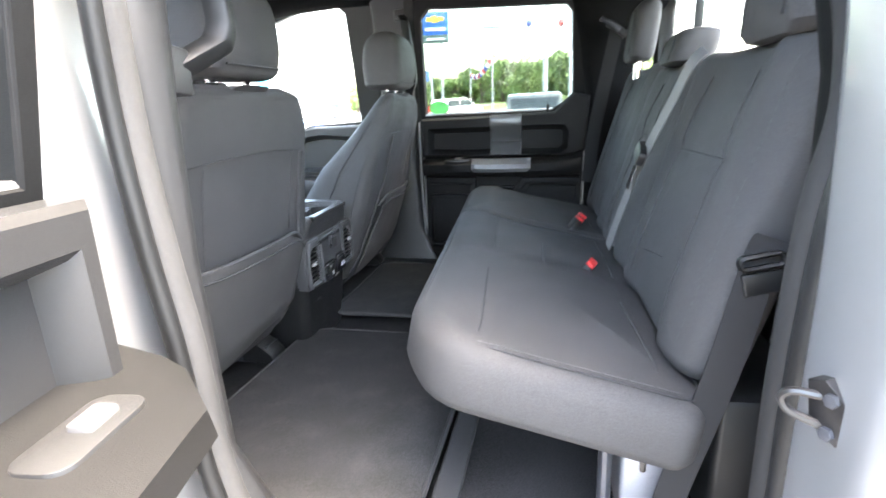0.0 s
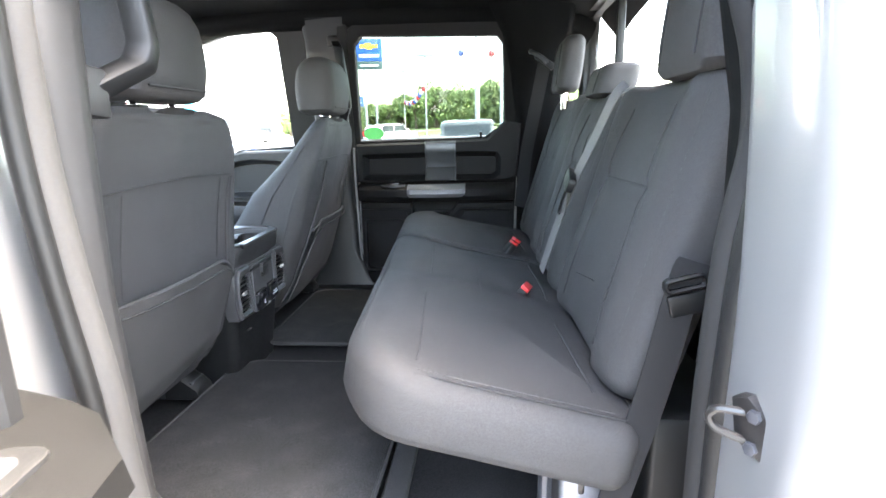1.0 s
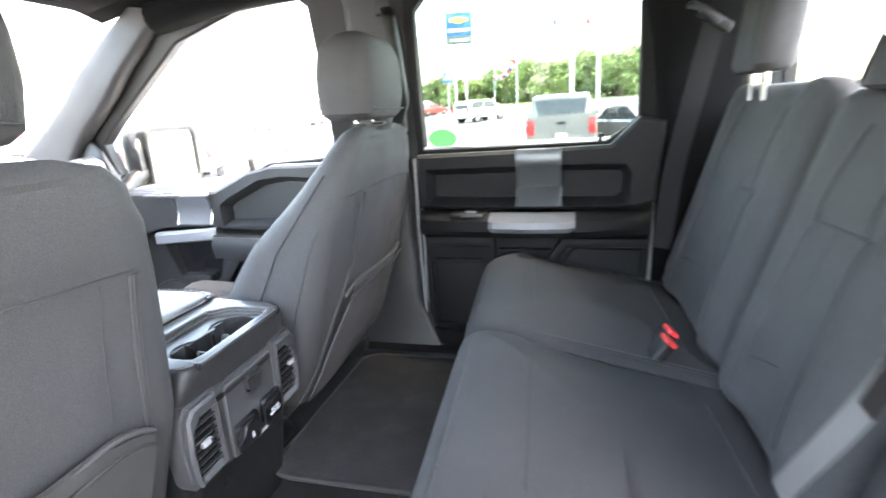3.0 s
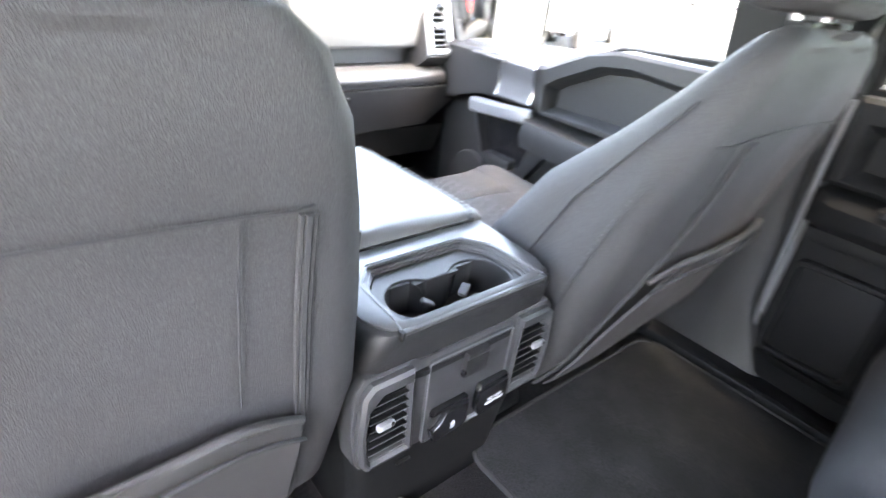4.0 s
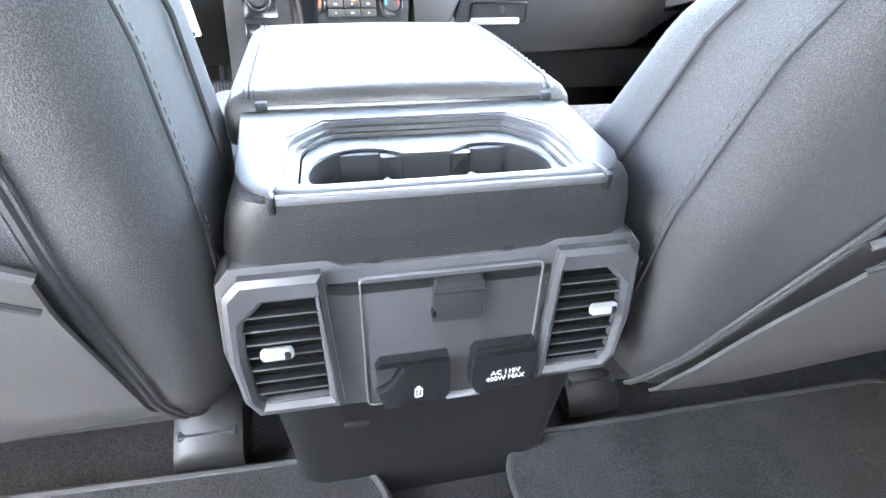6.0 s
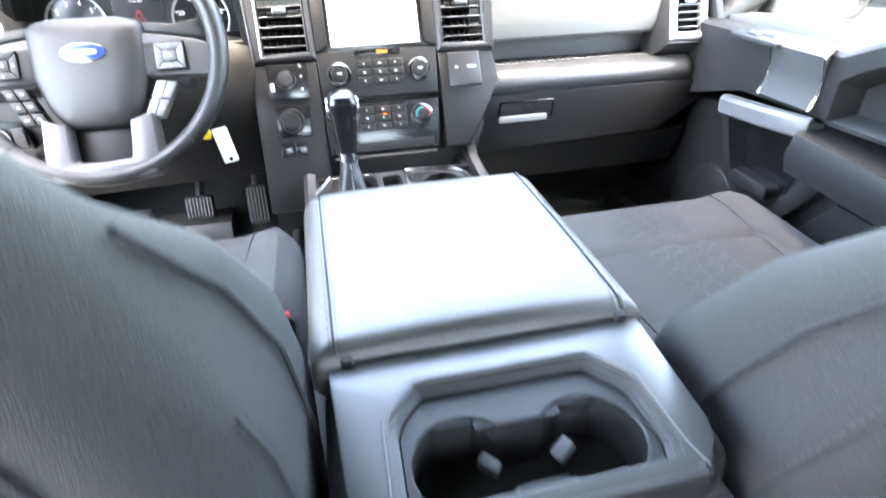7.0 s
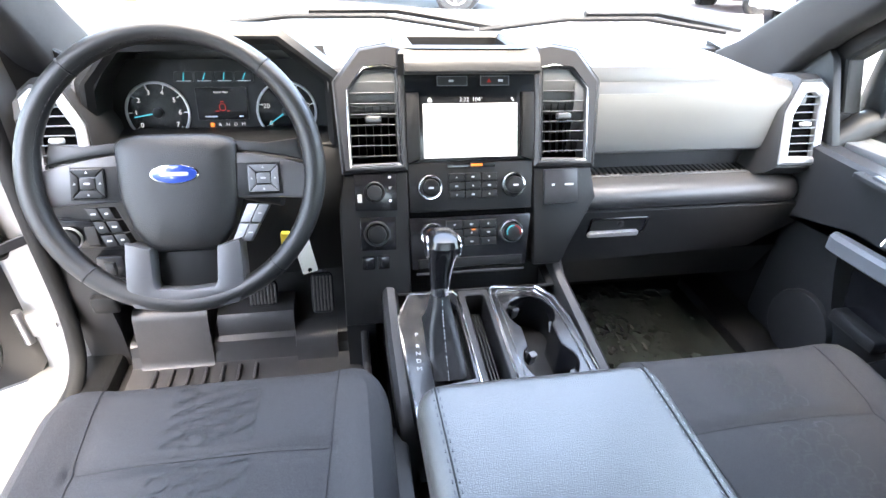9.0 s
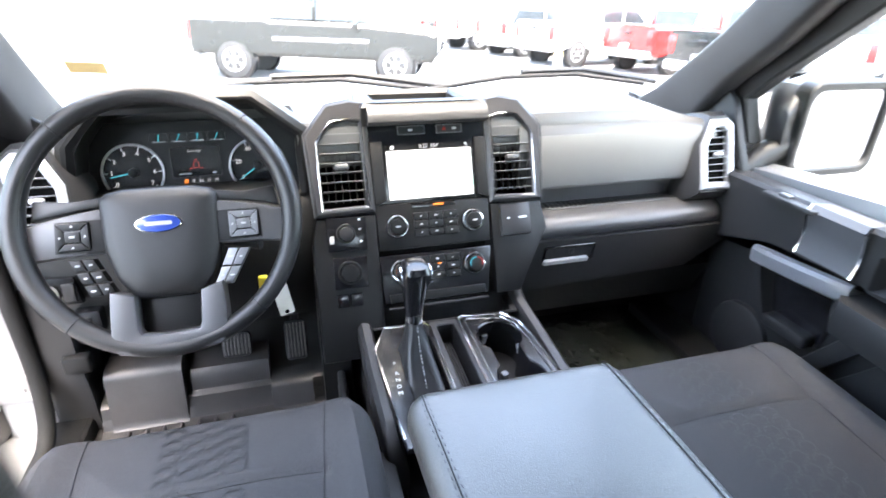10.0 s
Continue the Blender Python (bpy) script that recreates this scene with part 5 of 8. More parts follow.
rec_s = [(x * 0.955, -0.045 + (y + 0.045) * 0.93) for x, y in rec_o]
rec_t = [(x * 0.925, -0.045 + (y + 0.045) * 0.89) for x, y in rec_o]
wells = [(cx_ + 0.041 * math.cos(radians(a_)), -0.062 + 0.041 * math.sin(radians(a_))) for cx_, a0, a1 in ((0.050, -140, 140), (-0.050, 40, 320)) for a_ in np.linspace(a0, a1, 18)]
seen_from = (0, -0.055)
bm = bmesh.new()
loft(bm, [[bz @ Vector((x, y, d_)) for x, y in spread(p_, wells, seen_from)] for p_, d_ in ((top_o, -0.008), (top_o, -0.001), (inset(ccw(top_o), 0.0015), 0.0), (rec_o, 0.0), (rec_o, -0.004), (rec_s, -0.0045), (rec_s, -0.008), (rec_t, -0.0085), (rec_t, -0.012))], cap0=False, cap1=False)
bezel = part("cup_bezel", bm, BEZEL, con, "satin charcoal cup holder surround")
bm = bmesh.new()
tube(bm, [bz @ Vector((x, y, 0.0006)) for x, y in ((-0.113, -0.112), (-0.109, -0.090), (-0.107, -0.020), (-0.078, 0.015), (0.078, 0.015), (0.107, -0.020), (0.109, -0.090), (0.113, -0.112))], 0.0009, 6)
part("bezel_rim", bm, PODM_EDGE, bezel)
part("rear_lip", one(rbox, -0.114, 0.114, -0.1165, -0.109, -0.007, -0.001, 0.002, bz), BEZEL, bezel)
for sg in (-1, 1):
    part("lip_end", one(rbox, sg * 0.113 - 0.003, sg * 0.113 + 0.003, -0.118, -0.108, -0.012, 0.0005, 0.002, bz), PLASTIC, bezel)
part("cup_well", one(surround, bz, spread(rec_t, wells, seen_from), wells, -0.016, -0.0115, 0.0015, 0.066), PLASTIC2, bezel)
part("cup_floor", one(plate, bz, rrect(0.20, 0.10, 0.03, 4, 1, 0, -0.06), -0.086, -0.078), PLASTIC, bezel)
part("well_web", one(plate, fr3((C0, -0.030, 0.316), (1, 0, 0), (0, 0, 1), (0, -1, 0)), [(-0.036, 0.0), (0.036, 0.0), (0.027, -0.008), (0.019, -0.024), (0.016, -0.05), (-0.016, -0.05), (-0.019, -0.024), (-0.027, -0.008)], -0.004, 0.004, 0.001), PLASTIC2, bezel)
for sg in (-1, 1):
    part("well_panel", one(plate, fr3((C0 + sg * 0.052, -0.0245, 0.316), (1, 0, 0), (0, 0, 1), (0, -1, 0)), [(-0.015, 0.0), (0.015, 0.0), (0.014, -0.042), (-0.014, -0.042)], -0.003, 0.0025, 0.001), PLASTIC2, bezel)
    part("cup_finger", one(rbox, -0.006, 0.006, -0.009, 0.009, -0.034, -0.026, 0.002, bz @ pose(sg * 0.018, -0.062, -0.004, 28, 0, -sg * 62)), GREY if sg > 0 else PLASTIC2, bezel)
# rear vent panel
VPZ = 0.200
vp = fr((C0, -0.105, VPZ), (1, 0, 0), (0, 0.0, 1))
out_ = [(-0.152, -0.070), (-0.060, -0.079), (0.060, -0.079), (0.152, -0.068), (0.160, -0.055), (0.166, -0.004), (0.161, 0.060), (0.150, 0.073), (0.088, 0.073), (0.076, 0.066), (-0.072, 0.066), (-0.084, 0.073), (-0.150, 0.073), (-0.161, 0.060), (-0.166, -0.004), (-0.160, -0.056)]
panel = part("vent_panel", one(plate, vp, out_, -0.03, 0.0, 0.004), VPANEL, con, "satin charcoal rear vent panel")
for sg in (-1, 1):
    q = [(0.081, -0.067), (0.148, -0.066), (0.157, -0.050), (0.161, -0.004), (0.156, 0.054), (0.144, 0.067), (0.088, 0.067)]
    h = [(0.092, -0.055), (0.142, -0.054), (0.147, -0.046), (0.149, -0.004), (0.146, 0.030), (0.130, 0.047), (0.094, 0.047)]
    o, i = [(sg * x, y) for x, y in q], [(sg * x, y) for x, y in h]
    vent = part("vent", one(surround, vp, o, i, -0.002, 0.011, 0.004, 0.0), VPANEL, panel)
    # painted shade: a black sheet close behind the louvres
    part("shade_sheet", one(plate, vp, i, -0.002, 0.0006), VENT_SHADE, vent)
    part("vent_wall", one(rbox, sg * 0.1195 - 0.0275, sg * 0.1195 + 0.0275, -0.0555, -0.0535, -0.001, 0.006, 0.0005, vp), BEZEL, vent)
    for k in range(7):
        part("louvre", one(rbox, sg * 0.1195 - 0.0275, sg * 0.1195 + 0.0275, -0.0425 + 0.0127 * k, -0.0405 + 0.0127 * k, 0.001, 0.0080, 0.0008, vp), PLASTIC, vent)
        part("louvre_edge", one(rbox, sg * 0.1195 - 0.0265, sg * 0.1195 + 0.0265, -0.0413 + 0.0127 * k, -0.0403 + 0.0127 * k, 0.0078, 0.0088, 0.0003, vp), BEZEL, vent)
    tu, tv = (-0.126, 0.001) if sg < 0 else (0.1335, 0.007)
    part("vent_tab", one(rbox, tu - 0.012, tu + 0.012, tv - 0.0052, tv + 0.0052, 0.006, 0.014, 0.0035, vp), SATIN, vent, "satin silver slider tab")
    part("tab_cap", one(rbox, tu + 0.004, tu + 0.011, tv - 0.0045, tv + 0.0045, 0.008, 0.0146, 0.003, vp), PLASTIC, vent)
part("socket_panel", one(plate, vp, rrect(0.141, 0.134, 0.005, 2, 1, 0.0075, -0.009), -0.004, 0.0035, 0.001), VPANEL, panel)
bm = bmesh.new()
surround(bm, vp, rrect(0.141, 0.134, 0.005, 2, 1, 0.0075, -0.009), rrect(0.1385, 0.1315, 0.004, 2, 1, 0.0075, -0.009), 0.0035, 0.0056, 0.0003)
part("panel_line", bm, PODM_EDGE, panel)
usb = part("usb_cover", one(plate, vp, [(-0.009, 0.014), (0.029, 0.012), (0.031, 0.018), (0.031, 0.041), (-0.009, 0.041)], 0.004, 0.012, 0.003), PLASTIC2, panel)
part("cover_lip", one(plate, vp, [(-0.009, 0.042), (0.030, 0.042), (0.029, 0.052), (-0.007, 0.052)], 0.004, 0.013, 0.003), PLASTIC2, usb)
part("cover_latch", one(rbox, -0.0105, -0.0070, 0.020, 0.026, 0.006, 0.0125, 0.001, vp), GLOSS, usb)
for u0, u1, v0, tx in ((-0.055, 0.006, -0.074, ""), (0.023, 0.079, -0.070, "AC 110V\n400W MAX")):
    w_ = u1 - u0
    pts_ = [(u0 + 0.006, v0), (u1 - 0.004, v0 + 0.003), (u1 + 0.001, v0 + 0.010), (u1, v0 + 0.044), (u0 + (0.022 if not tx else 0.001), v0 + 0.044), (u0 + (0.013 if not tx else 0.0), v0 + (0.028 if not tx else 0.03)), (u0, v0 + (0.020 if not tx else 0.012))]
    sock = part("socket_cover", one(plate, vp, pts_, 0.004, 0.015, 0.004), GLOSS, panel, "gloss black socket cover")
    part("cover_lip", one(plate, vp, [(u0, v0 + 0.046), (u1, v0 + 0.046), (u1 - 0.002, v0 + 0.053), (u0 + 0.004, v0 + 0.053)], 0.004, 0.0135, 0.003), GLOSS, sock)
    if tx:
        letters(tx, 0.0068, vp @ pose(0.053, v0 + 0.021, 0.0155, 0, 0, 2), MARK, sock)
    else:
        part("cover_side", one(plate, vp, [(u0, v0 + 0.022), (u0 + 0.012, v0 + 0.030), (u0 + 0.019, v0 + 0.043), (u0, v0 + 0.043)], 0.004, 0.009, 0.002), PLASTIC2, sock)
        part("battery_mark", one(surround, vp, rrect(0.0066, 0.010, 0.001, 2, 1, -0.021, v0 + 0.018), rrect(0.0046, 0.008, 0.001, 2, 1, -0.021, v0 + 0.018), 0.0145, 0.0158), MARK, sock)
        part("battery_mark", one(plate, vp, rrect(0.003, 0.002, 0.0005, 2, 1, -0.021, v0 + 0.0242), 0.0145, 0.0158), MARK, sock)
        part("battery_mark", one(plate, vp, [(-0.0222, v0 + 0.0165), (-0.0206, v0 + 0.0165), (-0.0198, v0 + 0.0205), (-0.0214, v0 + 0.0205)], 0.0145, 0.0158), MARK, sock)
part("release_tab", one(rbox, 0.004, 0.034, -0.0775, -0.0735, 0.003, 0.009, 0.0015, vp), SATIN, panel)
part("skirt_mark", one(rbox, C0 - 0.085, C0 - 0.062, -0.0935, -0.088, 0.078, 0.081, 0.001), PLASTIC2, con)
# padded lid
lm = fr((C0 - 0.003, 0.219, 0.341), (1, 0, 0), (0, 1, -0.03))
LW, LH = 0.326, 0.350
llv = dome(0.001, 0.024, 0.050, 0.163, 8, 0.01)
ldet = lambda u, v: 0.012 * max(0, 1 - (u / 0.163) ** 2) * max(0, 1 - (v / 0.175) ** 2)


def flare(path):
    """The lid grows wider towards the front."""
    return [(C0 + (p[0] - C0) * (0.97 + 0.13 * max(0, min(0.3, p[1] - 0.05))), p[1], p[2]) for p in path]


bm = one(mound, lm, LW, LH, (0.010, 0.035, 0.035, 0.010), llv, 0, 0, ldet, 6, 20)
for v in bm.verts:
    v.co = flare([v.co])[0]
lid = part("lid", bm, LIDSKIN, con, "black grained leather armrest lid")
for sg in (-1, 1):
    pth = flare(on_mound(lm, llv, LW, LH, line((sg * 0.139, -0.168), (sg * 0.139, 0.162), 26), 0, 0, ldet))
    part("seam", tubes((pth, 0.0012)), SEAM, lid)
    for o_ in (-0.004, 0.004):
        part("stitching", stitches([(p[0] + o_, p[1], p[2] + 0.0006) for p in pth], 0.0008, 0.004, 0.0024), LSTITCH if sg > 0 else STITCH, lid, kind="stuff")
part("hinge_gap", one(tube, [(C0 - 0.134, 0.0485, 0.331), (C0 + 0.134, 0.0485, 0.331)], 0.0035, 8), GLOSS, con)
for sg in (-1, 1):
    part("hinge_end", one(rbox, C0 + sg * 0.128 - 0.005, C0 + sg * 0.128 + 0.005, 0.043, 0.052, 0.328, 0.338, 0.002), PLASTIC2, con)
# body below the lid
bm = bmesh.new()
rings = []
for z, w in ((-0.09, 0.125), (0.18, 0.138), (0.26, 0.144), (0.295, 0.141)):
    rings.append([(C0 + x, y, z) for x, y in rrect(2 * w, 0.345, 0.03, 4, 1, 0, 0.205)])
loft(bm, rings)
part("storage_box", bm, PLASTIC2, con)
SECTION["at"] = None
C0 = 0.012
# front part with the shifter
top = fr((C0 - 0.005, 0.60, 0.195), (1, 0, 0), (0, 1, 0.055))
bm = bmesh.new()
rings = []
for y, z, w in ((0.40, 0.09, 0.150), (0.50, 0.09, 0.155), (0.70, 0.095, 0.160), (0.84, 0.10, 0.165), (0.86, 0.27, 0.165)):
    rings.append([(C0 - 0.005 + x, y, zz) for x, zz in ((-w - 0.02, -0.06), (w + 0.02, -0.06), (w, z), (-w, z))])
loft(bm, rings)
part("front_body", bm, PLASTIC, con)
for sg in (-1, 1):
    bm = bmesh.new()
    loft(bm, [[(C0 - 0.005 + sg * (w + a), y, z + b) for a, b in ((-0.012, -0.12), (0.006, -0.12), (0.018, -0.01), (0.016, 0.012), (0.008, 0.020), (-0.006, 0.018), (-0.012, 0.008))] for y, z, w in ((0.425, 0.125, 0.158), (0.45, 0.160, 0.164), (0.49, 0.176, 0.166), (0.60, 0.185, 0.168), (0.74, 0.20, 0.168), (0.81, 0.235, 0.17), (0.86, 0.31, 0.172))])
    part("side_rail", bm, PLASTIC2, con)


part("front_bin", one(surround, top, [(-0.158, 0.118), (0.158, 0.118), (0.160, 0.235), (-0.160, 0.235)], [(-0.145, 0.126), (0.140, 0.126), (0.143, 0.222), (-0.148, 0.222)], 0.0, 0.004, 0.002, 0.07), PLASTIC, con, "dark front storage bin")
sh_o = [(-0.152, -0.19), (-0.044, -0.19), (-0.044, 0.098), (-0.052, 0.112), (-0.134, 0.112), (-0.162, 0.050), (-0.162, 0.03)]
sh_q = [(-0.118, -0.11), (-0.052, -0.10), (-0.052, 0.07), (-0.060, 0.084), (-0.098, 0.080), (-0.108, 0.055), (-0.112, 0.03)]
gate = part("shift_gate", one(surround, top, sh_o, sh_q, 0.0, 0.010, 0.002, 0.03), GLOSS, con, "gloss black shifter surround")
bm = bmesh.new()
tube(bm, [top @ Vector((x, y, 0.010)) for x, y in sh_o[2:]] + [top @ Vector((-0.152, -0.17, 0.010))], 0.0030, 6)
tube(bm, [top @ Vector((-0.044, -0.17, 0.010)), top @ Vector((-0.044, 0.098, 0.010))], 0.0026, 6)
part("chrome_edge", bm, CHROME, gate)
part("gate_floor", one(plate, top, sh_q, -0.03, -0.016), PLASTIC, gate)
for k, ch in enumerate("PRNDM"):
    letters(ch, 0.012, top @ pose(-0.134 - 0.001 * k, 0.004 - 0.0165 * k - (0.010 if k else 0), 0.0108), MARK, gate)
# slot for cards
part("card_slot", one(surround, top, rrect(0.060, 0.300, 0.006, 3, 1, -0.0135, -0.036), rrect(0.036, 0.270, 0.006, 3, 1, -0.012, -0.036), 0.0, 0.009, 0.002, 0.06), PLASTIC2, con)
bm = bmesh.new()
for k in range(5):
    rbox(bm, -0.026 + 0.006 * k, -0.0225 + 0.006 * k, -0.17, 0.095, -0.062, -0.035, 0.001, top)
part("slot_ribs", bm, PLASTIC2, con)
cp_o = [(0.017, -0.19), (0.160, -0.19), (0.148, 0.02), (0.138, 0.076), (0.112, 0.110), (0.030, 0.118), (0.017, 0.110)]
cups = [(0.083 + r_ * math.cos(radians(a_)), cv + r_ * math.sin(radians(a_))) for cv, r_, a0, a1 in ((0.040, 0.044, -50, 230), (-0.078, 0.046, 130, 410)) for a_ in np.linspace(a0, a1, 18)]
cp = part("cup_panel", one(surround, top, spread(cp_o, cups, (0.083, -0.02)), cups, 0.0, 0.010, 0.002, 0.075), GLOSS, con, "gloss black front cup holder panel")
bm = bmesh.new()
tube(bm, [top @ Vector((x, y, 0.010)) for x, y in [(0.156, -0.17)] + cp_o[2:] + [(0.017, -0.17)]], 0.0030, 6)
tube(bm, [top @ Vector((x, y, 0.011)) for x, y in [(0.145, -0.17), (0.136, 0.015), (0.127, 0.068), (0.106, 0.097), (0.036, 0.104), (0.029, 0.098), (0.029, -0.17)]], 0.0016, 6)
part("chrome_edge", bm, CHROME, cp)
part("cup_floor", one(plate, top, rrect(0.11, 0.26, 0.03, 4, 1, 0.083, -0.02), -0.075, -0.070), PLASTIC, cp)
for cv in (0.040, -0.078):
    for a_ in (20, 140, 260):
        part("cup_finger", one(rbox, -0.007, 0.007, -0.006, 0.006, -0.045, -0.018, 0.002, top @ pose(0.083, cv, 0.0, 0, 0, a_) @ pose(0, 0.040, 0, 12)), GREY, cp)
# shifter with leather boot
shf = part("shift_lever", one(tube, [(-0.085, 0.618, 0.20), (-0.087, 0.620, 0.30)], 0.013, 12), SATIN, con)
bm = bmesh.new()
rings = []
for k in range(11):
    t = k / 10
    e = (1 - t) ** 1.5
    w_, h_ = 0.030 + 0.036 * e, 0.032 + 0.125 * e
    ring = []
    for x, y in rrect(w_, h_, 0.014, 5, 4, 0, -0.030 * e):
        a_ = math.atan2(x, y)
        f_ = 1 + 0.10 * math.sin(math.pi * t) * math.sin(5 * a_ + 4 * t)
        ring.append((-0.084 - 0.003 * t + x * f_, 0.620 + y * f_, 0.186 + 0.099 * t + 0.004 * math.sin(9 * a_) * (1 - t) * t))
    rings.append(ring)
loft(bm, rings)
boot = part("shift_boot", bm, LEATHER, shf, "gathered black leather boot")
part("stitching", stitches([(-0.085, 0.620 - 0.092 * (1 - t) ** 1.5 - 0.018, 0.187 + 0.099 * t) for t in np.linspace(0, 1, 8)], 0.001, 0.004, 0.002), LSTITCH, boot, kind="stuff")
part("boot_ring", one(tube, [(-0.0865, 0.6185, 0.283), (-0.0868, 0.619, 0.300)], 0.0155, 14), CHROME, shf)
bm = bmesh.new()
rings = []
for z, w, d, yo in ((0.298, 0.0125, 0.0125, 0.0), (0.33, 0.015, 0.016, -0.001), (0.36, 0.0175, 0.021, -0.004), (0.38, 0.020, 0.027, -0.009), (0.396, 0.020, 0.027, -0.013), (0.406, 0.016, 0.021, -0.015), (0.410, 0.010, 0.012, -0.015)):
    rings.append([(-0.087 + x, 0.620 + yo + y, z) for x, y in rrect(2.5 * w, 2.3 * d, min(w, d) * 0.9, 5)])
loft(bm, rings)
knob = part("shift_knob", bm, GLOSS, shf, "black and chrome shift knob")
for sg in (-1, 1):
    part("chrome_cheek", one(disc, fr3((-0.087 + sg * 0.0235, 0.612, 0.382), (0, 1, 0), (0, 0, 1), (sg, 0, 0)) @ Matrix.Diagonal((1.25, 1.0, 1, 1)), 0.017, -0.004, 0.004, 0.003), CHROME, knob)

# ---- dashboard ----
PODM = material("vent_surround_grey", (0.026, 0.026, 0.028), 0.35, 0.2, grain=(1500, 0.05, 0.0001), stain=0.06)
ACCENT = material("accent_skin", (0.135, 0.135, 0.132), 0.5, 0.1, grain=(1500, 0.05, 0.0), stain=0.04)
dash = thing("dashboard", "black dashboard with silver-trimmed vents and touchscreen", "dashboard", (0, 0.95, 0.3))
LEAN = Vector((0, 0.382, 0.924))
S = fr((0, 0.82, 0.43), (1, 0, 0), LEAN)


def sv(z):
    return (z - 0.43) / 0.924


def SP(pts):
    return [(x, sv(z)) for x, z in pts]


def slump(x):
    """How far the pad has fallen away towards the passenger side's end vent."""
    return 0.066 * max(0.0, (x - 0.47) / 0.237) ** 1.4


# core and top pad, side to side
bm = bmesh.new()
prof_p = [(0.92, 0.20), (1.30, 0.10), (1.33, 0.545), (1.25, 0.575), (1.05, 0.592), (0.93, 0.596), (0.885, 0.585), (0.872, 0.56), (0.90, 0.40)]
rings = []
for x in sorted(list(np.linspace(-0.765, 0.765, 25)) + [-0.664, -0.656, -0.262, -0.254]):
    drop = 0.055 * max(0, (-x - 0.40) / 0.365) ** 2 + slump(x)
    rings.append([(x, max(y, 1.0) if -0.66 < x < -0.258 else y, z - (drop if z > 0.3 else 0)) for y, z in prof_p])
loft(bm, rings)
part("top_pad", bm, DASHSKIN, dash, "black soft-touch dash top")
# passenger pad: a rounded roll above an upright face
def pad_ring(x, out=0.0):
    dr = slump(x) * 1.05
    front = [(0.862, 0.418, 0), (0.857, 0.425, 0), (0.855, 0.44, 0), (0.8555, 0.47, 0), (0.857, 0.50, 0), (0.859, 0.522, 0), (0.863, 0.540, 0.06), (0.870, 0.557, 0.16), (0.880, 0.571, 0.30), (0.895, 0.583, 0.50), (0.917, 0.593, 0.76), (0.95, 0.600, 0.96), (1.00, 0.601, 1.0)]
    return [(x, y - out, z - f_ * dr) for y, z, f_ in front]


xs = np.linspace(0.20, 0.70, 26)
bm = bmesh.new()
loft(bm, [pad_ring(x) + [(x, 1.00, 0.48), (x, 0.93, 0.43)] for x in xs])
part("passenger_pad", bm, DASHSKIN, dash, "soft black roll above the accent panel")
bm = bmesh.new()
loft(bm, [pad_ring(x, 0.0015)[1:7] + [(x, 0.872, 0.538), (x, 0.868, 0.425)] for x in xs[1:-2]])
part("accent_panel", bm, ACCENT, dash, "smooth grey accent panel")
bm = bmesh.new()
rbox(bm, 0.215, 0.62, 0.895, 0.93, 0.345, 0.425, 0.005)
part("shelf_back", bm, VPANEL, dash, "grey back of the open shelf")
bm = bmesh.new()
loft(bm, [[(x, y + b_, z) for y, z in ((0.93, 0.335), (0.80, 0.325), (0.793, 0.332), (0.791, 0.345), (0.796, 0.357), (0.808, 0.366), (0.83, 0.370), (0.93, 0.374))] for x, b_ in ((0.205, 0.0), (0.50, 0.0), (0.690, 0.0), (0.708, 0.004), (0.718, 0.014))])
part("shelf", bm, VPANEL, dash, "grey ledge above the glovebox")
bm = bmesh.new()
for k in range(34):
    rbox(bm, 0.235 + 0.012 * k, 0.240 + 0.012 * k, 0.862, 0.893, 0.368, 0.3742, 0.0012)
part("shelf_ribs", bm, PLASTIC, dash)
part("shelf_line", one(tube, [(0.222, 0.848, 0.3745), (0.62, 0.848, 0.3745)], 0.0009, 6), DARKMETAL, dash)
# glovebox
gl = fr((0.455, 0.806, 0.258), (1, 0, 0), (0, -0.16, 1))
gb = part("glovebox_door", one(plate, gl, [(-0.262, -0.075), (0.20, -0.055), (0.30, 0.02), (0.30, 0.066), (-0.225, 0.066)], -0.03, 0.004, 0.006), PLASTIC2, dash, "charcoal glovebox door")
part("handle_recess", one(surround, gl, rrect(0.128, 0.045, 0.006, 3, 1, -0.14, 0.028), rrect(0.118, 0.036, 0.005, 3, 1, -0.14, 0.028), 0.002, 0.0065, 0.001), GLOSS, gb)
part("handle", one(plate, gl, rrect(0.112, 0.013, 0.004, 3, 1, -0.147, 0.010), 0.002, 0.012, 0.003), SATIN, gb, "satin silver handle")
part("lock", one(disc, gl @ pose(-0.135, 0.034, 0), 0.007, 0.003, 0.008, 0.001, 16), PLASTIC2, gb)
bm = bmesh.new()
plate(bm, fr((0.44, 0.84, 0.15), (1, 0, 0), (0, -0.4, 1)), [(-0.26, -0.06), (0.30, -0.06), (0.30, 0.05), (-0.26, 0.05)], -0.02, 0.0)
part("under_panel", bm, PLASTIC, dash)

# centre stack: two vent pods and the panels between
stack = part("panel_core", one(plate, S, SP([(-0.245, 0.15), (0.16, 0.15), (0.245, 0.33), (0.235, 0.57), (0.19, 0.60), (-0.19, 0.60), (-0.235, 0.57), (-0.245, 0.39)]), -0.10, -0.045, 0.004), PLASTIC, dash)


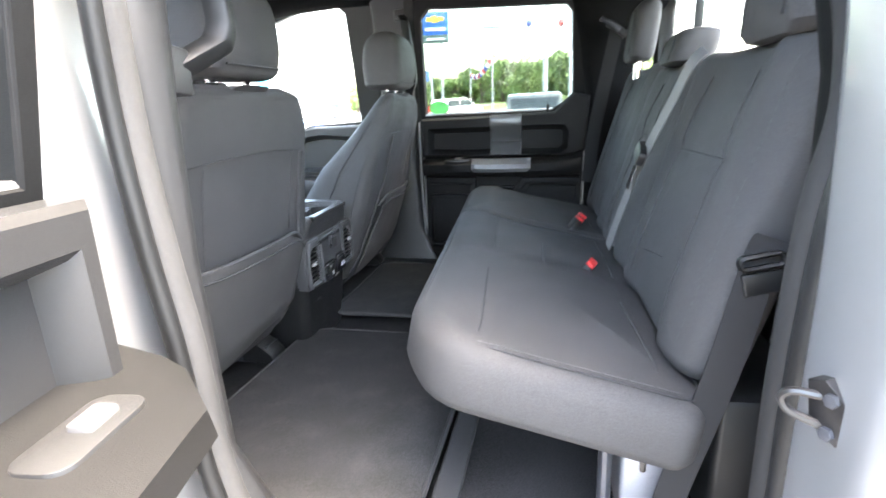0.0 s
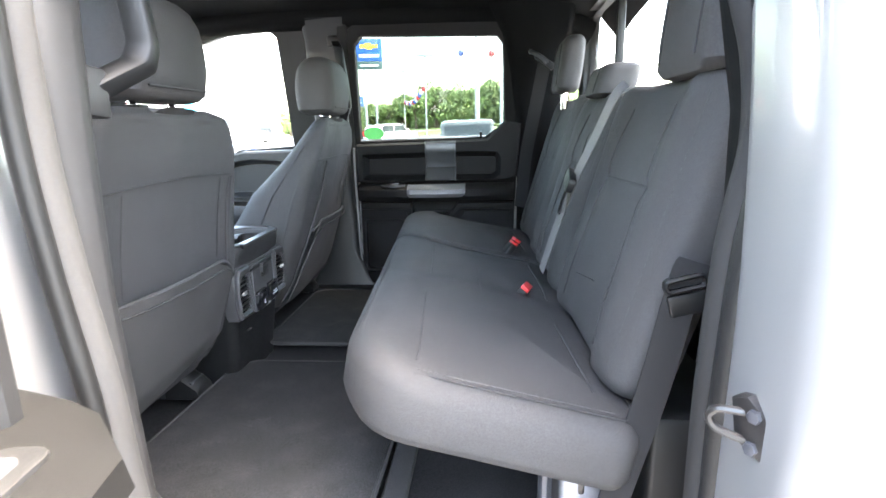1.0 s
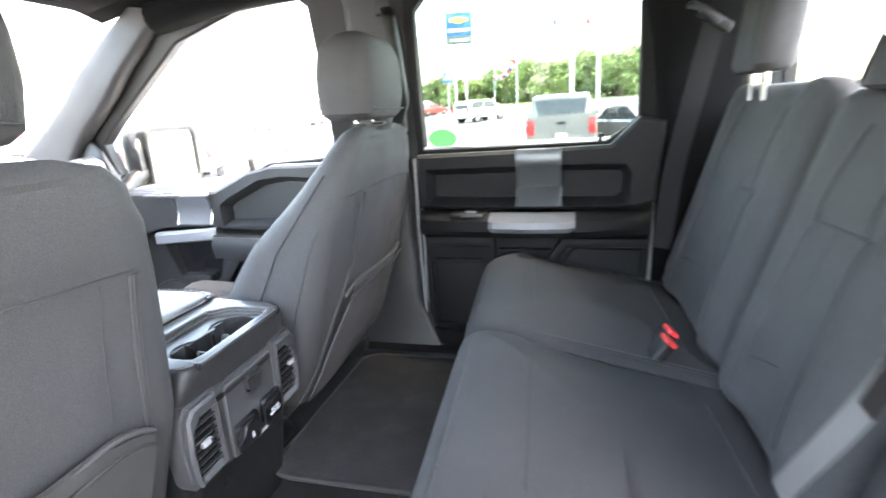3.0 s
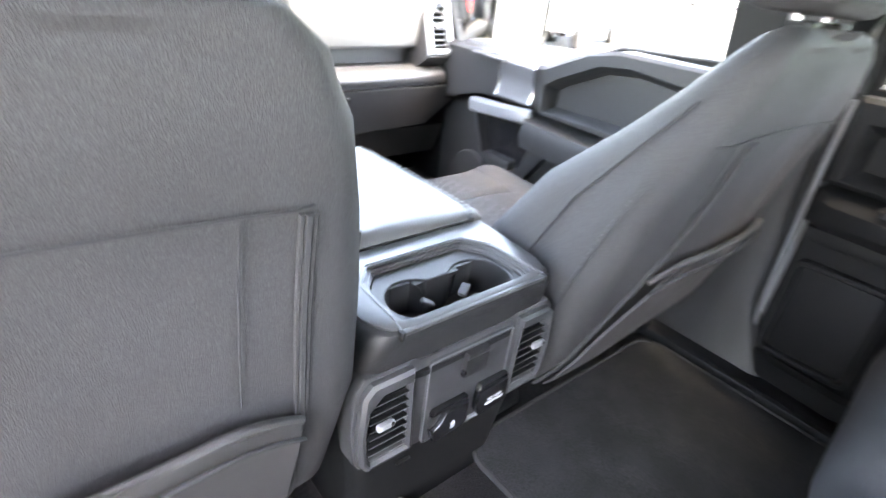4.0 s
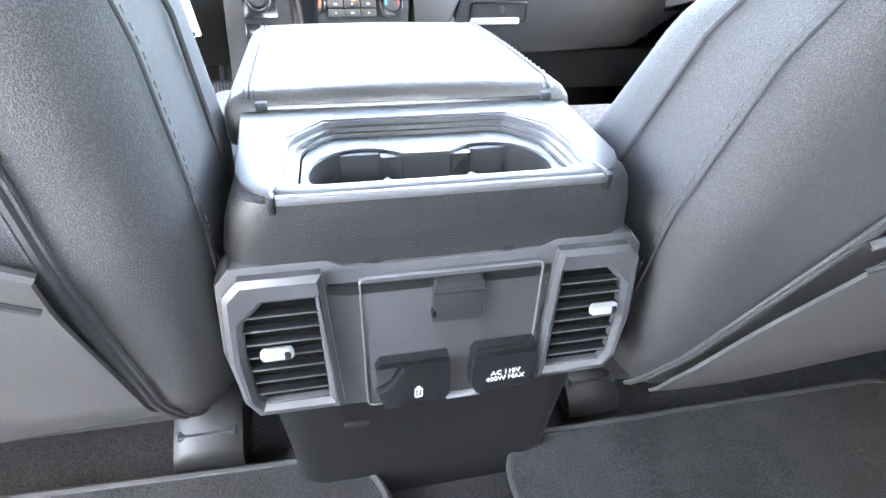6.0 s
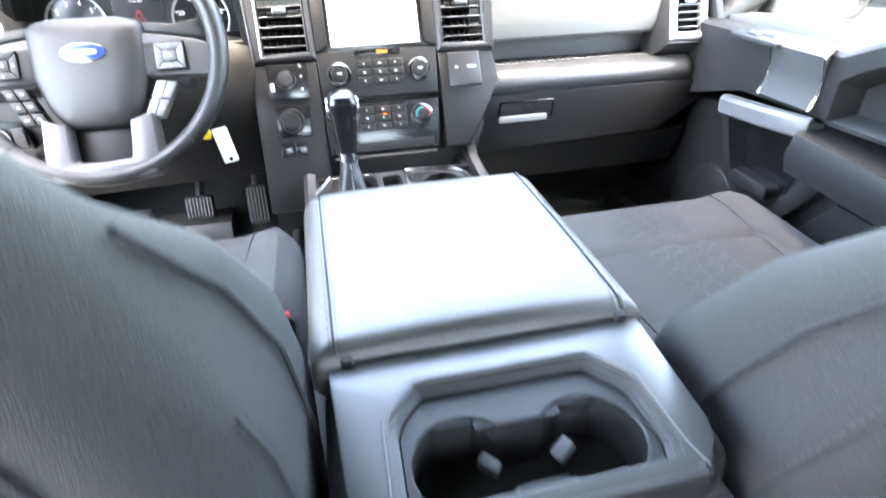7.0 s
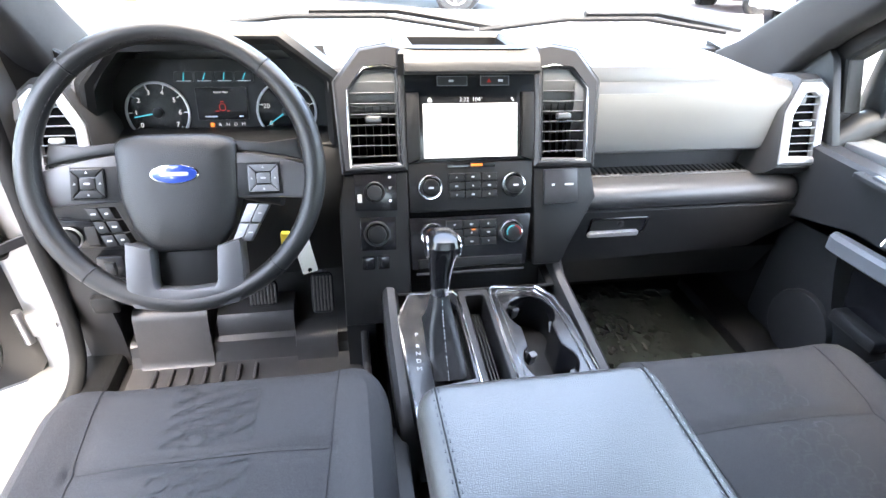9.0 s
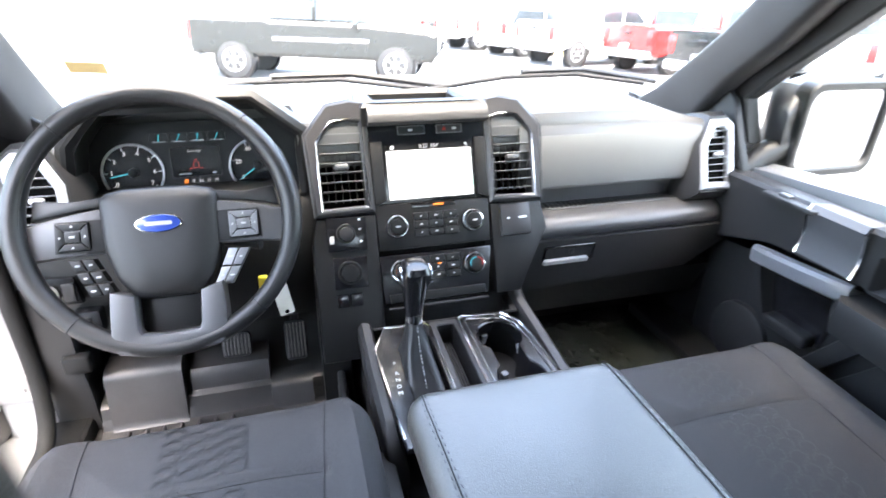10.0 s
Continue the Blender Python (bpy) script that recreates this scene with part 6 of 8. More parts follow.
def vent_slats(m, poly_x, zs, n_v, parent, name="vent_slat"):
    x0, x1 = poly_x
    for k, z in enumerate(zs):
        sl = part(name, one(rbox, x0, x1, sv(z) - 0.0010, sv(z) + 0.0010, -0.020, 0.001, 0.0006, m), PLASTIC, parent)
        part("slat_edge", one(rbox, x0 + 0.001, x1 - 0.001, sv(z) - 0.0003, sv(z) + 0.0012, 0.0008, 0.0018, 0.0003, m), PODM_EDGE, sl)
    for k in range(n_v):
        x = x0 + (x1 - x0) * (k + 1) / (n_v + 1)
        part("vent_fin", one(rbox, x - 0.0006, x + 0.0006, sv(zs[0]) - 0.004, sv(zs[-1]) + 0.004, -0.033, -0.021, 0.0005, m), PLASTIC, parent)


for sg in (-1, 1):
    o = [(sg * 0.120, 0.418), (sg * 0.238, 0.415), (sg * 0.246, 0.562), (sg * 0.200, 0.614), (sg * 0.150, 0.622), (sg * 0.122, 0.618)]
    i = [(sg * 0.136, 0.432), (sg * 0.219, 0.430), (sg * 0.219, 0.548), (sg * 0.190, 0.580), (sg * 0.155, 0.584), (sg * 0.138, 0.580)]
    pod = part("vent_pod", one(surround, S, SP(o), SP(i), -0.06, 0.010, 0.006, -0.03), PODM, dash, "charcoal vent surround with a thin bright edge")
    part("pod_edge", one(tube, [S @ Vector((x, v, 0.0085)) for x, v in SP(o)[1:5]], 0.0012, 6), DARKMETAL, pod)
    bm = bmesh.new()
    tube(bm, [S @ Vector((x, v, 0.008)) for x, v in inset(ccw(SP(i)), -0.004)], 0.0014, 6, True)
    part("chrome_ring", bm, CHROME, pod)
    # black sheet that stands for the unlit depth behind the slats
    part("shade_sheet", one(plate, S, SP(i), -0.040, -0.034), VENT_SHADE, pod)
    vent_slats(S, (sg * 0.1775 - 0.042, sg * 0.1775 + 0.042), [0.443 + 0.0170 * k for k in range(8)], 5, pod)
    part("vent_tab", one(rbox, sg * 0.178 - 0.014, sg * 0.178 + 0.014, sv(0.503) - 0.006, sv(0.503) + 0.006, -0.004, 0.010, 0.004, S), DARKMETAL, pod, "satin vent tab")
    # column below the pod
    o = [(sg * 0.122, 0.150 if sg < 0 else 0.24), (sg * (0.248 if sg < 0 else 0.175), 0.150 if sg < 0 else 0.24), (sg * 0.248, 0.36), (sg * 0.236, 0.414), (sg * 0.120, 0.416)]
    part("column", one(plate, S, SP(o), -0.05, 0.004, 0.006), PLASTIC, dash)
# touchscreen unit
part("screen_bezel", one(plate, S, SP([(-0.121, 0.430), (0.121, 0.430), (0.121, 0.592), (-0.121, 0.592)]), -0.02, 0.002, 0.002), GLOSS, dash, "gloss black screen surround")
for sg in (-1, 1):
    part("screen_cheek", one(plate, S, SP([(sg * 0.096, 0.437), (sg * 0.120, 0.428), (sg * 0.120, 0.545), (sg * 0.096, 0.545)]), 0.0, 0.008, 0.003), PLASTIC, dash)
scr = part("touchscreen", one(plate, S, SP([(-0.090, 0.436), (0.088, 0.436), (0.088, 0.538), (-0.090, 0.538)]), 0.0, 0.004, 0.001), GLOSS, dash)
part("map_view", one(plate, S, SP([(-0.089, 0.437), (0.087, 0.437), (0.087, 0.5265), (-0.089, 0.5265)]), 0.0035, 0.0046), SCREEN, scr, "bright white map display")
letters("3:22  104\u00b0", 0.0105, S @ pose(0.0, sv(0.5325), 0.0045), GLOW_W, scr)
part("home_mark", one(plate, S @ pose(-0.076, sv(0.5325), 0), [(-0.004, -0.004), (0.004, -0.004), (0.004, 0.001), (0, 0.005), (-0.004, 0.001)], 0.004, 0.0046), GLOW_W, scr)
part("phone_mark", one(plate, S @ pose(0.078, sv(0.5325), 0, 0, 0, 30), rrect(0.003, 0.008, 0.001, 2), 0.004, 0.0046), GLOW_W, scr)
MAPV, MAPG, MAPC = (lit(n_, c_, 0.035) for n_, c_ in (("map_violet", (0.7, 0.62, 0.9)), ("map_green", (0.45, 0.85, 0.75)), ("map_road", (0.6, 0.61, 0.66))))
part("map_bar", one(plate, S @ pose(0.005, sv(0.443), 0), rrect(0.045, 0.006, 0.002, 2), 0.004, 0.005), MAPV, scr)
part("map_park", one(plate, S @ pose(0.075, sv(0.466), 0), [(-0.008, -0.012), (0.011, -0.014), (0.011, 0.014), (0.0, 0.008)], 0.004, 0.005), MAPG, scr)
part("map_road", one(plate, S @ pose(0.068, sv(0.486), 0, 0, 0, 28), rrect(0.036, 0.0015, 0.0005, 2), 0.004, 0.005), MAPC, scr)
part("map_arrow", one(plate, S @ pose(0.0, sv(0.474), 0), [(-0.003, -0.003), (0.003, -0.003), (0, 0.004)], 0.004, 0.005), MAPC, scr)
# switch bar on top
for x0, x1, mk in ((-0.062, -0.006, MARK), (0.018, 0.072, MARK)):
    sw = part("top_switch", one(surround, S, SP([(x0, 0.555), (x1, 0.555), (x1, 0.571), (x0, 0.571)]), SP([(x0 + 0.0012, 0.5562), (x1 - 0.0012, 0.5562), (x1 - 0.0012, 0.5698), (x0 + 0.0012, 0.5698)]), 0.001, 0.0035), GREY, dash)
    part("switch_face", one(plate, S, SP([(x0 + 0.001, 0.556), (x1 - 0.001, 0.556), (x1 - 0.001, 0.570), (x0 + 0.001, 0.570)]), 0.0, 0.003), PLASTIC, sw)
part("hazard_mark", one(plate, S @ pose(0.034, sv(0.563), 0), [(-0.004, -0.003), (0.004, -0.003), (0, 0.004)], 0.002, 0.0036), GLOW_RED, sw)
for x in (-0.036, 0.056):
    part("switch_mark", one(plate, S @ pose(x, sv(0.563), 0), rrect(0.009, 0.004, 0.001, 2), 0.002, 0.0036), MARK, sw)
# dash top tray
bm = bmesh.new()
tr_m = fr((-0.005, 0.905, 0.606), (1, 0, 0), (0, 1, 0.0))
surround(bm, tr_m, [(-0.128, -0.036), (0.120, -0.036), (0.128, 0.115), (-0.128, 0.115)], [(-0.092, -0.024), (0.088, -0.024), (0.080, 0.097), (-0.098, 0.097)], -0.03, 0.014, 0.008, 0.01)
part("top_tray", bm, PLASTIC, dash)
part("tray_floor", one(plate, tr_m, [(-0.1, -0.024), (0.095, -0.024), (0.085, 0.10), (-0.1, 0.10)], -0.03, -0.012), GREY, dash, "grey rubber tray mat")
bm = bmesh.new()
loft(bm, [[(x, y, z) for y, z in ((0.90, 0.565), (0.852, 0.583), (0.849, 0.588), (0.853, 0.597), (0.862, 0.608), (0.876, 0.616), (0.90, 0.620))] for x in (-0.122, 0.122)])
part("stack_brow", bm, PLASTIC2, dash, "smooth grey brow above the screen")
# radio
part("radio_panel", one(plate, S, SP([(-0.118, 0.345), (0.116, 0.345), (0.119, 0.428), (-0.121, 0.430)]), -0.02, 0.003, 0.003), PLASTIC, dash)
part("disc_slot", one(plate, S, SP([(-0.047, 0.4195), (0.045, 0.4195), (0.045, 0.428), (-0.047, 0.428)]), 0.001, 0.0045, 0.001), GLOSS, dash)
part("slot_light", one(plate, S, SP([(-0.002, 0.4215), (0.020, 0.4215), (0.020, 0.426), (-0.002, 0.426)]), 0.003, 0.0049), GLOW_R, dash)


def dial(x, z, r, label, ring=CHROME, face=PLASTIC, tall=0.02, m=None):
    f = (m or S) @ pose(x, sv(z), 0)
    k = part("dial", one(disc, f, r, 0.0, tall * 0.35, 0.002, 32), GLOSS, dash, label)
    bm = bmesh.new()
    tube(bm, [f @ Vector((r * 0.86 * math.cos(a_), r * 0.86 * math.sin(a_), tall * 0.4)) for a_ in np.linspace(0, 2 * math.pi, 32, endpoint=False)], r * 0.09, 6, True)
    part("dial_ring", bm, ring, k)
    part("dial_knob", one(disc, f, r * 0.68, 0.0, tall, 0.003, 28), face, k)
    return k, f


for x in (-0.080, 0.080):
    k, f = dial(x, 0.388, 0.024, "black radio dial with chrome ring")
    part("dial_mark", one(plate, f, rrect(0.010, 0.003, 0.0008, 2), 0.019, 0.0206), MARK, k)


def keypad(x0, x1, z0, z1, cols, rows_, mark=True, mat_=PLASTIC):
    for c in range(cols):
        for r_ in range(rows_):
            a0 = x0 + (x1 - x0) * c / cols + 0.0008
            a1 = x0 + (x1 - x0) * (c + 1) / cols - 0.0008
            b0 = z0 + (z1 - z0) * r_ / rows_ + 0.0008
            b1 = z0 + (z1 - z0) * (r_ + 1) / rows_ - 0.0008
            kk = part("button", one(plate, S, SP([(a0, b0), (a1, b0), (a1, b1), (a0, b1)]), 0.001, 0.0075, 0.0018), mat_, dash)
            if mark:
                part("button_mark", one(plate, S @ pose((a0 + a1) / 2, sv((b0 + b1) / 2), 0), rrect(0.006 if (c + r_) % 2 else 0.003, 0.003, 0.0008, 2), 0.006, 0.0079), BMARK, kk)


keypad(-0.046, 0.048, 0.366, 0.411, 3, 3)
# climate panel
part("climate_panel", one(plate, S, SP([(-0.118, 0.243), (0.105, 0.243), (0.116, 0.335), (-0.121, 0.335)]), -0.02, 0.001, 0.003), GLOSS, dash)
k, f = dial(-0.078, 0.305, 0.024, "black heat dial with orange markings")
for a_ in range(-120, 121, 24):
    part("dial_mark", one(plate, f @ pose(0.0125 * math.sin(radians(a_)), 0.0125 * math.cos(radians(a_)), 0, 0, 0, -a_), rrect(0.0022, 0.004, 0.0006, 2), 0.019, 0.0206), GLOW_R, k)
k, f = dial(0.076, 0.305, 0.024, "black temperature dial, blue to red")
for a_ in range(-100, 101, 20):
    part("dial_mark", one(plate, f @ pose(0.013 * math.sin(radians(a_)), 0.013 * math.cos(radians(a_)), 0, 0, 0, -a_), rrect(0.0035, 0.002, 0.0006, 2), 0.019, 0.0206), GLOW_RED if a_ > 0 else GLOW_B, k)
keypad(-0.052, 0.046, 0.283, 0.329, 3, 3)
part("button_light", one(plate, S, SP([(-0.003, 0.3105), (0.004, 0.3105), (0.004, 0.3135), (-0.003, 0.3135)]), 0.007, 0.0082), GLOW_R, dash)
part("lower_slot", one(plate, S, SP([(-0.105, 0.246), (0.095, 0.246), (0.097, 0.262), (-0.107, 0.262)]), 0.0, 0.006, 0.002), PLASTIC, dash)
part("lower_lip", one(tube, [(-0.11, 0.735, 0.238), (0.10, 0.735, 0.238)], 0.003, 6), PODM, dash)
# drive mode switch, trailer knob, sockets
part("switch_panel", one(plate, S, SP([(-0.219, 0.353), (-0.142, 0.351), (-0.141, 0.412), (-0.219, 0.414)]), 0.0, 0.008, 0.003), GLOSS, dash)
dial(-0.183, 0.384, 0.020, "black drive mode dial", PLASTIC2, PLASTIC2, 0.026)
for dz in (0.022, 0.004, -0.018):
    part("switch_mark", one(plate, S, SP([(-0.157, 0.384 + dz), (-0.152, 0.384 + dz), (-0.152, 0.388 + dz), (-0.157, 0.388 + dz)]), 0.007, 0.0086), MARK, dash)
part("switch_mark", one(plate, S, SP([(-0.214, 0.367), (-0.206, 0.367), (-0.206, 0.381), (-0.214, 0.381)]), 0.007, 0.0086), MARK, dash)
part("switch_panel", one(plate, S, SP([(-0.213, 0.283), (-0.147, 0.283), (-0.146, 0.340), (-0.213, 0.342)]), 0.0, 0.007, 0.003), GLOSS, dash)
dial(-0.182, 0.313, 0.025, "black trailer backup knob", PLASTIC2, PLASTIC, 0.026)
for x in (-0.200, -0.172):
    part("socket", one(plate, S, rrect(0.024, 0.026, 0.003, 2, 1, x, sv(0.262)), 0.0, 0.007, 0.002), GLOSS, dash)
part("storage_flap", one(plate, S, SP([(0.139, 0.350), (0.208, 0.352), (0.205, 0.414), (0.139, 0.412)]), 0.002, 0.013, 0.004), PODM, dash, "charcoal socket flap")
for x, w_ in ((0.156, 0.006), (0.188, 0.018)):
    part("flap_mark", one(plate, S, rrect(w_, 0.004, 0.001, 2, 1, x, sv(0.385)), 0.012, 0.0136), MARK, dash)

# end vents
for sg in (-1, 1):
    E_ = fr((sg * 0.690, 0.838, 0.475), (1, 0, 0), LEAN)
    o = [(-sg * 0.050, -0.075), (sg * 0.040, -0.078), (sg * 0.048, 0.072), (sg * 0.030, 0.088), (-sg * 0.012, 0.086), (-sg * 0.043, 0.030)]
    i = [(-sg * 0.032, -0.058), (sg * 0.024, -0.060), (sg * 0.030, 0.058), (sg * 0.018, 0.068), (-sg * 0.004, 0.067), (-sg * 0.028, 0.022)]
    v_ = part("end_vent", one(surround, E_, o, i, 0.0, 0.016, 0.005, 0.0), SATIN, dash, "satin silver end vent surround")
    # shade behind the end vent's slats, put in as a dark sheet
    part("shade_sheet", one(plate, E_, i, -0.006, -0.003), VENT_SHADE, v_)
    for k in range(8):
        part("vent_slat", one(rbox, -0.030, 0.028, -0.050 + 0.0155 * k, -0.0478 + 0.0155 * k, -0.003, 0.010, 0.0008, E_), GREY, v_)
    part("vent_tab", one(rbox, -0.012, 0.012, 0.0, 0.010, 0.008, 0.018, 0.004, E_), SATIN, v_)
    bm = bmesh.new()
    loft(bm, [[E_ @ Vector((x * k_, y * k_, d_)) for x, y in ccw(o)] for k_, d_ in ((1.35, -0.12), (1.32, -0.06), (1.20, -0.01), (1.07, 0.007), (1.0, 0.006), (0.90, -0.006))])
    part("vent_housing", bm, PLASTIC2, dash)

# instrument cluster
hood_o = [(-0.675, 0.44), (-0.660, 0.565), (-0.585, 0.648), (-0.325, 0.650), (-0.232, 0.575), (-0.236, 0.44)]
hood_i = [(-0.650, 0.452), (-0.632, 0.558), (-0.572, 0.622), (-0.338, 0.625), (-0.260, 0.565), (-0.260, 0.452)]
HM = fr((0, 0.87, 0), (1, 0, 0), (0, 0.0, 1))
hd = part("cluster_hood", one(surround, HM, hood_o, hood_i, -0.06, 0.0, 0.010, 0.10), PLASTIC, dash, "black instrument hood")
bm = bmesh.new()
rings = [[(x, y, z + dz) for x, z in [(-0.668, 0.53), (-0.59, 0.642), (-0.325, 0.645), (-0.222, 0.55)]] for y, dz in ((0.88, 0.0), (0.96, -0.006), (1.06, -0.05))]
loft(bm, [r + [(p[0], p[1], p[2] - 0.03) for p in r[::-1]] for r in rings])
part("hood_top", bm, PLASTIC, hd)
CM = fr((-0.445, 0.955, 0.50), (1, 0, 0), (0, 0.25, 1))
part("cluster_face", one(plate, CM, rrect(0.43, 0.17, 0.02, 3, 1, -0.03, -0.005), -0.02, 0.0), PLASTIC, hd)
for cx_, seq in ((-0.122, "01234567"), (0.108, ("0", "20", "40", "60", "80", "100"))):
    f = CM @ pose(cx_, -0.014, 0)
    part("gauge_face", one(disc, f, 0.054, 0.0, 0.0006, 0, 36), GLOSS, hd)
    bm = bmesh.new()
    tube(bm, [f @ Vector((0.054 * math.cos(a_), 0.054 * math.sin(a_), 0.002)) for a_ in np.linspace(0, 2 * math.pi, 36, endpoint=False)], 0.0025, 6, True)
    gg = part("gauge", bm, SATIN, hd, "round gauge with silver ring")
    for k, ch in enumerate(seq):
        a_ = radians(215 - 250 * k / (len(seq) - 1))
        letters(ch, 0.0125, f @ pose(0.038 * math.cos(a_), 0.038 * math.sin(a_), 0.001), GLOW_W, gg)
        part("tick", one(plate, f @ pose(0.048 * math.cos(a_), 0.048 * math.sin(a_), 0, 0, 0, math.degrees(a_)), rrect(0.007, 0.0016, 0.0004, 2), 0.0, 0.0014), MARK, gg)
    na = 190 if cx_ < 0 else 215
    part("needle", one(plate, f @ pose(0, 0, 0, 0, 0, na), [(0.0, -0.0016), (0.042, -0.0008), (0.042, 0.0008), (0.0, 0.0016)], 0.003, 0.005), GLOW_B, gg, "cyan needle")
    part("needle_hub", one(disc, f, 0.009, 0.001, 0.007, 0.001, 20), PLASTIC, gg)
part("cluster_screen", one(plate, CM, rrect(0.090, 0.058, 0.003, 2, 1, -0.008, 0.001), 0.0, 0.002), GLOSS, hd)
part("screen_rim", one(surround, CM, rrect(0.092, 0.060, 0.003, 2, 1, -0.008, 0.001), rrect(0.0895, 0.0575, 0.003, 2, 1, -0.008, 0.001), 0.0, 0.003), PLASTIC2, hd)
part("red_icon", one(surround, CM, rrect(0.011, 0.013, 0.004, 3, 1, -0.008, -0.005), rrect(0.009, 0.011, 0.003, 3, 1, -0.008, -0.005), 0.001, 0.0026), GLOW_RED, hd)
for dx_, dz_, w_ in ((-0.010, -0.012, 0.006), (0.010, -0.012, 0.006), (0.0, 0.005, 0.006)):
    part("red_icon", one(plate, CM, rrect(w_, 0.0014, 0.0005, 2, 1, -0.008 + dx_, dz_), 0.001, 0.0026), GLOW_RED, hd)
for dx_, dz_, w_ in ((-0.030, -0.022, 0.022), (0.024, -0.022, 0.008)):
    part("screen_writing", one(plate, CM, rrect(w_, 0.0028, 0.0008, 2, 1, dx_, dz_), 0.001, 0.0024), MARK, hd)
letters("Door Ajar", 0.006, CM @ pose(-0.008, 0.022, 0.0024), GLOW_W, hd)
part("gear_mark", one(plate, CM, rrect(0.007, 0.008, 0.001, 2, 1, -0.030, -0.037), 0.001, 0.0026), GLOW_R, hd)
for k, ch in enumerate("RNDM"):
    letters(ch, 0.009, CM @ pose(-0.016 + 0.014 * k, -0.037, 0.002), GLOW_W, hd)
for k in range(4):
    f = CM @ pose(-0.069 + 0.035 * k, 0.049, 0)
    part("small_gauge", one(surround, f, rrect(0.034, 0.020, 0.004, 2), rrect(0.0318, 0.0178, 0.003, 2), 0.0, 0.0025), PLASTIC2, hd)
    part("small_needle", one(plate, f @ pose(0.0, 0.0, 0, 0, 0, 80 - 15 * (k % 2)), rrect(0.015, 0.0018, 0.0005, 2), 0.001, 0.003), GLOW_B, hd)
    part("small_scale", one(plate, f @ pose(0.0, -0.007, 0), rrect(0.024, 0.0012, 0.0004, 2), 0.001, 0.003), MARK, hd)

# lower driver side: knee panel, light switch, releases
bm = bmesh.new()
rings = []
for x, lo, dy in ((-0.765, 0.16, 0.03), (-0.70, 0.16, 0.0), (-0.45, 0.17, -0.01), (-0.30, 0.17, 0.0), (-0.235, 0.16, 0.02)):
    rings.append([(x, y + dy, z) for y, z in ((0.95, 0.46), (0.865, 0.452), (0.835, 0.42), (0.815, 0.34), (0.83, 0.24), (0.87, lo), (0.95, lo - 0.02))])
loft(bm, rings)
part("knee_panel", bm, PLASTIC, dash)
K = fr((-0.66, 0.812, 0.345), (1, 0, 0), (0, 0.1, 1))
part("light_panel", one(plate, K, [(-0.080, -0.052), (0.0, -0.052), (-0.006, 0.0), (-0.074, 0.004)], -0.01, 0.006, 0.003), GLOSS, dash)
k = part("light_knob", one(disc, K @ pose(-0.052, -0.028, 0), 0.019, 0.0, 0.022, 0.004, 28), PLASTIC, dash)
bm = bmesh.new()
tube(bm, [K @ Vector((-0.052 + 0.0195 * math.cos(a_), -0.028 + 0.0195 * math.sin(a_), 0.012)) for a_ in np.linspace(0, 2 * math.pi, 30, endpoint=False)], 0.0025, 6, True)
part("knob_ring", bm, SATIN, k)
part("dimmer", one(rbox, -0.026, -0.006, -0.044, -0.010, 0.004, 0.011, 0.002, K), PLASTIC2, dash)
part("pedal_switch", one(plate, K @ pose(0.0, -0.092, 0), rrect(0.046, 0.046, 0.004, 3), -0.02, 0.010, 0.003), GLOSS, dash)
part("pedal_rocker", one(rbox, -0.010, 0.008, -0.106, -0.080, 0.008, 0.015, 0.003, K), PLASTIC2, dash)
bm = bmesh.new()
loft(bm, [[(-0.795 + a_, y + b_, z) for a_, b_ in ((0, 0), (0.075, 0.0), (0.075, 0.10), (0, 0.10))] for z, y in ((-0.05, 0.86), (0.05, 0.86), (0.15, 0.85), (0.30, 0.86))])
part("kick_panel", bm, PLASTIC2, dash)
rl = part("bonnet_release", one(rbox, -0.745, -0.695, 0.835, 0.86, 0.115, 0.155, 0.006), PLASTIC, dash)
# centre column to the tunnel on the driver side
bm = bmesh.new()
loft(bm, [[(x, y, z) for x, y in ((-0.25, y0), (-0.19, y0 - 0.01), (-0.19, 1.05), (-0.25, 1.05))] for z, y0 in ((-0.05, 0.80), (0.10, 0.78), (0.20, 0.775), (0.30, 0.80))])
part("tunnel_cover", bm, PLASTIC, dash)

# ---- steering wheel ----
HUBSKIN = material("hub_vinyl", (0.0085, 0.0085, 0.009), 0.45, grain=(700, 0.2, 0.0005), stain=0.1, weave=True)
LGREY = material("light_grey_plastic", (0.3, 0.3, 0.31), 0.4, grain=(900, 0.05, 0.0001), stain=0.05)
tl = radians(26)
WM = fr((-0.4815, 0.712, 0.478), (1, 0, 0), (0, math.sin(tl), math.cos(tl)))
wh = thing("steering_wheel", "black leather steering wheel with grey spokes and buttons", "steering wheel", (-0.4785, 0.712, 0.482))
RR = 0.2035
bm = bmesh.new()
rings = []
for k in range(64):
    a_ = 2 * math.pi * k / 64
    fat = 1.0 + 0.10 * max(0, math.cos(2 * a_ - 0.5)) ** 2
    rings.append([WM @ Vector(((RR + 0.0155 * fat * math.cos(b_)) * math.cos(a_), (RR + 0.0155 * fat * math.cos(b_)) * math.sin(a_), 0.0185 * fat * math.sin(b_))) for b_ in np.linspace(0, 2 * math.pi, 14, endpoint=False)])
loft(bm, rings, loop=True)
rim = part("rim", bm, LEATHER, wh, "black leather rim")
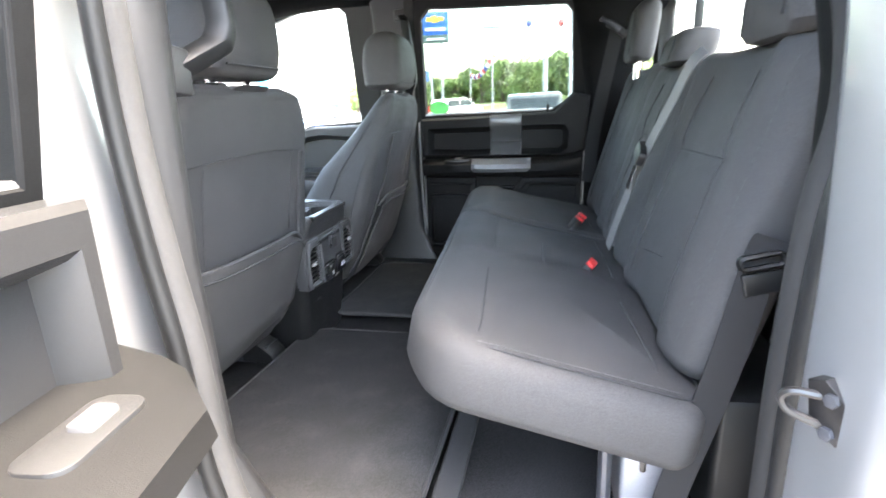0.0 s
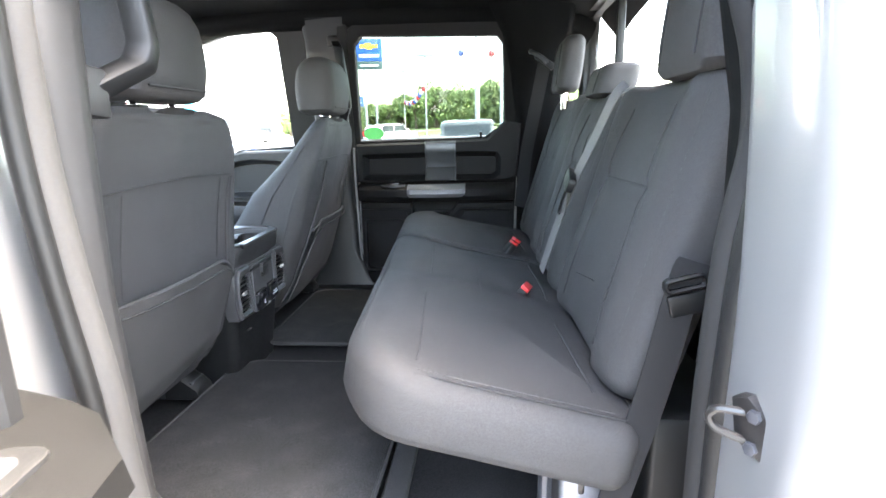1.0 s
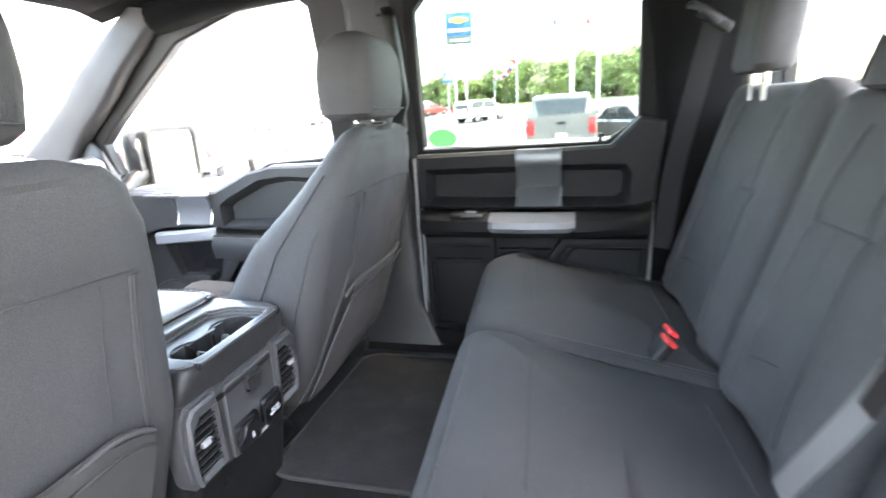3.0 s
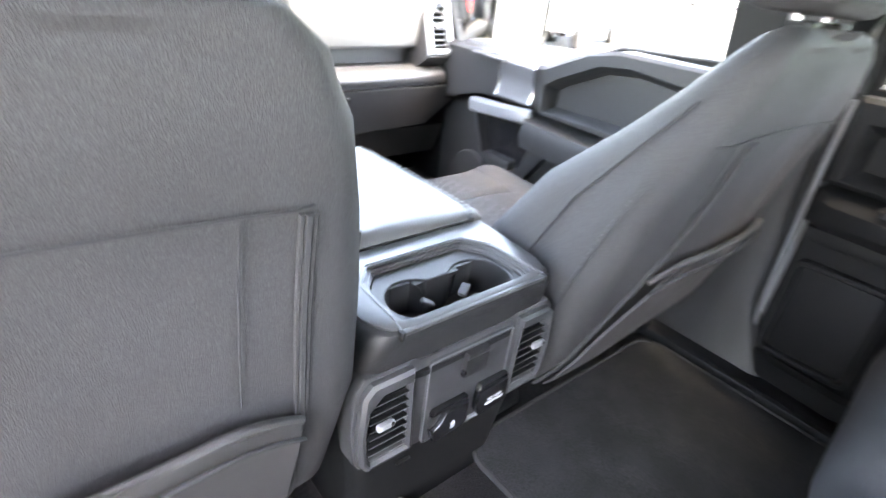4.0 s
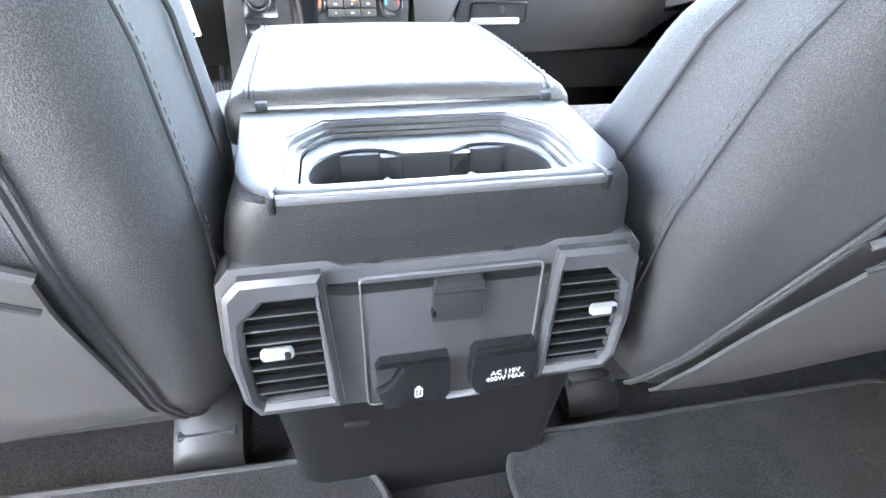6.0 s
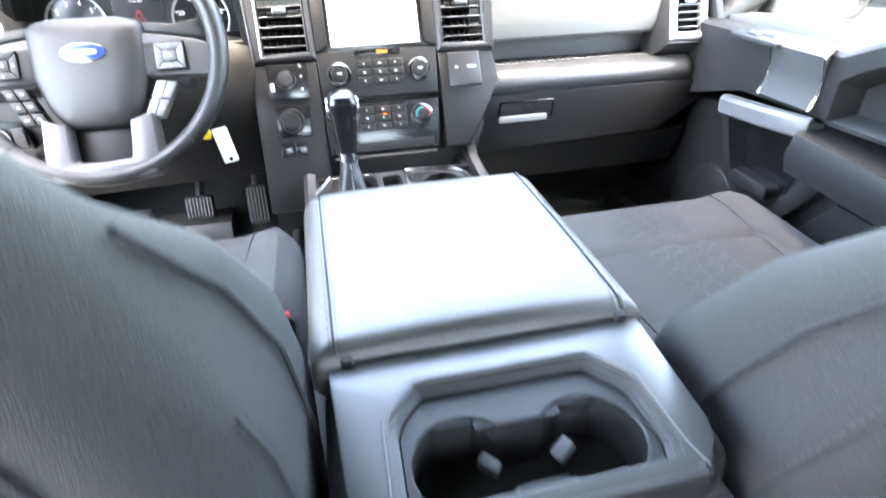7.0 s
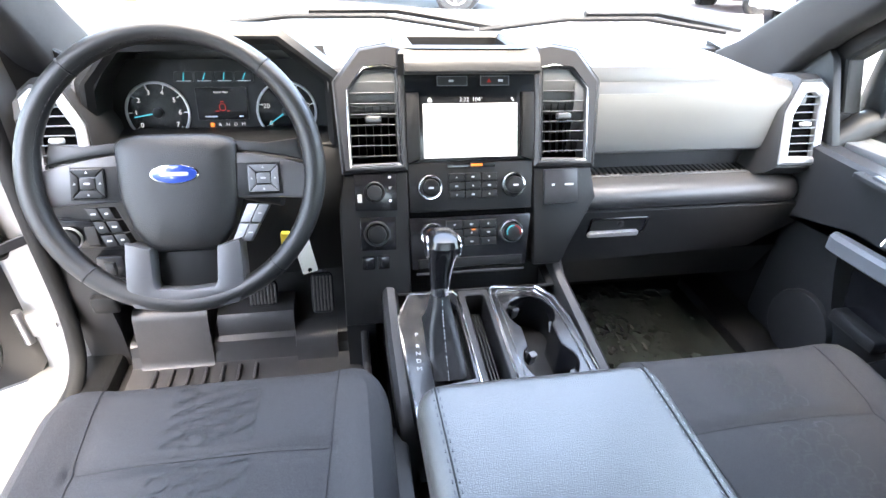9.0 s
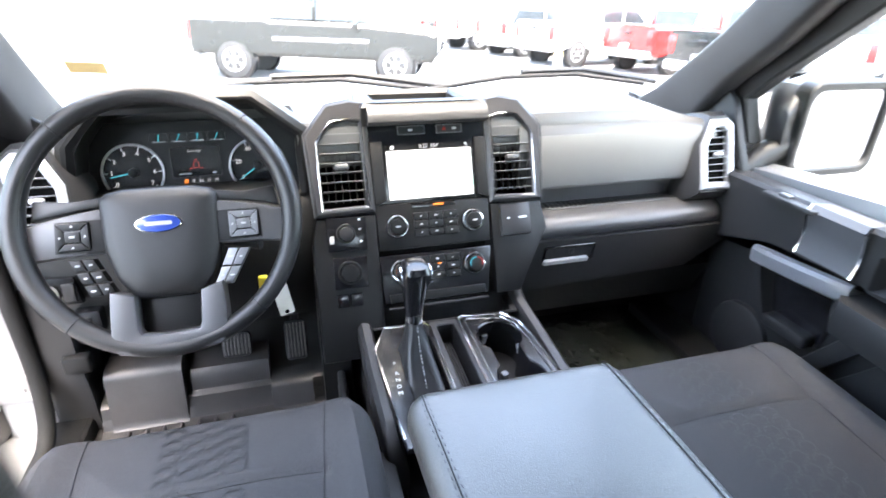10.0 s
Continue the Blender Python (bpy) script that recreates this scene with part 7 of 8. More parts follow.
for a_ in (48, 132, 228, 312):
    c, s_ = math.cos(radians(a_)), math.sin(radians(a_))
    ring = [WM @ Vector(((RR + 0.0158 * math.cos(b_)) * c, (RR + 0.0158 * math.cos(b_)) * s_, 0.0190 * math.sin(b_))) for b_ in np.linspace(0, 2 * math.pi, 14, endpoint=False)]
    part("seam", one(tube, ring, 0.0012, 5, True), SEAM, rim)
part("stitching", stitches([WM @ Vector(((RR - 0.0135) * math.cos(a_), (RR - 0.0135) * math.sin(a_), 0.011)) for a_ in np.linspace(radians(-35), radians(215), 80)], 0.0006, 0.0045, 0.003), SEAM, rim, kind="stuff")
hubp = [(-0.089, 0.040), (-0.088, 0.0), (-0.087, -0.038), (-0.073, -0.088), (-0.052, -0.117), (-0.040, -0.124), (0.040, -0.124), (0.052, -0.117), (0.073, -0.088), (0.087, -0.038), (0.088, 0.0), (0.089, 0.040), (0.078, 0.050), (0.05, 0.056), (-0.05, 0.056), (-0.078, 0.050)]
bm = bmesh.new()
hp = ccw(list(hubp))
loft(bm, [[WM @ Vector((x, y, d_)) for x, y in p_] for p_, d_ in (([(x * q, (y + 0.02) * q - 0.02) for x, y in hp], d) for q, d in ((0.98, -0.05), (1, -0.016), (0.985, -0.007), (0.95, 0.0), (0.88, 0.005), (0.7, 0.010), (0.4, 0.012), (0.05, 0.012)))])
hub = part("hub", bm, HUBSKIN, wh, "grained black airbag cover")
BO = WM @ pose(0, -0.005, 0) @ Matrix.Diagonal((1, 0.42, 1, 1))
part("badge_rim", one(disc, BO, 0.0345, 0.006, 0.0145, 0.001, 40), CHROME, hub)
bd = part("badge", one(disc, BO, 0.032, 0.006, 0.0152, 0.001, 40), BLUE, hub, "blue oval badge")
part("badge_mark", one(plate, WM @ pose(0, -0.005, 0), rrect(0.040, 0.006, 0.0029, 3), 0.0150, 0.0166), SATIN, bd)


def quad_buttons(q, cols, rows_, parent, mats):
    """A block of buttons that fills a four-cornered patch of the wheel."""
    q = [Vector(p) for p in q]
    at = lambda a_, b_: (q[0] * (1 - a_) + q[1] * a_) * (1 - b_) + (q[3] * (1 - a_) + q[2] * a_) * b_
    for c in range(cols):
        for r_ in range(rows_):
            g = 0.02
            cs = [at((c + i_) / cols + (g if not i_ else -g), (r_ + j_) / rows_ + (g if not j_ else -g)) for i_, j_ in ((0, 0), (1, 0), (1, 1), (0, 1))]
            bt = part("button", one(plate, WM, [tuple(p) for p in cs], -0.022, 0.0, 0.0018), mats[c], parent)
            o_ = sum(cs, Vector((0, 0))) / 4
            part("button_mark", one(plate, WM @ pose(o_.x, o_.y, 0), rrect(0.007 - 0.002 * ((c + r_) % 2), 0.0026, 0.0006, 2), -0.001, 0.0005), BMARK, bt)


for sg in (-1, 1):
    o = [(sg * 0.080, 0.028), (sg * 0.12, 0.022), (sg * 0.166, 0.013), (sg * 0.194, 0.004), (sg * 0.194, -0.050), (sg * 0.150, -0.046), (sg * 0.078, -0.044)]
    sp = part("spoke", one(plate, WM, o, -0.03, -0.004, 0.006), SPOKE, wh, "grey plastic spoke")
    part("spoke_inner", one(plate, WM, [(sg * 0.082, 0.010), (sg * 0.150, 0.010), (sg * 0.153, -0.040), (sg * 0.082, -0.042)], -0.02, -0.0025, 0.002), PLASTIC, sp)
    part("spoke_brow", one(plate, WM, [(sg * 0.076, 0.030), (sg * 0.076, 0.046), (sg * 0.13, 0.040), (sg * 0.178, 0.046), (sg * 0.184, 0.012), (sg * 0.165, 0.017), (sg * 0.12, 0.025)], -0.03, -0.008, 0.004), LEATHER, sp)
    part("button_pad", one(plate, WM @ pose(sg * 0.125, -0.015, 0), rrect(0.048, 0.046, 0.004, 3), -0.01, 0.0005, 0.002), GLOSS, sp)
    for du, dv in ((0.0175, 0), (-0.0175, 0), (0, 0.0165), (0, -0.0165)):
        pts_ = [(-0.022, 0.021), (0.022, 0.021), (0.011, 0.010), (-0.011, 0.010)]
        if du:
            pts_ = [(math.copysign(a_, du), b_) for a_, b_ in ((0.0225, 0.020), (0.0225, -0.020), (0.0115, -0.009), (0.0115, 0.009))]
        elif dv < 0:
            pts_ = [(a_, -b_) for a_, b_ in pts_]
        part("button", one(plate, WM @ pose(sg * 0.125, -0.015, 0), pts_, 0.0, 0.0035, 0.0012), (GREY if sg > 0 else PLASTIC), sp)
        part("button_mark", one(plate, WM @ pose(sg * 0.125 + du, -0.015 + dv, 0), [(-0.002, -0.0015), (0.002, -0.0015), (0, 0.002)], 0.003, 0.004), BMARK, sp)
    part("button", one(plate, WM @ pose(sg * 0.125, -0.015, 0), rrect(0.021, 0.017, 0.002, 2), 0.0, 0.0045, 0.0015), GREY if sg > 0 else PLASTIC2, sp)
    part("button_mark", one(plate, WM @ pose(sg * 0.125, -0.015, 0), rrect(0.008, 0.003, 0.0006, 2), 0.004, 0.005), BMARK, sp)
    if sg < 0:
        quad_buttons([(-0.137, -0.050), (-0.101, -0.050), (-0.073, -0.110), (-0.110, -0.112)], 2, 3, sp, (PLASTIC, PLASTIC))
    else:
        quad_buttons([(0.097, -0.053), (0.132, -0.055), (0.098, -0.114), (0.070, -0.112)], 2, 2, sp, (LGREY, GREY))
lo_ = [(-0.081, -0.105), (-0.084, -0.150), (-0.086, -0.192), (-0.076, -0.206), (-0.022, -0.214), (0.024, -0.214), (0.076, -0.206), (0.087, -0.192), (0.087, -0.150), (0.085, -0.105), (0.050, -0.116), (0.046, -0.170), (0.042, -0.177), (0.0, -0.180), (-0.041, -0.177), (-0.045, -0.170), (-0.045, -0.116)]
part("lower_spoke", one(plate, WM, lo_, -0.03, 0.0155, 0.006), SPOKE, wh, "grey lower spoke frame")
part("lower_panel", one(plate, WM, [(-0.048, -0.105), (0.050, -0.105), (0.046, -0.192), (-0.046, -0.192)], -0.04, -0.018, 0.003), PLASTIC, wh)
part("column_shroud", one(tube, [WM @ Vector((0, -0.01, -0.04)), WM @ Vector((0, -0.02, -0.10)), WM @ Vector((0, -0.02, -0.16))], [0.055, 0.07, 0.075], 16), PLASTIC, wh)
for sg, pts_ in ((-1, ((-0.06, 0.03, -0.07), (-0.12, 0.034, -0.06), (-0.165, 0.03, -0.05))), (1, ((0.06, -0.035, -0.07), (0.11, -0.045, -0.06), (0.145, -0.05, -0.05)))):
    part("stalk", one(tube, [WM @ Vector(p) for p in pts_], [0.008, 0.010, 0.012], 10), PLASTIC, wh)
# key tag
kt = thing("key_tag", "white paper tag with a yellow ring hanging by the column", "tag", (-0.32, 0.74, 0.32))
part("tag", one(plate, fr((-0.312, 0.745, 0.288), (1, 0.2, 0.15), (-0.12, 0.1, 1)), rrect(0.028, 0.068, 0.003, 2), 0, 0.002), PAPER, kt)
part("tag_hole", one(disc, fr((-0.312, 0.745, 0.288), (1, 0.2, 0.15), (-0.12, 0.1, 1)) @ pose(0, -0.028, 0), 0.004, 0.001, 0.0026, 0, 12), GLOSS, kt)
part("key", one(rbox, -0.352, -0.335, 0.748, 0.762, 0.30, 0.335, 0.004), YEL, kt, "yellow key fob")

# pedals and front floor
for x, w_, h_, z, lab in ((-0.432, 0.062, 0.055, 0.088, "wide black brake pedal with ribbed pad"), (-0.303, 0.048, 0.092, 0.080, "narrow black accelerator pedal")):
    pd = thing("pedal", lab, "pedal", (x, 0.93, z), "pedals")
    pm = fr((x, 0.905, z), (1, 0, 0), (0, 0.45, 1))
    part("pad", one(plate, pm, rrect(w_, h_, 0.010, 3), -0.01, 0.004, 0.003), RUBBER, pd)
    n_ = int(w_ / 0.0075)
    for k in range(n_):
        part("rib", one(rbox, -w_ / 2 + 0.004 + 0.0075 * k, -w_ / 2 + 0.008 + 0.0075 * k, -h_ / 2 + 0.006, h_ / 2 - 0.006, 0.003, 0.007, 0.001, pm), REST, pd)
    part("lever", one(tube, [pm @ Vector((0, 0.01, -0.01)), (x, 1.03, z + 0.12), (x, 1.08, z + 0.25)], 0.010, 8), STEEL, pd)
fm = thing("rubber_mat", "dark rubber driver floor tray with raised ribs", "floor mat", (-0.46, 0.85, -0.045), "floor mats")
bm = bmesh.new()
prof = [(0.50, -0.046), (0.835, -0.046), (0.846, -0.041), (0.853, -0.02), (0.859, 0.0), (0.868, 0.006), (0.91, 0.010), (0.98, 0.04), (1.08, 0.15), (1.10, 0.145), (1.0, 0.03), (0.86, -0.01), (0.83, -0.06), (0.50, -0.06)]
loft(bm, [[(x, y, z) for y, z in prof] for x in (-0.715, -0.70, -0.55, -0.40, -0.235, -0.225)])
part("tray", bm, TRAY, fm)
part("tray_wall", one(rbox, -0.222, -0.205, 0.50, 1.0, -0.05, 0.07, 0.006), TRAY, fm)
bm = bmesh.new()
loft(bm, [[(x, y, z) for y, z in ((0.832, -0.047), (0.838, -0.043), (0.843, -0.03), (0.862, 0.064), (0.868, 0.076), (0.880, 0.084), (0.93, 0.086), (0.95, -0.045))] for x in (-0.695, -0.685, -0.56, -0.545)])
part("foot_rest", bm, REST, fm, "grey foot rest")
bm = bmesh.new()
loft(bm, [[(x, y, z) for y, z in ((0.838, -0.046), (0.848, -0.03), (0.856, 0.0), (0.868, 0.008), (0.874, 0.040), (0.886, 0.052), (0.95, 0.058), (0.95, -0.03))] for x in (-0.532, -0.522, -0.378, -0.368)])
part("heel_wall", bm, TRAY, fm)
bm = bmesh.new()
loft(bm, [[(x, y, z) for y, z in ((0.826, -0.047), (0.834, -0.03), (0.842, 0.0), (0.852, 0.008), (0.90, 0.010), (0.90, -0.03))] for x in (-0.366, -0.360, -0.283, -0.275)])
part("heel_block", bm, TRAY, fm)
for k in range(7):
    part("rib", one(rbox, -0.664 + 0.0345 * k, -0.657 + 0.0345 * k, 0.775, 0.825, -0.047, -0.037, 0.003), TRAY, fm)
pf = thing("paper_mat", "clear plastic floor protector with printed writing", "floor mat", (0.45, 0.9, -0.04), "floor mats")
part("film", one(plate, pose(0, 0, -0.047), rrect(0.50, 0.55, 0.04, 5, 1, 0.44, 0.84), 0, 0.003, 0.001), material("film_mat", (0.020, 0.023, 0.021), 0.12, grain=(30, 0.3, 0.004), stain=0.3, stain_size=20), pf)
for k in range(4):
    for j in range(3):
        part("print_bar", one(plate, pose(0.36 + 0.03 * k, 0.70 + 0.07 * j, -0.044, 0, 0, 0), rrect(0.006, 0.032 - 0.008 * ((k + j) % 3), 0.002, 2), 0, 0.0015), PLASTIC2, pf)


# ---- outside: dealer lot ----
GY, GZ = -0.025, -0.92
RISE = ([-900, 0, 18, 48, 100, 900], [0.0, 0.0, -0.34, -0.10, 0.55, 4.0])


def gz(x, y):
    """The lot: level beside the truck, rising towards the road."""
    return GZ + float(np.interp(x, *RISE)) + GY * y


ASPHALT = material("pale_asphalt", (0.15, 0.15, 0.152), 0.9, grain=(60, 0.2, 0.004), stain=0.15, stain_size=0.15)
GRASS = material("lawn", (0.09, 0.13, 0.03), 1.0, grain=(8, 0.4, 0.02), stain=0.25, stain_size=0.5)
KERB = material("kerb_concrete", (0.42, 0.41, 0.39), 0.9, grain=(40, 0.15, 0.003))
LEAF = material("leaves", (0.15, 0.21, 0.08), 0.8, grain=(3, 0.35, 0.0), stain=0.45, stain_size=0.4)
BARK = material("bark", (0.12, 0.09, 0.07), 0.95, grain=(12, 0.4, 0.02))
POLE = material("galvanised_pole", (0.45, 0.46, 0.47), 0.5, 0.5, grain=(30, 0.1, 0.0))
WALLW = material("white_wall", (0.8, 0.8, 0.79), 0.8, grain=(10, 0.05, 0.002), stain=0.06, stain_size=0.3)
DGLASS = material("dark_glazing", (0.03, 0.035, 0.04), 0.08, grain=(3, 0.1, 0.0))
CYAN = material("cyan_panel", (0.02, 0.42, 0.60), 0.4, grain=(5, 0.05, 0.0))
SIGNB = material("blue_sign", (0.01, 0.10, 0.42), 0.4, grain=(5, 0.05, 0.0))
GOLD = material("gold_mark", (0.75, 0.5, 0.06), 0.35, grain=(5, 0.05, 0.0))
DGREEN = material("dark_sign_panel", (0.05, 0.09, 0.09), 0.5, grain=(5, 0.05, 0.0))
TYRE = material("tyre_rubber", (0.025, 0.025, 0.026), 0.8, grain=(40, 0.2, 0.002))
ALLOY = material("alloy_rim", (0.6, 0.6, 0.62), 0.3, 0.8, grain=(20, 0.05, 0.0))
TAIL = material("tail_light", (0.6, 0.02, 0.02), 0.25, grain=(20, 0.05, 0.0))
HEAD = material("head_light", (0.75, 0.76, 0.78), 0.12, grain=(20, 0.03, 0.0))

bm = bmesh.new()
n_ = 40
vs_ = [[bm.verts.new((x, y, gz(x, y))) for x in sorted([0, 18, 48, 100] + list(np.linspace(-900, 900, n_ - 4)))] for y in np.linspace(-900, 900, n_)]
for a_, b_ in zip(vs_, vs_[1:]):
    for k in range(n_ - 1):
        bm.faces.new((a_[k], a_[k + 1], b_[k + 1], b_[k]))
tagged(part("ground", bm, ASPHALT), "pale sunlit asphalt of a dealer lot", "ground", kind="structure")


def on_ground(x, y, turn=0.0):
    """A pose that stands on the sloping lot."""
    nrm = Vector((gz(x - 1, y) - gz(x + 1, y), -2 * GY, 2)).normalized()
    h = Vector((math.cos(turn), math.sin(turn), 0))
    u = (h - nrm * h.dot(nrm)).normalized()
    return Matrix.Translation((x, y, gz(x, y))) @ Matrix((u, nrm.cross(u), nrm)).transposed().to_4x4()


PAINTS = {}


def car_paint(name, c):
    if name not in PAINTS:
        PAINTS[name] = material(name + "_car_paint", c, 0.25, 0.1, grain=(200, 0.03, 0.0), stain=0.03, coat=0.8)
    return PAINTS[name]


SIDES = {
    "pickup": dict(L=5.8, W=2.0, low=0.45, body=[(-2.9, 0.62), (-2.85, 0.5), (2.75, 0.45), (2.9, 0.65), (2.88, 1.1), (2.6, 1.2), (1.25, 1.28), (-0.95, 1.30), (-0.97, 1.34), (-2.88, 1.34)],
                   cab=[(-0.95, 1.25), (1.35, 1.25), (0.75, 1.80), (0.4, 1.92), (-0.6, 1.92), (-0.85, 1.85)], glass=[(-0.85, 1.33), (1.18, 1.33), (0.68, 1.78), (-0.78, 1.80)], wheels=(-1.85, 1.9), r=0.41),
    "suv": dict(L=4.9, W=1.95, low=0.35, body=[(-2.4, 0.5), (-2.3, 0.36), (2.3, 0.36), (2.45, 0.6), (2.4, 0.95), (1.3, 1.10), (-2.35, 1.12)],
                cab=[(-2.3, 1.08), (1.3, 1.08), (0.55, 1.66), (0.1, 1.75), (-1.9, 1.72), (-2.2, 1.5)], glass=[(-2.1, 1.15), (1.08, 1.15), (0.5, 1.6), (-1.85, 1.62)], wheels=(-1.45, 1.5), r=0.37),
    "sedan": dict(L=4.8, W=1.85, low=0.3, body=[(-2.35, 0.45), (-2.3, 0.3), (2.3, 0.3), (2.4, 0.5), (2.3, 0.8), (1.2, 0.95), (-1.6, 1.0), (-2.35, 0.98)],
                  cab=[(-1.75, 0.95), (1.2, 0.93), (0.45, 1.38), (-0.2, 1.46), (-1.0, 1.42)], glass=[(-1.5, 1.0), (1.0, 0.98), (0.42, 1.34), (-0.95, 1.37)], wheels=(-1.45, 1.45), r=0.33),
}


def vehicle(kind_, paint, label, x, y, turn):
    q = SIDES[kind_]
    v = thing("parked_" + kind_, label, {"pickup": "pickup truck", "suv": "car", "sedan": "car"}[kind_], (0, 0, 0), "parked vehicles")
    w = q["W"]
    side = fr3((0, 0, 0), (1, 0, 0), (0, 0, 1), (0, -1, 0))
    b = bmesh.new()
    pts = ccw(list(q["body"]))
    loft(b, [[side @ Vector((px, pz, d)) for px, pz in p] for p, d in ((inset(pts, 0.10), -w / 2), (inset(pts, 0.02), -w / 2 + 0.07), (pts, -w / 2 + 0.25), (pts, w / 2 - 0.25), (inset(pts, 0.02), w / 2 - 0.07), (inset(pts, 0.10), w / 2))])
    body = part("body", b, paint, v)
    b = bmesh.new()
    pts = ccw(list(q["cab"]))
    loft(b, [[side @ Vector((px, pz, d * (1 - 0.12 * max(0, pz - 1.2)))) for px, pz in p] for p, d in ((inset(pts, 0.06), -w / 2 + 0.06), (pts, -w / 2 + 0.14), (pts, w / 2 - 0.14), (inset(pts, 0.06), w / 2 - 0.06))])
    cab = part("cab", b, paint, v)
    for sg in (-1, 1):
        b = bmesh.new()
        g = ccw(list(q["glass"]))
        loft(b, [[side @ Vector((px, pz, sg * (w / 2 - 0.055 + dd) * (1 - 0.12 * max(0, pz - 1.2)))) for px, pz in g] for dd in (-0.02, 0.004)])
        part("side_glass", b, DGLASS, cab)
        b = bmesh.new()
        mid = (q["glass"][0][0] + q["glass"][1][0]) / 2 - 0.1
        rbox(b, mid - 0.04, mid + 0.04, sg * (w / 2 - 0.07), sg * (w / 2 - 0.045), q["glass"][0][1] - 0.02, q["glass"][2][1], 0.01)
        part("window_post", b, paint, cab)
        part("head_light", one(rbox, q["L"] / 2 - 0.12, q["L"] / 2 - 0.01, sg * (w / 2 - 0.42), sg * (w / 2 - 0.10), 0.72, 0.92, 0.03), HEAD, body)
        part("tail_light", one(rbox, -q["L"] / 2 - 0.02, -q["L"] / 2 + 0.12, sg * (w / 2 - 0.24), sg * (w / 2 - 0.05), 0.80, 1.22 if kind_ != "sedan" else 0.95, 0.02), TAIL, body)
        part("door_mirror", one(rbox, q["glass"][1][0] - 0.22, q["glass"][1][0] - 0.08, sg * (w / 2 - 0.02), sg * (w / 2 + 0.20), 1.15, 1.33, 0.05), paint, cab)
    # windscreen and rear glass
    g = q["cab"]
    for (a1, a2) in (((g[1], g[2])), ((g[-1], g[0]))):
        b = bmesh.new()
        (xa, za), (xb, zb) = a1, a2
        n2 = Vector((zb - za, 0, -(xb - xa))).normalized()
        n2 = -n2 if (n2.x > 0) != (xa > 0) else n2
        rings_ = []
        for off in (-0.02, 0.012):
            rings_.append([(xa + (xb - xa) * t + n2.x * off, yy, za + (zb - za) * t + n2.z * off) for t, yy in ((0.15, -w / 2 + 0.2), (0.15, w / 2 - 0.2), (0.92, w / 2 - 0.28), (0.92, -w / 2 + 0.28))])
        loft(b, rings_)
        part("end_glass", b, DGLASS, cab)
    for wx in q["wheels"]:
        for sg in (-1, 1):
            wm_ = fr3((wx, sg * (w / 2 - 0.13), q["r"]), (1, 0, 0), (0, 0, 1), (0, sg, 0))
            part("wheel_arch", one(disc, wm_, q["r"] * 1.18, -0.10, 0.118, 0.01, 24), GLOSS, body)
            ty = part("wheel", one(disc, wm_, q["r"], -0.12, 0.135, 0.03, 28), TYRE, v)
            part("rim", one(disc, wm_, q["r"] * 0.66, 0.0, 0.142, 0.01, 20), ALLOY, ty)
            for k in range(6):
                part("rim_gap", one(plate, wm_ @ pose(0, 0, 0, 0, 0, 60 * k), [(q["r"] * 0.22, -0.05), (q["r"] * 0.55, -0.08), (q["r"] * 0.55, 0.08), (q["r"] * 0.22, 0.05)], 0.13, 0.145), TYRE, ty)
    for xx in (-q["L"] / 2 + 0.05, q["L"] / 2 - 0.05):
        part("bumper", one(rbox, xx - 0.14, xx + 0.12, -w / 2 + 0.06, w / 2 - 0.06, 0.45, 0.66, 0.05), ALLOY if kind_ == "pickup" else paint, v)
    part("number_plate", one(rbox, -q["L"] / 2 - 0.10, -q["L"] / 2 - 0.07, -0.16, 0.16, 0.68, 0.84, 0.01), MARK, v)
    if kind_ == "pickup":
        part("tailgate_handle", one(rbox, -q["L"] / 2 - 0.03, -q["L"] / 2 + 0.02, -0.12, 0.12, 1.08, 1.16, 0.01), GLOSS, body)
        for sg in (-1, 1):
            part("side_moulding", one(rbox, -0.9, 1.3, sg * (w / 2 - 0.02), sg * (w / 2 + 0.008), 0.86, 0.93, 0.01), ALLOY, body)
    v.matrix_basis = on_ground(x, y, turn)
    return v


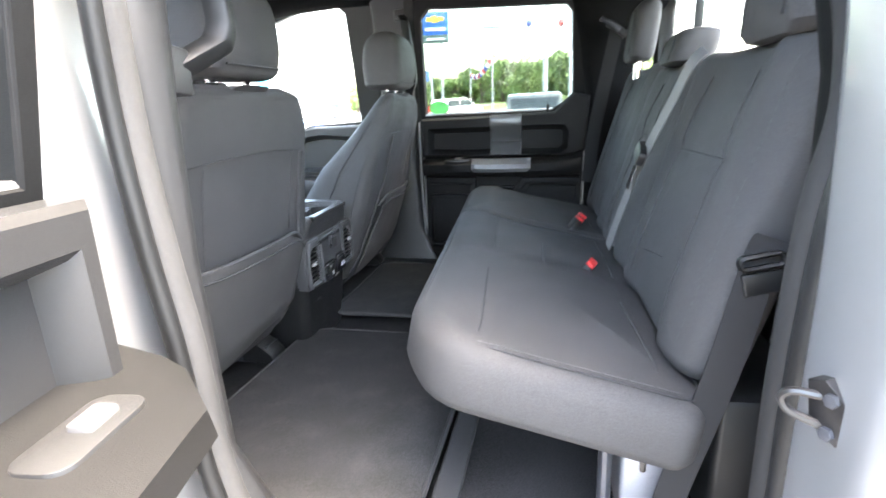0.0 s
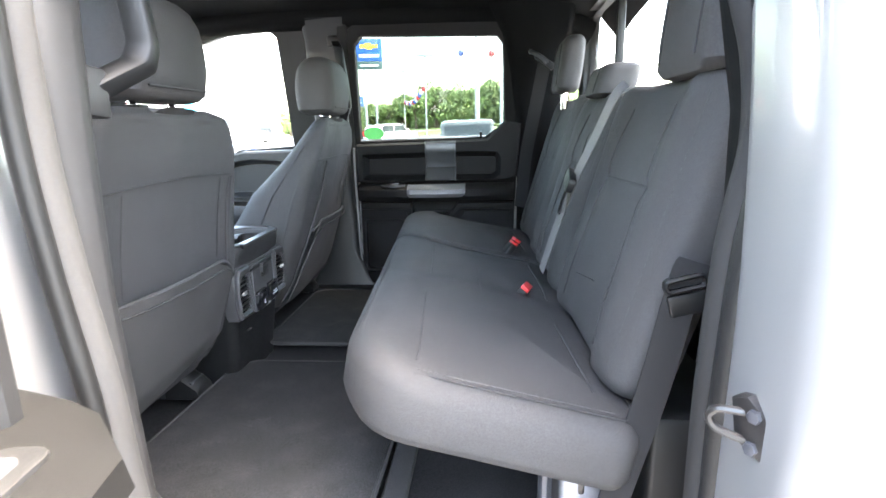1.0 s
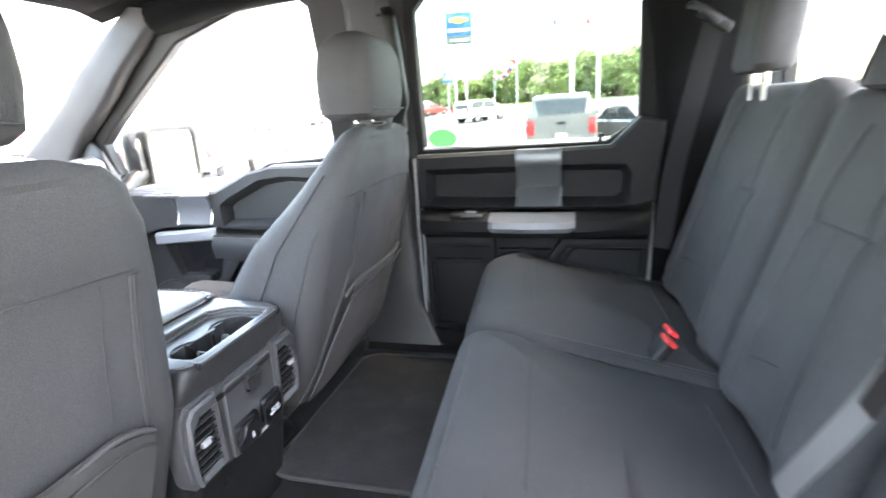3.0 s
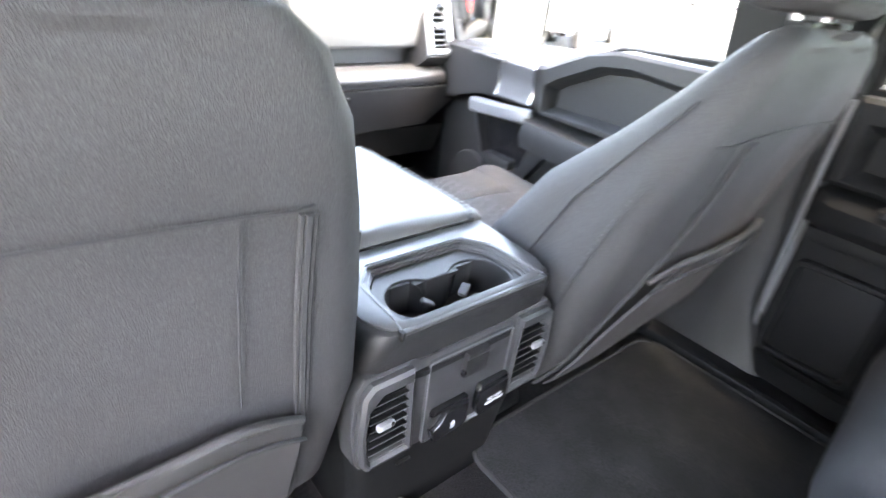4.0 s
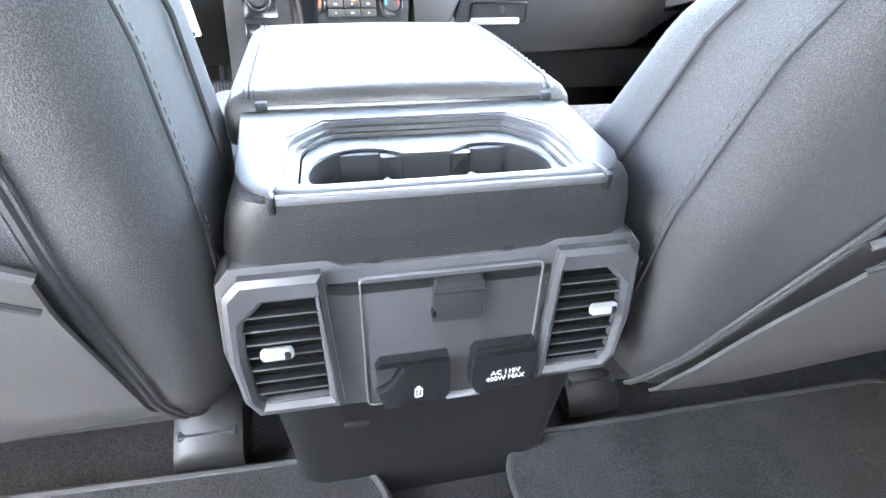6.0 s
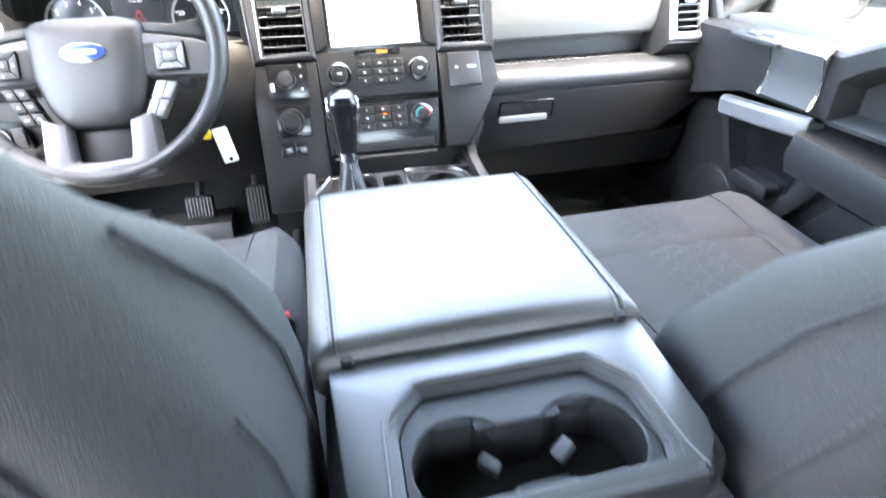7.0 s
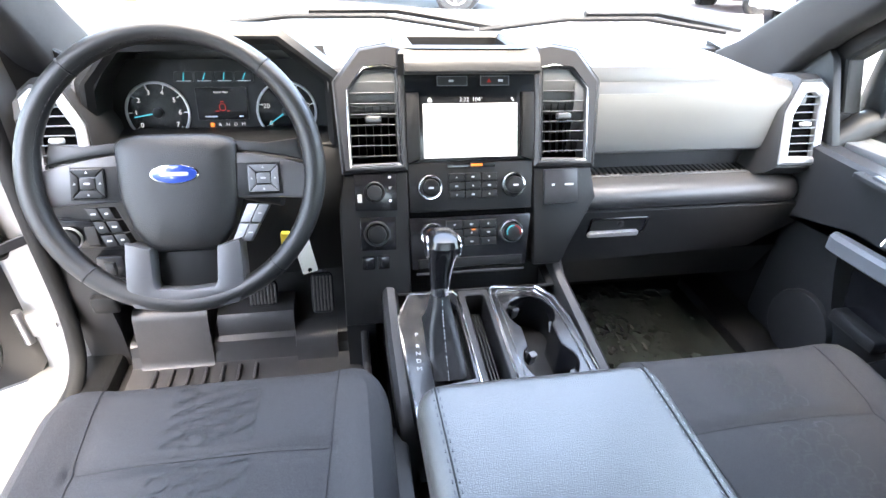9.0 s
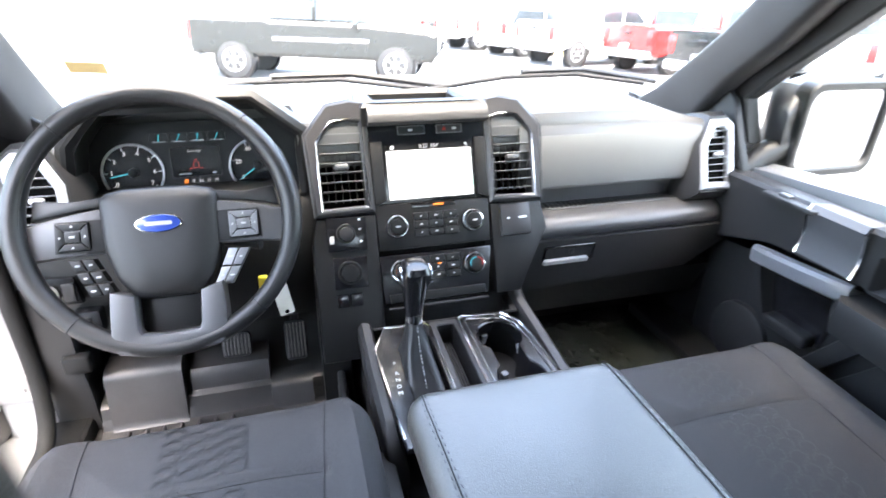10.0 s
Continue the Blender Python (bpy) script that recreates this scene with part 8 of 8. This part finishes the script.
WHITE_C, RED_C, BLUE_C = car_paint("white", (0.78, 0.78, 0.78)), car_paint("red", (0.42, 0.02, 0.02)), car_paint("blue", (0.02, 0.06, 0.25))
BLACK_C, GREY_C = car_paint("black", (0.005, 0.007, 0.007)), car_paint("grey", (0.13, 0.13, 0.13))
lot = [("pickup", BLACK_C, "black crew-cab pickup parked across the lot", 0.73, 14.05, math.atan2(-1.28, 3.68)),
       ("pickup", RED_C, "red pickup in the parked row", 12.4, 15.4, 0.25),
       ("pickup", WHITE_C, "white pickup in the parked row", 10.4, 17.6, 0.25),
       ("suv", WHITE_C, "white sport utility car in the parked row", 9.6, 20.6, 0.25),
       ("pickup", WHITE_C, "white pickup at the far end of the row", 9.2, 23.6, 0.25),
       ("sedan", BLACK_C, "black sedan at the far end of the row", 8.8, 26.8, 0.25),
       ("pickup", BLACK_C, "black pickup in the parked row beside the red one", 11.9, 11.6, 0.25),
       ("pickup", WHITE_C, "white pickup parked near the lot entrance", 15.0, 11.3, 0.35),
       ("sedan", BLUE_C, "blue sedan parked near the lot entrance", 16.6, 8.3, 0.45),
       ("pickup", GREY_C, "grey pickup seen from behind", 18.1, -0.05, 0.03),
       ("sedan", GREY_C, "dark grey sedan beside the grey pickup", 19.4, -2.5, 0.45),
       ("sedan", WHITE_C, "white sedan beside the grey sedan", 16.2, -6.0, 0.08),
       ("suv", WHITE_C, "white sport utility car by the lawn island", 44.5, 7.4, -0.55),
       ("sedan", WHITE_C, "white sedan by the lawn island", 33.0, 0.5, -0.9),
       ("sedan", RED_C, "red sedan far across the lot", 55.0, 34.0, 0.3),
       ("pickup", BLUE_C, "blue pickup across the lot", 27.0, 21.0, 0.4),
       ("suv", GREY_C, "grey sport utility car by the showroom", 60.0, 32.0, 2.4),
       ("sedan", WHITE_C, "white sedan by the showroom", 62.0, 27.0, 2.2),
       ("suv", BLACK_C, "black sport utility car by the showroom", 66.0, 30.5, 2.2),
       ("sedan", RED_C, "dark red sedan behind the white one", 66.0, 17.5, -0.5),
       ("suv", WHITE_C, "white sport utility car in the far row", 72.0, 20.0, -0.5)]
for kind_, paint, label, x, y, turn in lot:
    vehicle(kind_, paint, label, x, y, turn)

# lawn island and verge
for k, (x0, x1, y0, y1) in enumerate(((60, 78, -4, 9), (84, 130, -60, 60))):
    isl = thing("lawn_island", "mown lawn strip with a pale concrete kerb", "lawn", ((x0 + x1) / 2, (y0 + y1) / 2, gz((x0 + x1) / 2, (y0 + y1) / 2)))
    pts = rrect(x1 - x0, y1 - y0, 3.0, 6, 1, (x0 + x1) / 2, (y0 + y1) / 2)
    bm = bmesh.new()
    loft(bm, [[(x, y, gz(x, y) + d) for x, y in p] for p, d in ((pts, -0.1), (pts, 0.15), (inset(ccw(list(pts)), 0.2), 0.15))])
    part("kerb", bm, KERB, isl)
    bm = bmesh.new()
    ip = inset(ccw(list(pts)), 0.2)
    loft(bm, [[(x, y, gz(x, y) + d) for x, y in p] for p, d in ((ip, 0.0), (ip, 0.17), (inset(ip, 1.0), 0.25))])
    part("grass", bm, GRASS, isl, kind="stuff")


def az(a_deg, d):
    """A spot by its bearing from the front of the truck, clockwise, and its distance from the rear door."""
    return -1.27 + d * math.sin(radians(a_deg)), -0.76 + d * math.cos(radians(a_deg))


# dealer sign on two posts
x, y = az(78.0, 75)
sg_ = thing("pylon_sign", "tall blue dealer sign on two steel posts", "sign", (x, y, gz(x, y)))
sm_ = Matrix.Translation((x, y, 0)) @ pose(0, 0, 0, 90, 0, -78.0)
part("panel", one(rbox, -1.72, 1.72, 8.5, 11.3, -0.3, 0.3, 0.08, sm_), SIGNB, sg_, "blue sign panel")
part("lower_panel", one(rbox, -1.72, 1.72, 7.5, 8.45, -0.3, 0.3, 0.08, sm_), DGREEN, sg_)
part("mark", one(plate, sm_ @ pose(0, 10.35, 0), [(-1.2, -0.25), (-0.35, -0.25), (-0.35, -0.42), (0.45, -0.42), (0.45, -0.25), (1.1, -0.25), (1.2, 0.25), (0.35, 0.25), (0.35, 0.42), (-0.45, 0.42), (-0.45, 0.25), (-1.1, 0.25)], 0.28, 0.36), GOLD, sg_, "gold cross-shaped mark")
part("letter_bar", one(plate, sm_ @ pose(0, 9.15, 0), rrect(2.7, 0.42, 0.05, 2), 0.28, 0.34), MARK, sg_)
part("letter_bar", one(plate, sm_ @ pose(0, 7.95, 0), rrect(2.4, 0.28, 0.05, 2), 0.28, 0.34), MARK, sg_)
for u in (-0.7, 0.7):
    part("post", one(tube, [sm_ @ Vector((u, gz(x, y), 0)), sm_ @ Vector((u, 7.8, 0))], 0.16, 10), POLE, sg_)
part("crossbar", one(tube, [sm_ @ Vector((-0.7, 6.2, 0)), sm_ @ Vector((0.7, 6.2, 0))], 0.08, 8), POLE, sg_)
x, y = az(76.7, 82)
s2 = thing("small_sign", "small blue dealer sign on a post", "sign", (x, y, gz(x, y)))
sm_ = Matrix.Translation((x, y, 0)) @ pose(0, 0, 0, 90, 0, -76.7)
part("panel", one(rbox, -0.75, 0.75, 2.95, 4.35, -0.15, 0.15, 0.05, sm_), SIGNB, s2)
part("letter_bar", one(plate, sm_ @ pose(0, 3.45, 0), rrect(1.1, 0.18, 0.02, 2), 0.14, 0.18), MARK, s2)
part("mark", one(plate, sm_ @ pose(0, 3.9, 0), rrect(0.8, 0.25, 0.02, 2), 0.14, 0.18), GOLD, s2)
part("post", one(tube, [sm_ @ Vector((0, gz(x, y), 0)), sm_ @ Vector((0, 3.0, 0))], 0.1, 8), POLE, s2)

# lamp posts
tips = []
for a_, d, top_, r in ((83.6, 45, 5.7, 0.07), (88.85, 26, 9.5, 0.12), (91.35, 32, 9.8, 0.11), (81.4, 68, 6.6, 0.08), (70.0, 60, 7.0, 0.09)):
    x, y = az(a_, d)
    lp = thing("lamp_post", "tall grey steel lot lamp post", "lamp post", (x, y, gz(x, y)), "lot lamp posts")
    part("pole", one(tube, [(x, y, gz(x, y)), (x, y, top_)], [r, r * 0.7], 12), POLE, lp)
    part("base", one(tube, [(x, y, gz(x, y) - 0.1), (x, y, gz(x, y) + 0.7)], r * 2.2, 14), KERB, lp)
    part("head", one(rbox, x - 0.3, x + 0.3, y - 0.7, y + 0.7, top_ - 0.05, top_ + 0.15, 0.05), POLE, lp)
    tips.append((x, y, top_))
# bunting line with balloons between posts
bl = thing("balloon_line", "sagging line of red and blue balloons between lamp posts", "balloons", (tips[0][0], tips[0][1], 5))
A_, B_ = Vector(tips[0]) - Vector((0, 0, 2.0)), Vector(tips[3]) - Vector((0, 0, 3.4))
pth = [A_.lerp(B_, t) - Vector((0, 0, 0.7 * math.sin(math.pi * t))) for t in np.linspace(0, 1, 15)]
part("line", one(tube, pth, 0.02, 5), RUBBER, bl)
for k, p in enumerate(pth[1:-1]):
    bm = bmesh.new()
    bmesh.ops.create_uvsphere(bm, u_segments=10, v_segments=7, radius=0.20, matrix=Matrix.Translation(p - Vector((0, 0, 0.2))) @ Matrix.Diagonal((1, 1, 1.25, 1)))
    part("balloon", bm, (RED_C, MARK, BLUE_C)[k % 3], bl)
for a_, d, el, mt_ in ((87.2, 27, 6.67, BLUE_C), (90.3, 27, 6.53, RED_C)):
    bx, by = az(a_, d)
    bz_ = 0.63 + d * math.tan(radians(el))
    bb = thing("balloon", "single balloon tied by a string to the lot", "balloon", (bx, by, gz(bx, by)), "tied balloons")
    bm = bmesh.new()
    bmesh.ops.create_uvsphere(bm, u_segments=14, v_segments=10, radius=0.16, matrix=Matrix.Translation((bx, by, bz_)) @ Matrix.Diagonal((1, 1, 1.15, 1)))
    part("skin", bm, mt_, bb)
    part("string", one(tube, [(bx, by, bz_ - 0.17), (bx + 0.05, by, gz(bx, by))], 0.004, 4), MARK, bb)

# trees
def tree(x, y, h, seed):
    rnd = random.Random(seed)
    t = thing("tree", "leafy green roadside tree", "tree", (x, y, gz(x, y)), "roadside trees")
    z0 = gz(x, y)
    bm = bmesh.new()
    tube(bm, [(x, y, z0 - 0.2), (x + 0.1, y, z0 + h * 0.25), (x, y + 0.1, z0 + h * 0.55)], [0.35, 0.25, 0.12], 8)
    for k in range(5):
        a_ = rnd.uniform(0, 6.28)
        tube(bm, [(x, y, z0 + h * (0.25 + 0.06 * k)), (x + 1.0 * math.cos(a_), y + 1.0 * math.sin(a_), z0 + h * (0.42 + 0.07 * k)), (x + 1.9 * math.cos(a_), y + 1.9 * math.sin(a_), z0 + h * (0.55 + 0.07 * k))], [0.12, 0.08, 0.03], 6)
    part("trunk", bm, BARK, t)
    verts, faces = [], []
    lobes = [(rnd.uniform(-0.32, 0.32) * h, rnd.uniform(-0.32, 0.32) * h, rnd.uniform(0.16, 0.82) * h, rnd.uniform(0.13, 0.24) * h) for _ in range(13)]
    for k in range(1500):
        lx, ly, lz, lr = lobes[k % len(lobes)]
        v = Vector((rnd.gauss(0, 1), rnd.gauss(0, 1), rnd.gauss(0, 1))).normalized() * lr * rnd.uniform(0.6, 1.08)
        c = Vector((x + lx, y + ly, z0 + lz)) + Vector((v.x, v.y, v.z * 0.85))
        q = Euler((rnd.uniform(0, 6), rnd.uniform(0, 6), rnd.uniform(0, 6))).to_matrix()
        s_ = rnd.uniform(0.16, 0.38)
        i0 = len(verts)
        verts += [tuple(c + q @ Vector(p) * s_) for p in ((-1, -0.4, 0), (0.2, -0.7, 0.25), (1, 0.1, 0), (0.1, 0.7, -0.25))]
        faces.append((i0, i0 + 1, i0 + 2, i0 + 3))
    me = bpy.data.meshes.new("crown")
    me.from_pydata(verts, [], faces)
    me.materials.append(LEAF)
    ob = new("crown", me)
    ob.parent = t
    ob.matrix_parent_inverse = wm(t).inverted()
    tagged(ob, kind="stuff")


rnd = random.Random(4)
for k in range(46):
    a_ = 70.0 + k * 0.68 + rnd.uniform(-0.3, 0.3)
    d = rnd.uniform(86, 112)
    h = 4.4 + 3.4 * max(0, min(1, (a_ - 78) / 8)) + rnd.uniform(-0.8, 0.8)
    x, y = az(a_, d)
    tree(x, y, h, 100 + k)

# showroom with glazing, and a cyan pylon
x, y = az(54, 78)
sh = thing("showroom", "long white showroom with dark glazed entrance", "building", (x, y, gz(x, y)))
hm_ = Matrix.Translation((x, y, gz(x, y))) @ pose(0, 0, 0, 0, 0, -54 - 4)
part("wall", one(rbox, -26, 20, 0, 18, -0.5, 6.2, 0.1, hm_), WALLW, sh)
part("parapet", one(rbox, -26.3, 20.3, -0.3, 18.3, 6.2, 6.9, 0.1, hm_), WALLW, sh)
part("entrance", one(rbox, -8, 3, -1.2, 0.2, -0.2, 7.6, 0.1, hm_), WALLW, sh)
for k in range(6):
    w_ = part("window", one(rbox, -6.9 + 1.65 * k, -5.45 + 1.65 * k, -1.35, -1.1, 0.4, 4.2, 0.03, hm_), DGLASS, sh)
    part("sill", one(rbox, -6.95 + 1.65 * k, -5.4 + 1.65 * k, -1.45, -1.1, 0.28, 0.4, 0.02, hm_), WALLW, w_)
for k in range(8):
    part("window", one(rbox, 5 + 1.8 * k, 6.5 + 1.8 * k, -0.12, 0.1, 0.6, 3.4, 0.03, hm_), DGLASS, sh)
x, y = az(60.8, 62)
py = thing("cyan_pylon", "slim bright cyan dealer pylon", "sign", (x, y, gz(x, y)))
pm_ = Matrix.Translation((x, y, gz(x, y))) @ pose(0, 0, 0, 0, 0, -60.8)
part("panel", one(rbox, -0.55, 0.55, -0.2, 0.2, 0.2, 6.4, 0.08, pm_), CYAN, py)
part("base", one(rbox, -0.7, 0.7, -0.35, 0.35, -0.3, 0.25, 0.05, pm_), KERB, py)
# low building behind the truck
bb = thing("workshop", "low white workshop behind the truck with a red band", "building", (8, -38, gz(8, -38)))
hm_ = on_ground(10, -40, 0.2)
part("wall", one(rbox, -14, 14, -8, 0, -0.5, 4.2, 0.1, hm_), WALLW, bb)
part("roof", one(rbox, -14.6, 14.6, -8.6, 0.6, 4.2, 4.6, 0.1, hm_), POLE, bb)
part("band", one(rbox, -4, 2, 0.0, 0.12, 3.1, 3.7, 0.02, hm_), TAIL, bb)
for k in range(4):
    part("door", one(rbox, -12 + 6 * k, -8.5 + 6 * k, -0.05, 0.06, 0.0, 3.0, 0.03, hm_), POLE, bb)
# yellow and grey bollard ahead
bo = thing("bollard", "short tan bollard on the lot", "bollard", (5.1, 10.2, gz(5.1, 10.2)))
part("post", one(tube, [(5.1, 10.2, gz(5.1, 10.2) - 0.1), (5.1, 10.2, gz(5.1, 10.2) + 0.85)], 0.09, 14), KERB, bo)
part("cap", one(tube, [(5.1, 10.2, gz(5.1, 10.2) + 0.85), (5.1, 10.2, gz(5.1, 10.2) + 1.0)], [0.095, 0.05], 14), STICK, bo)
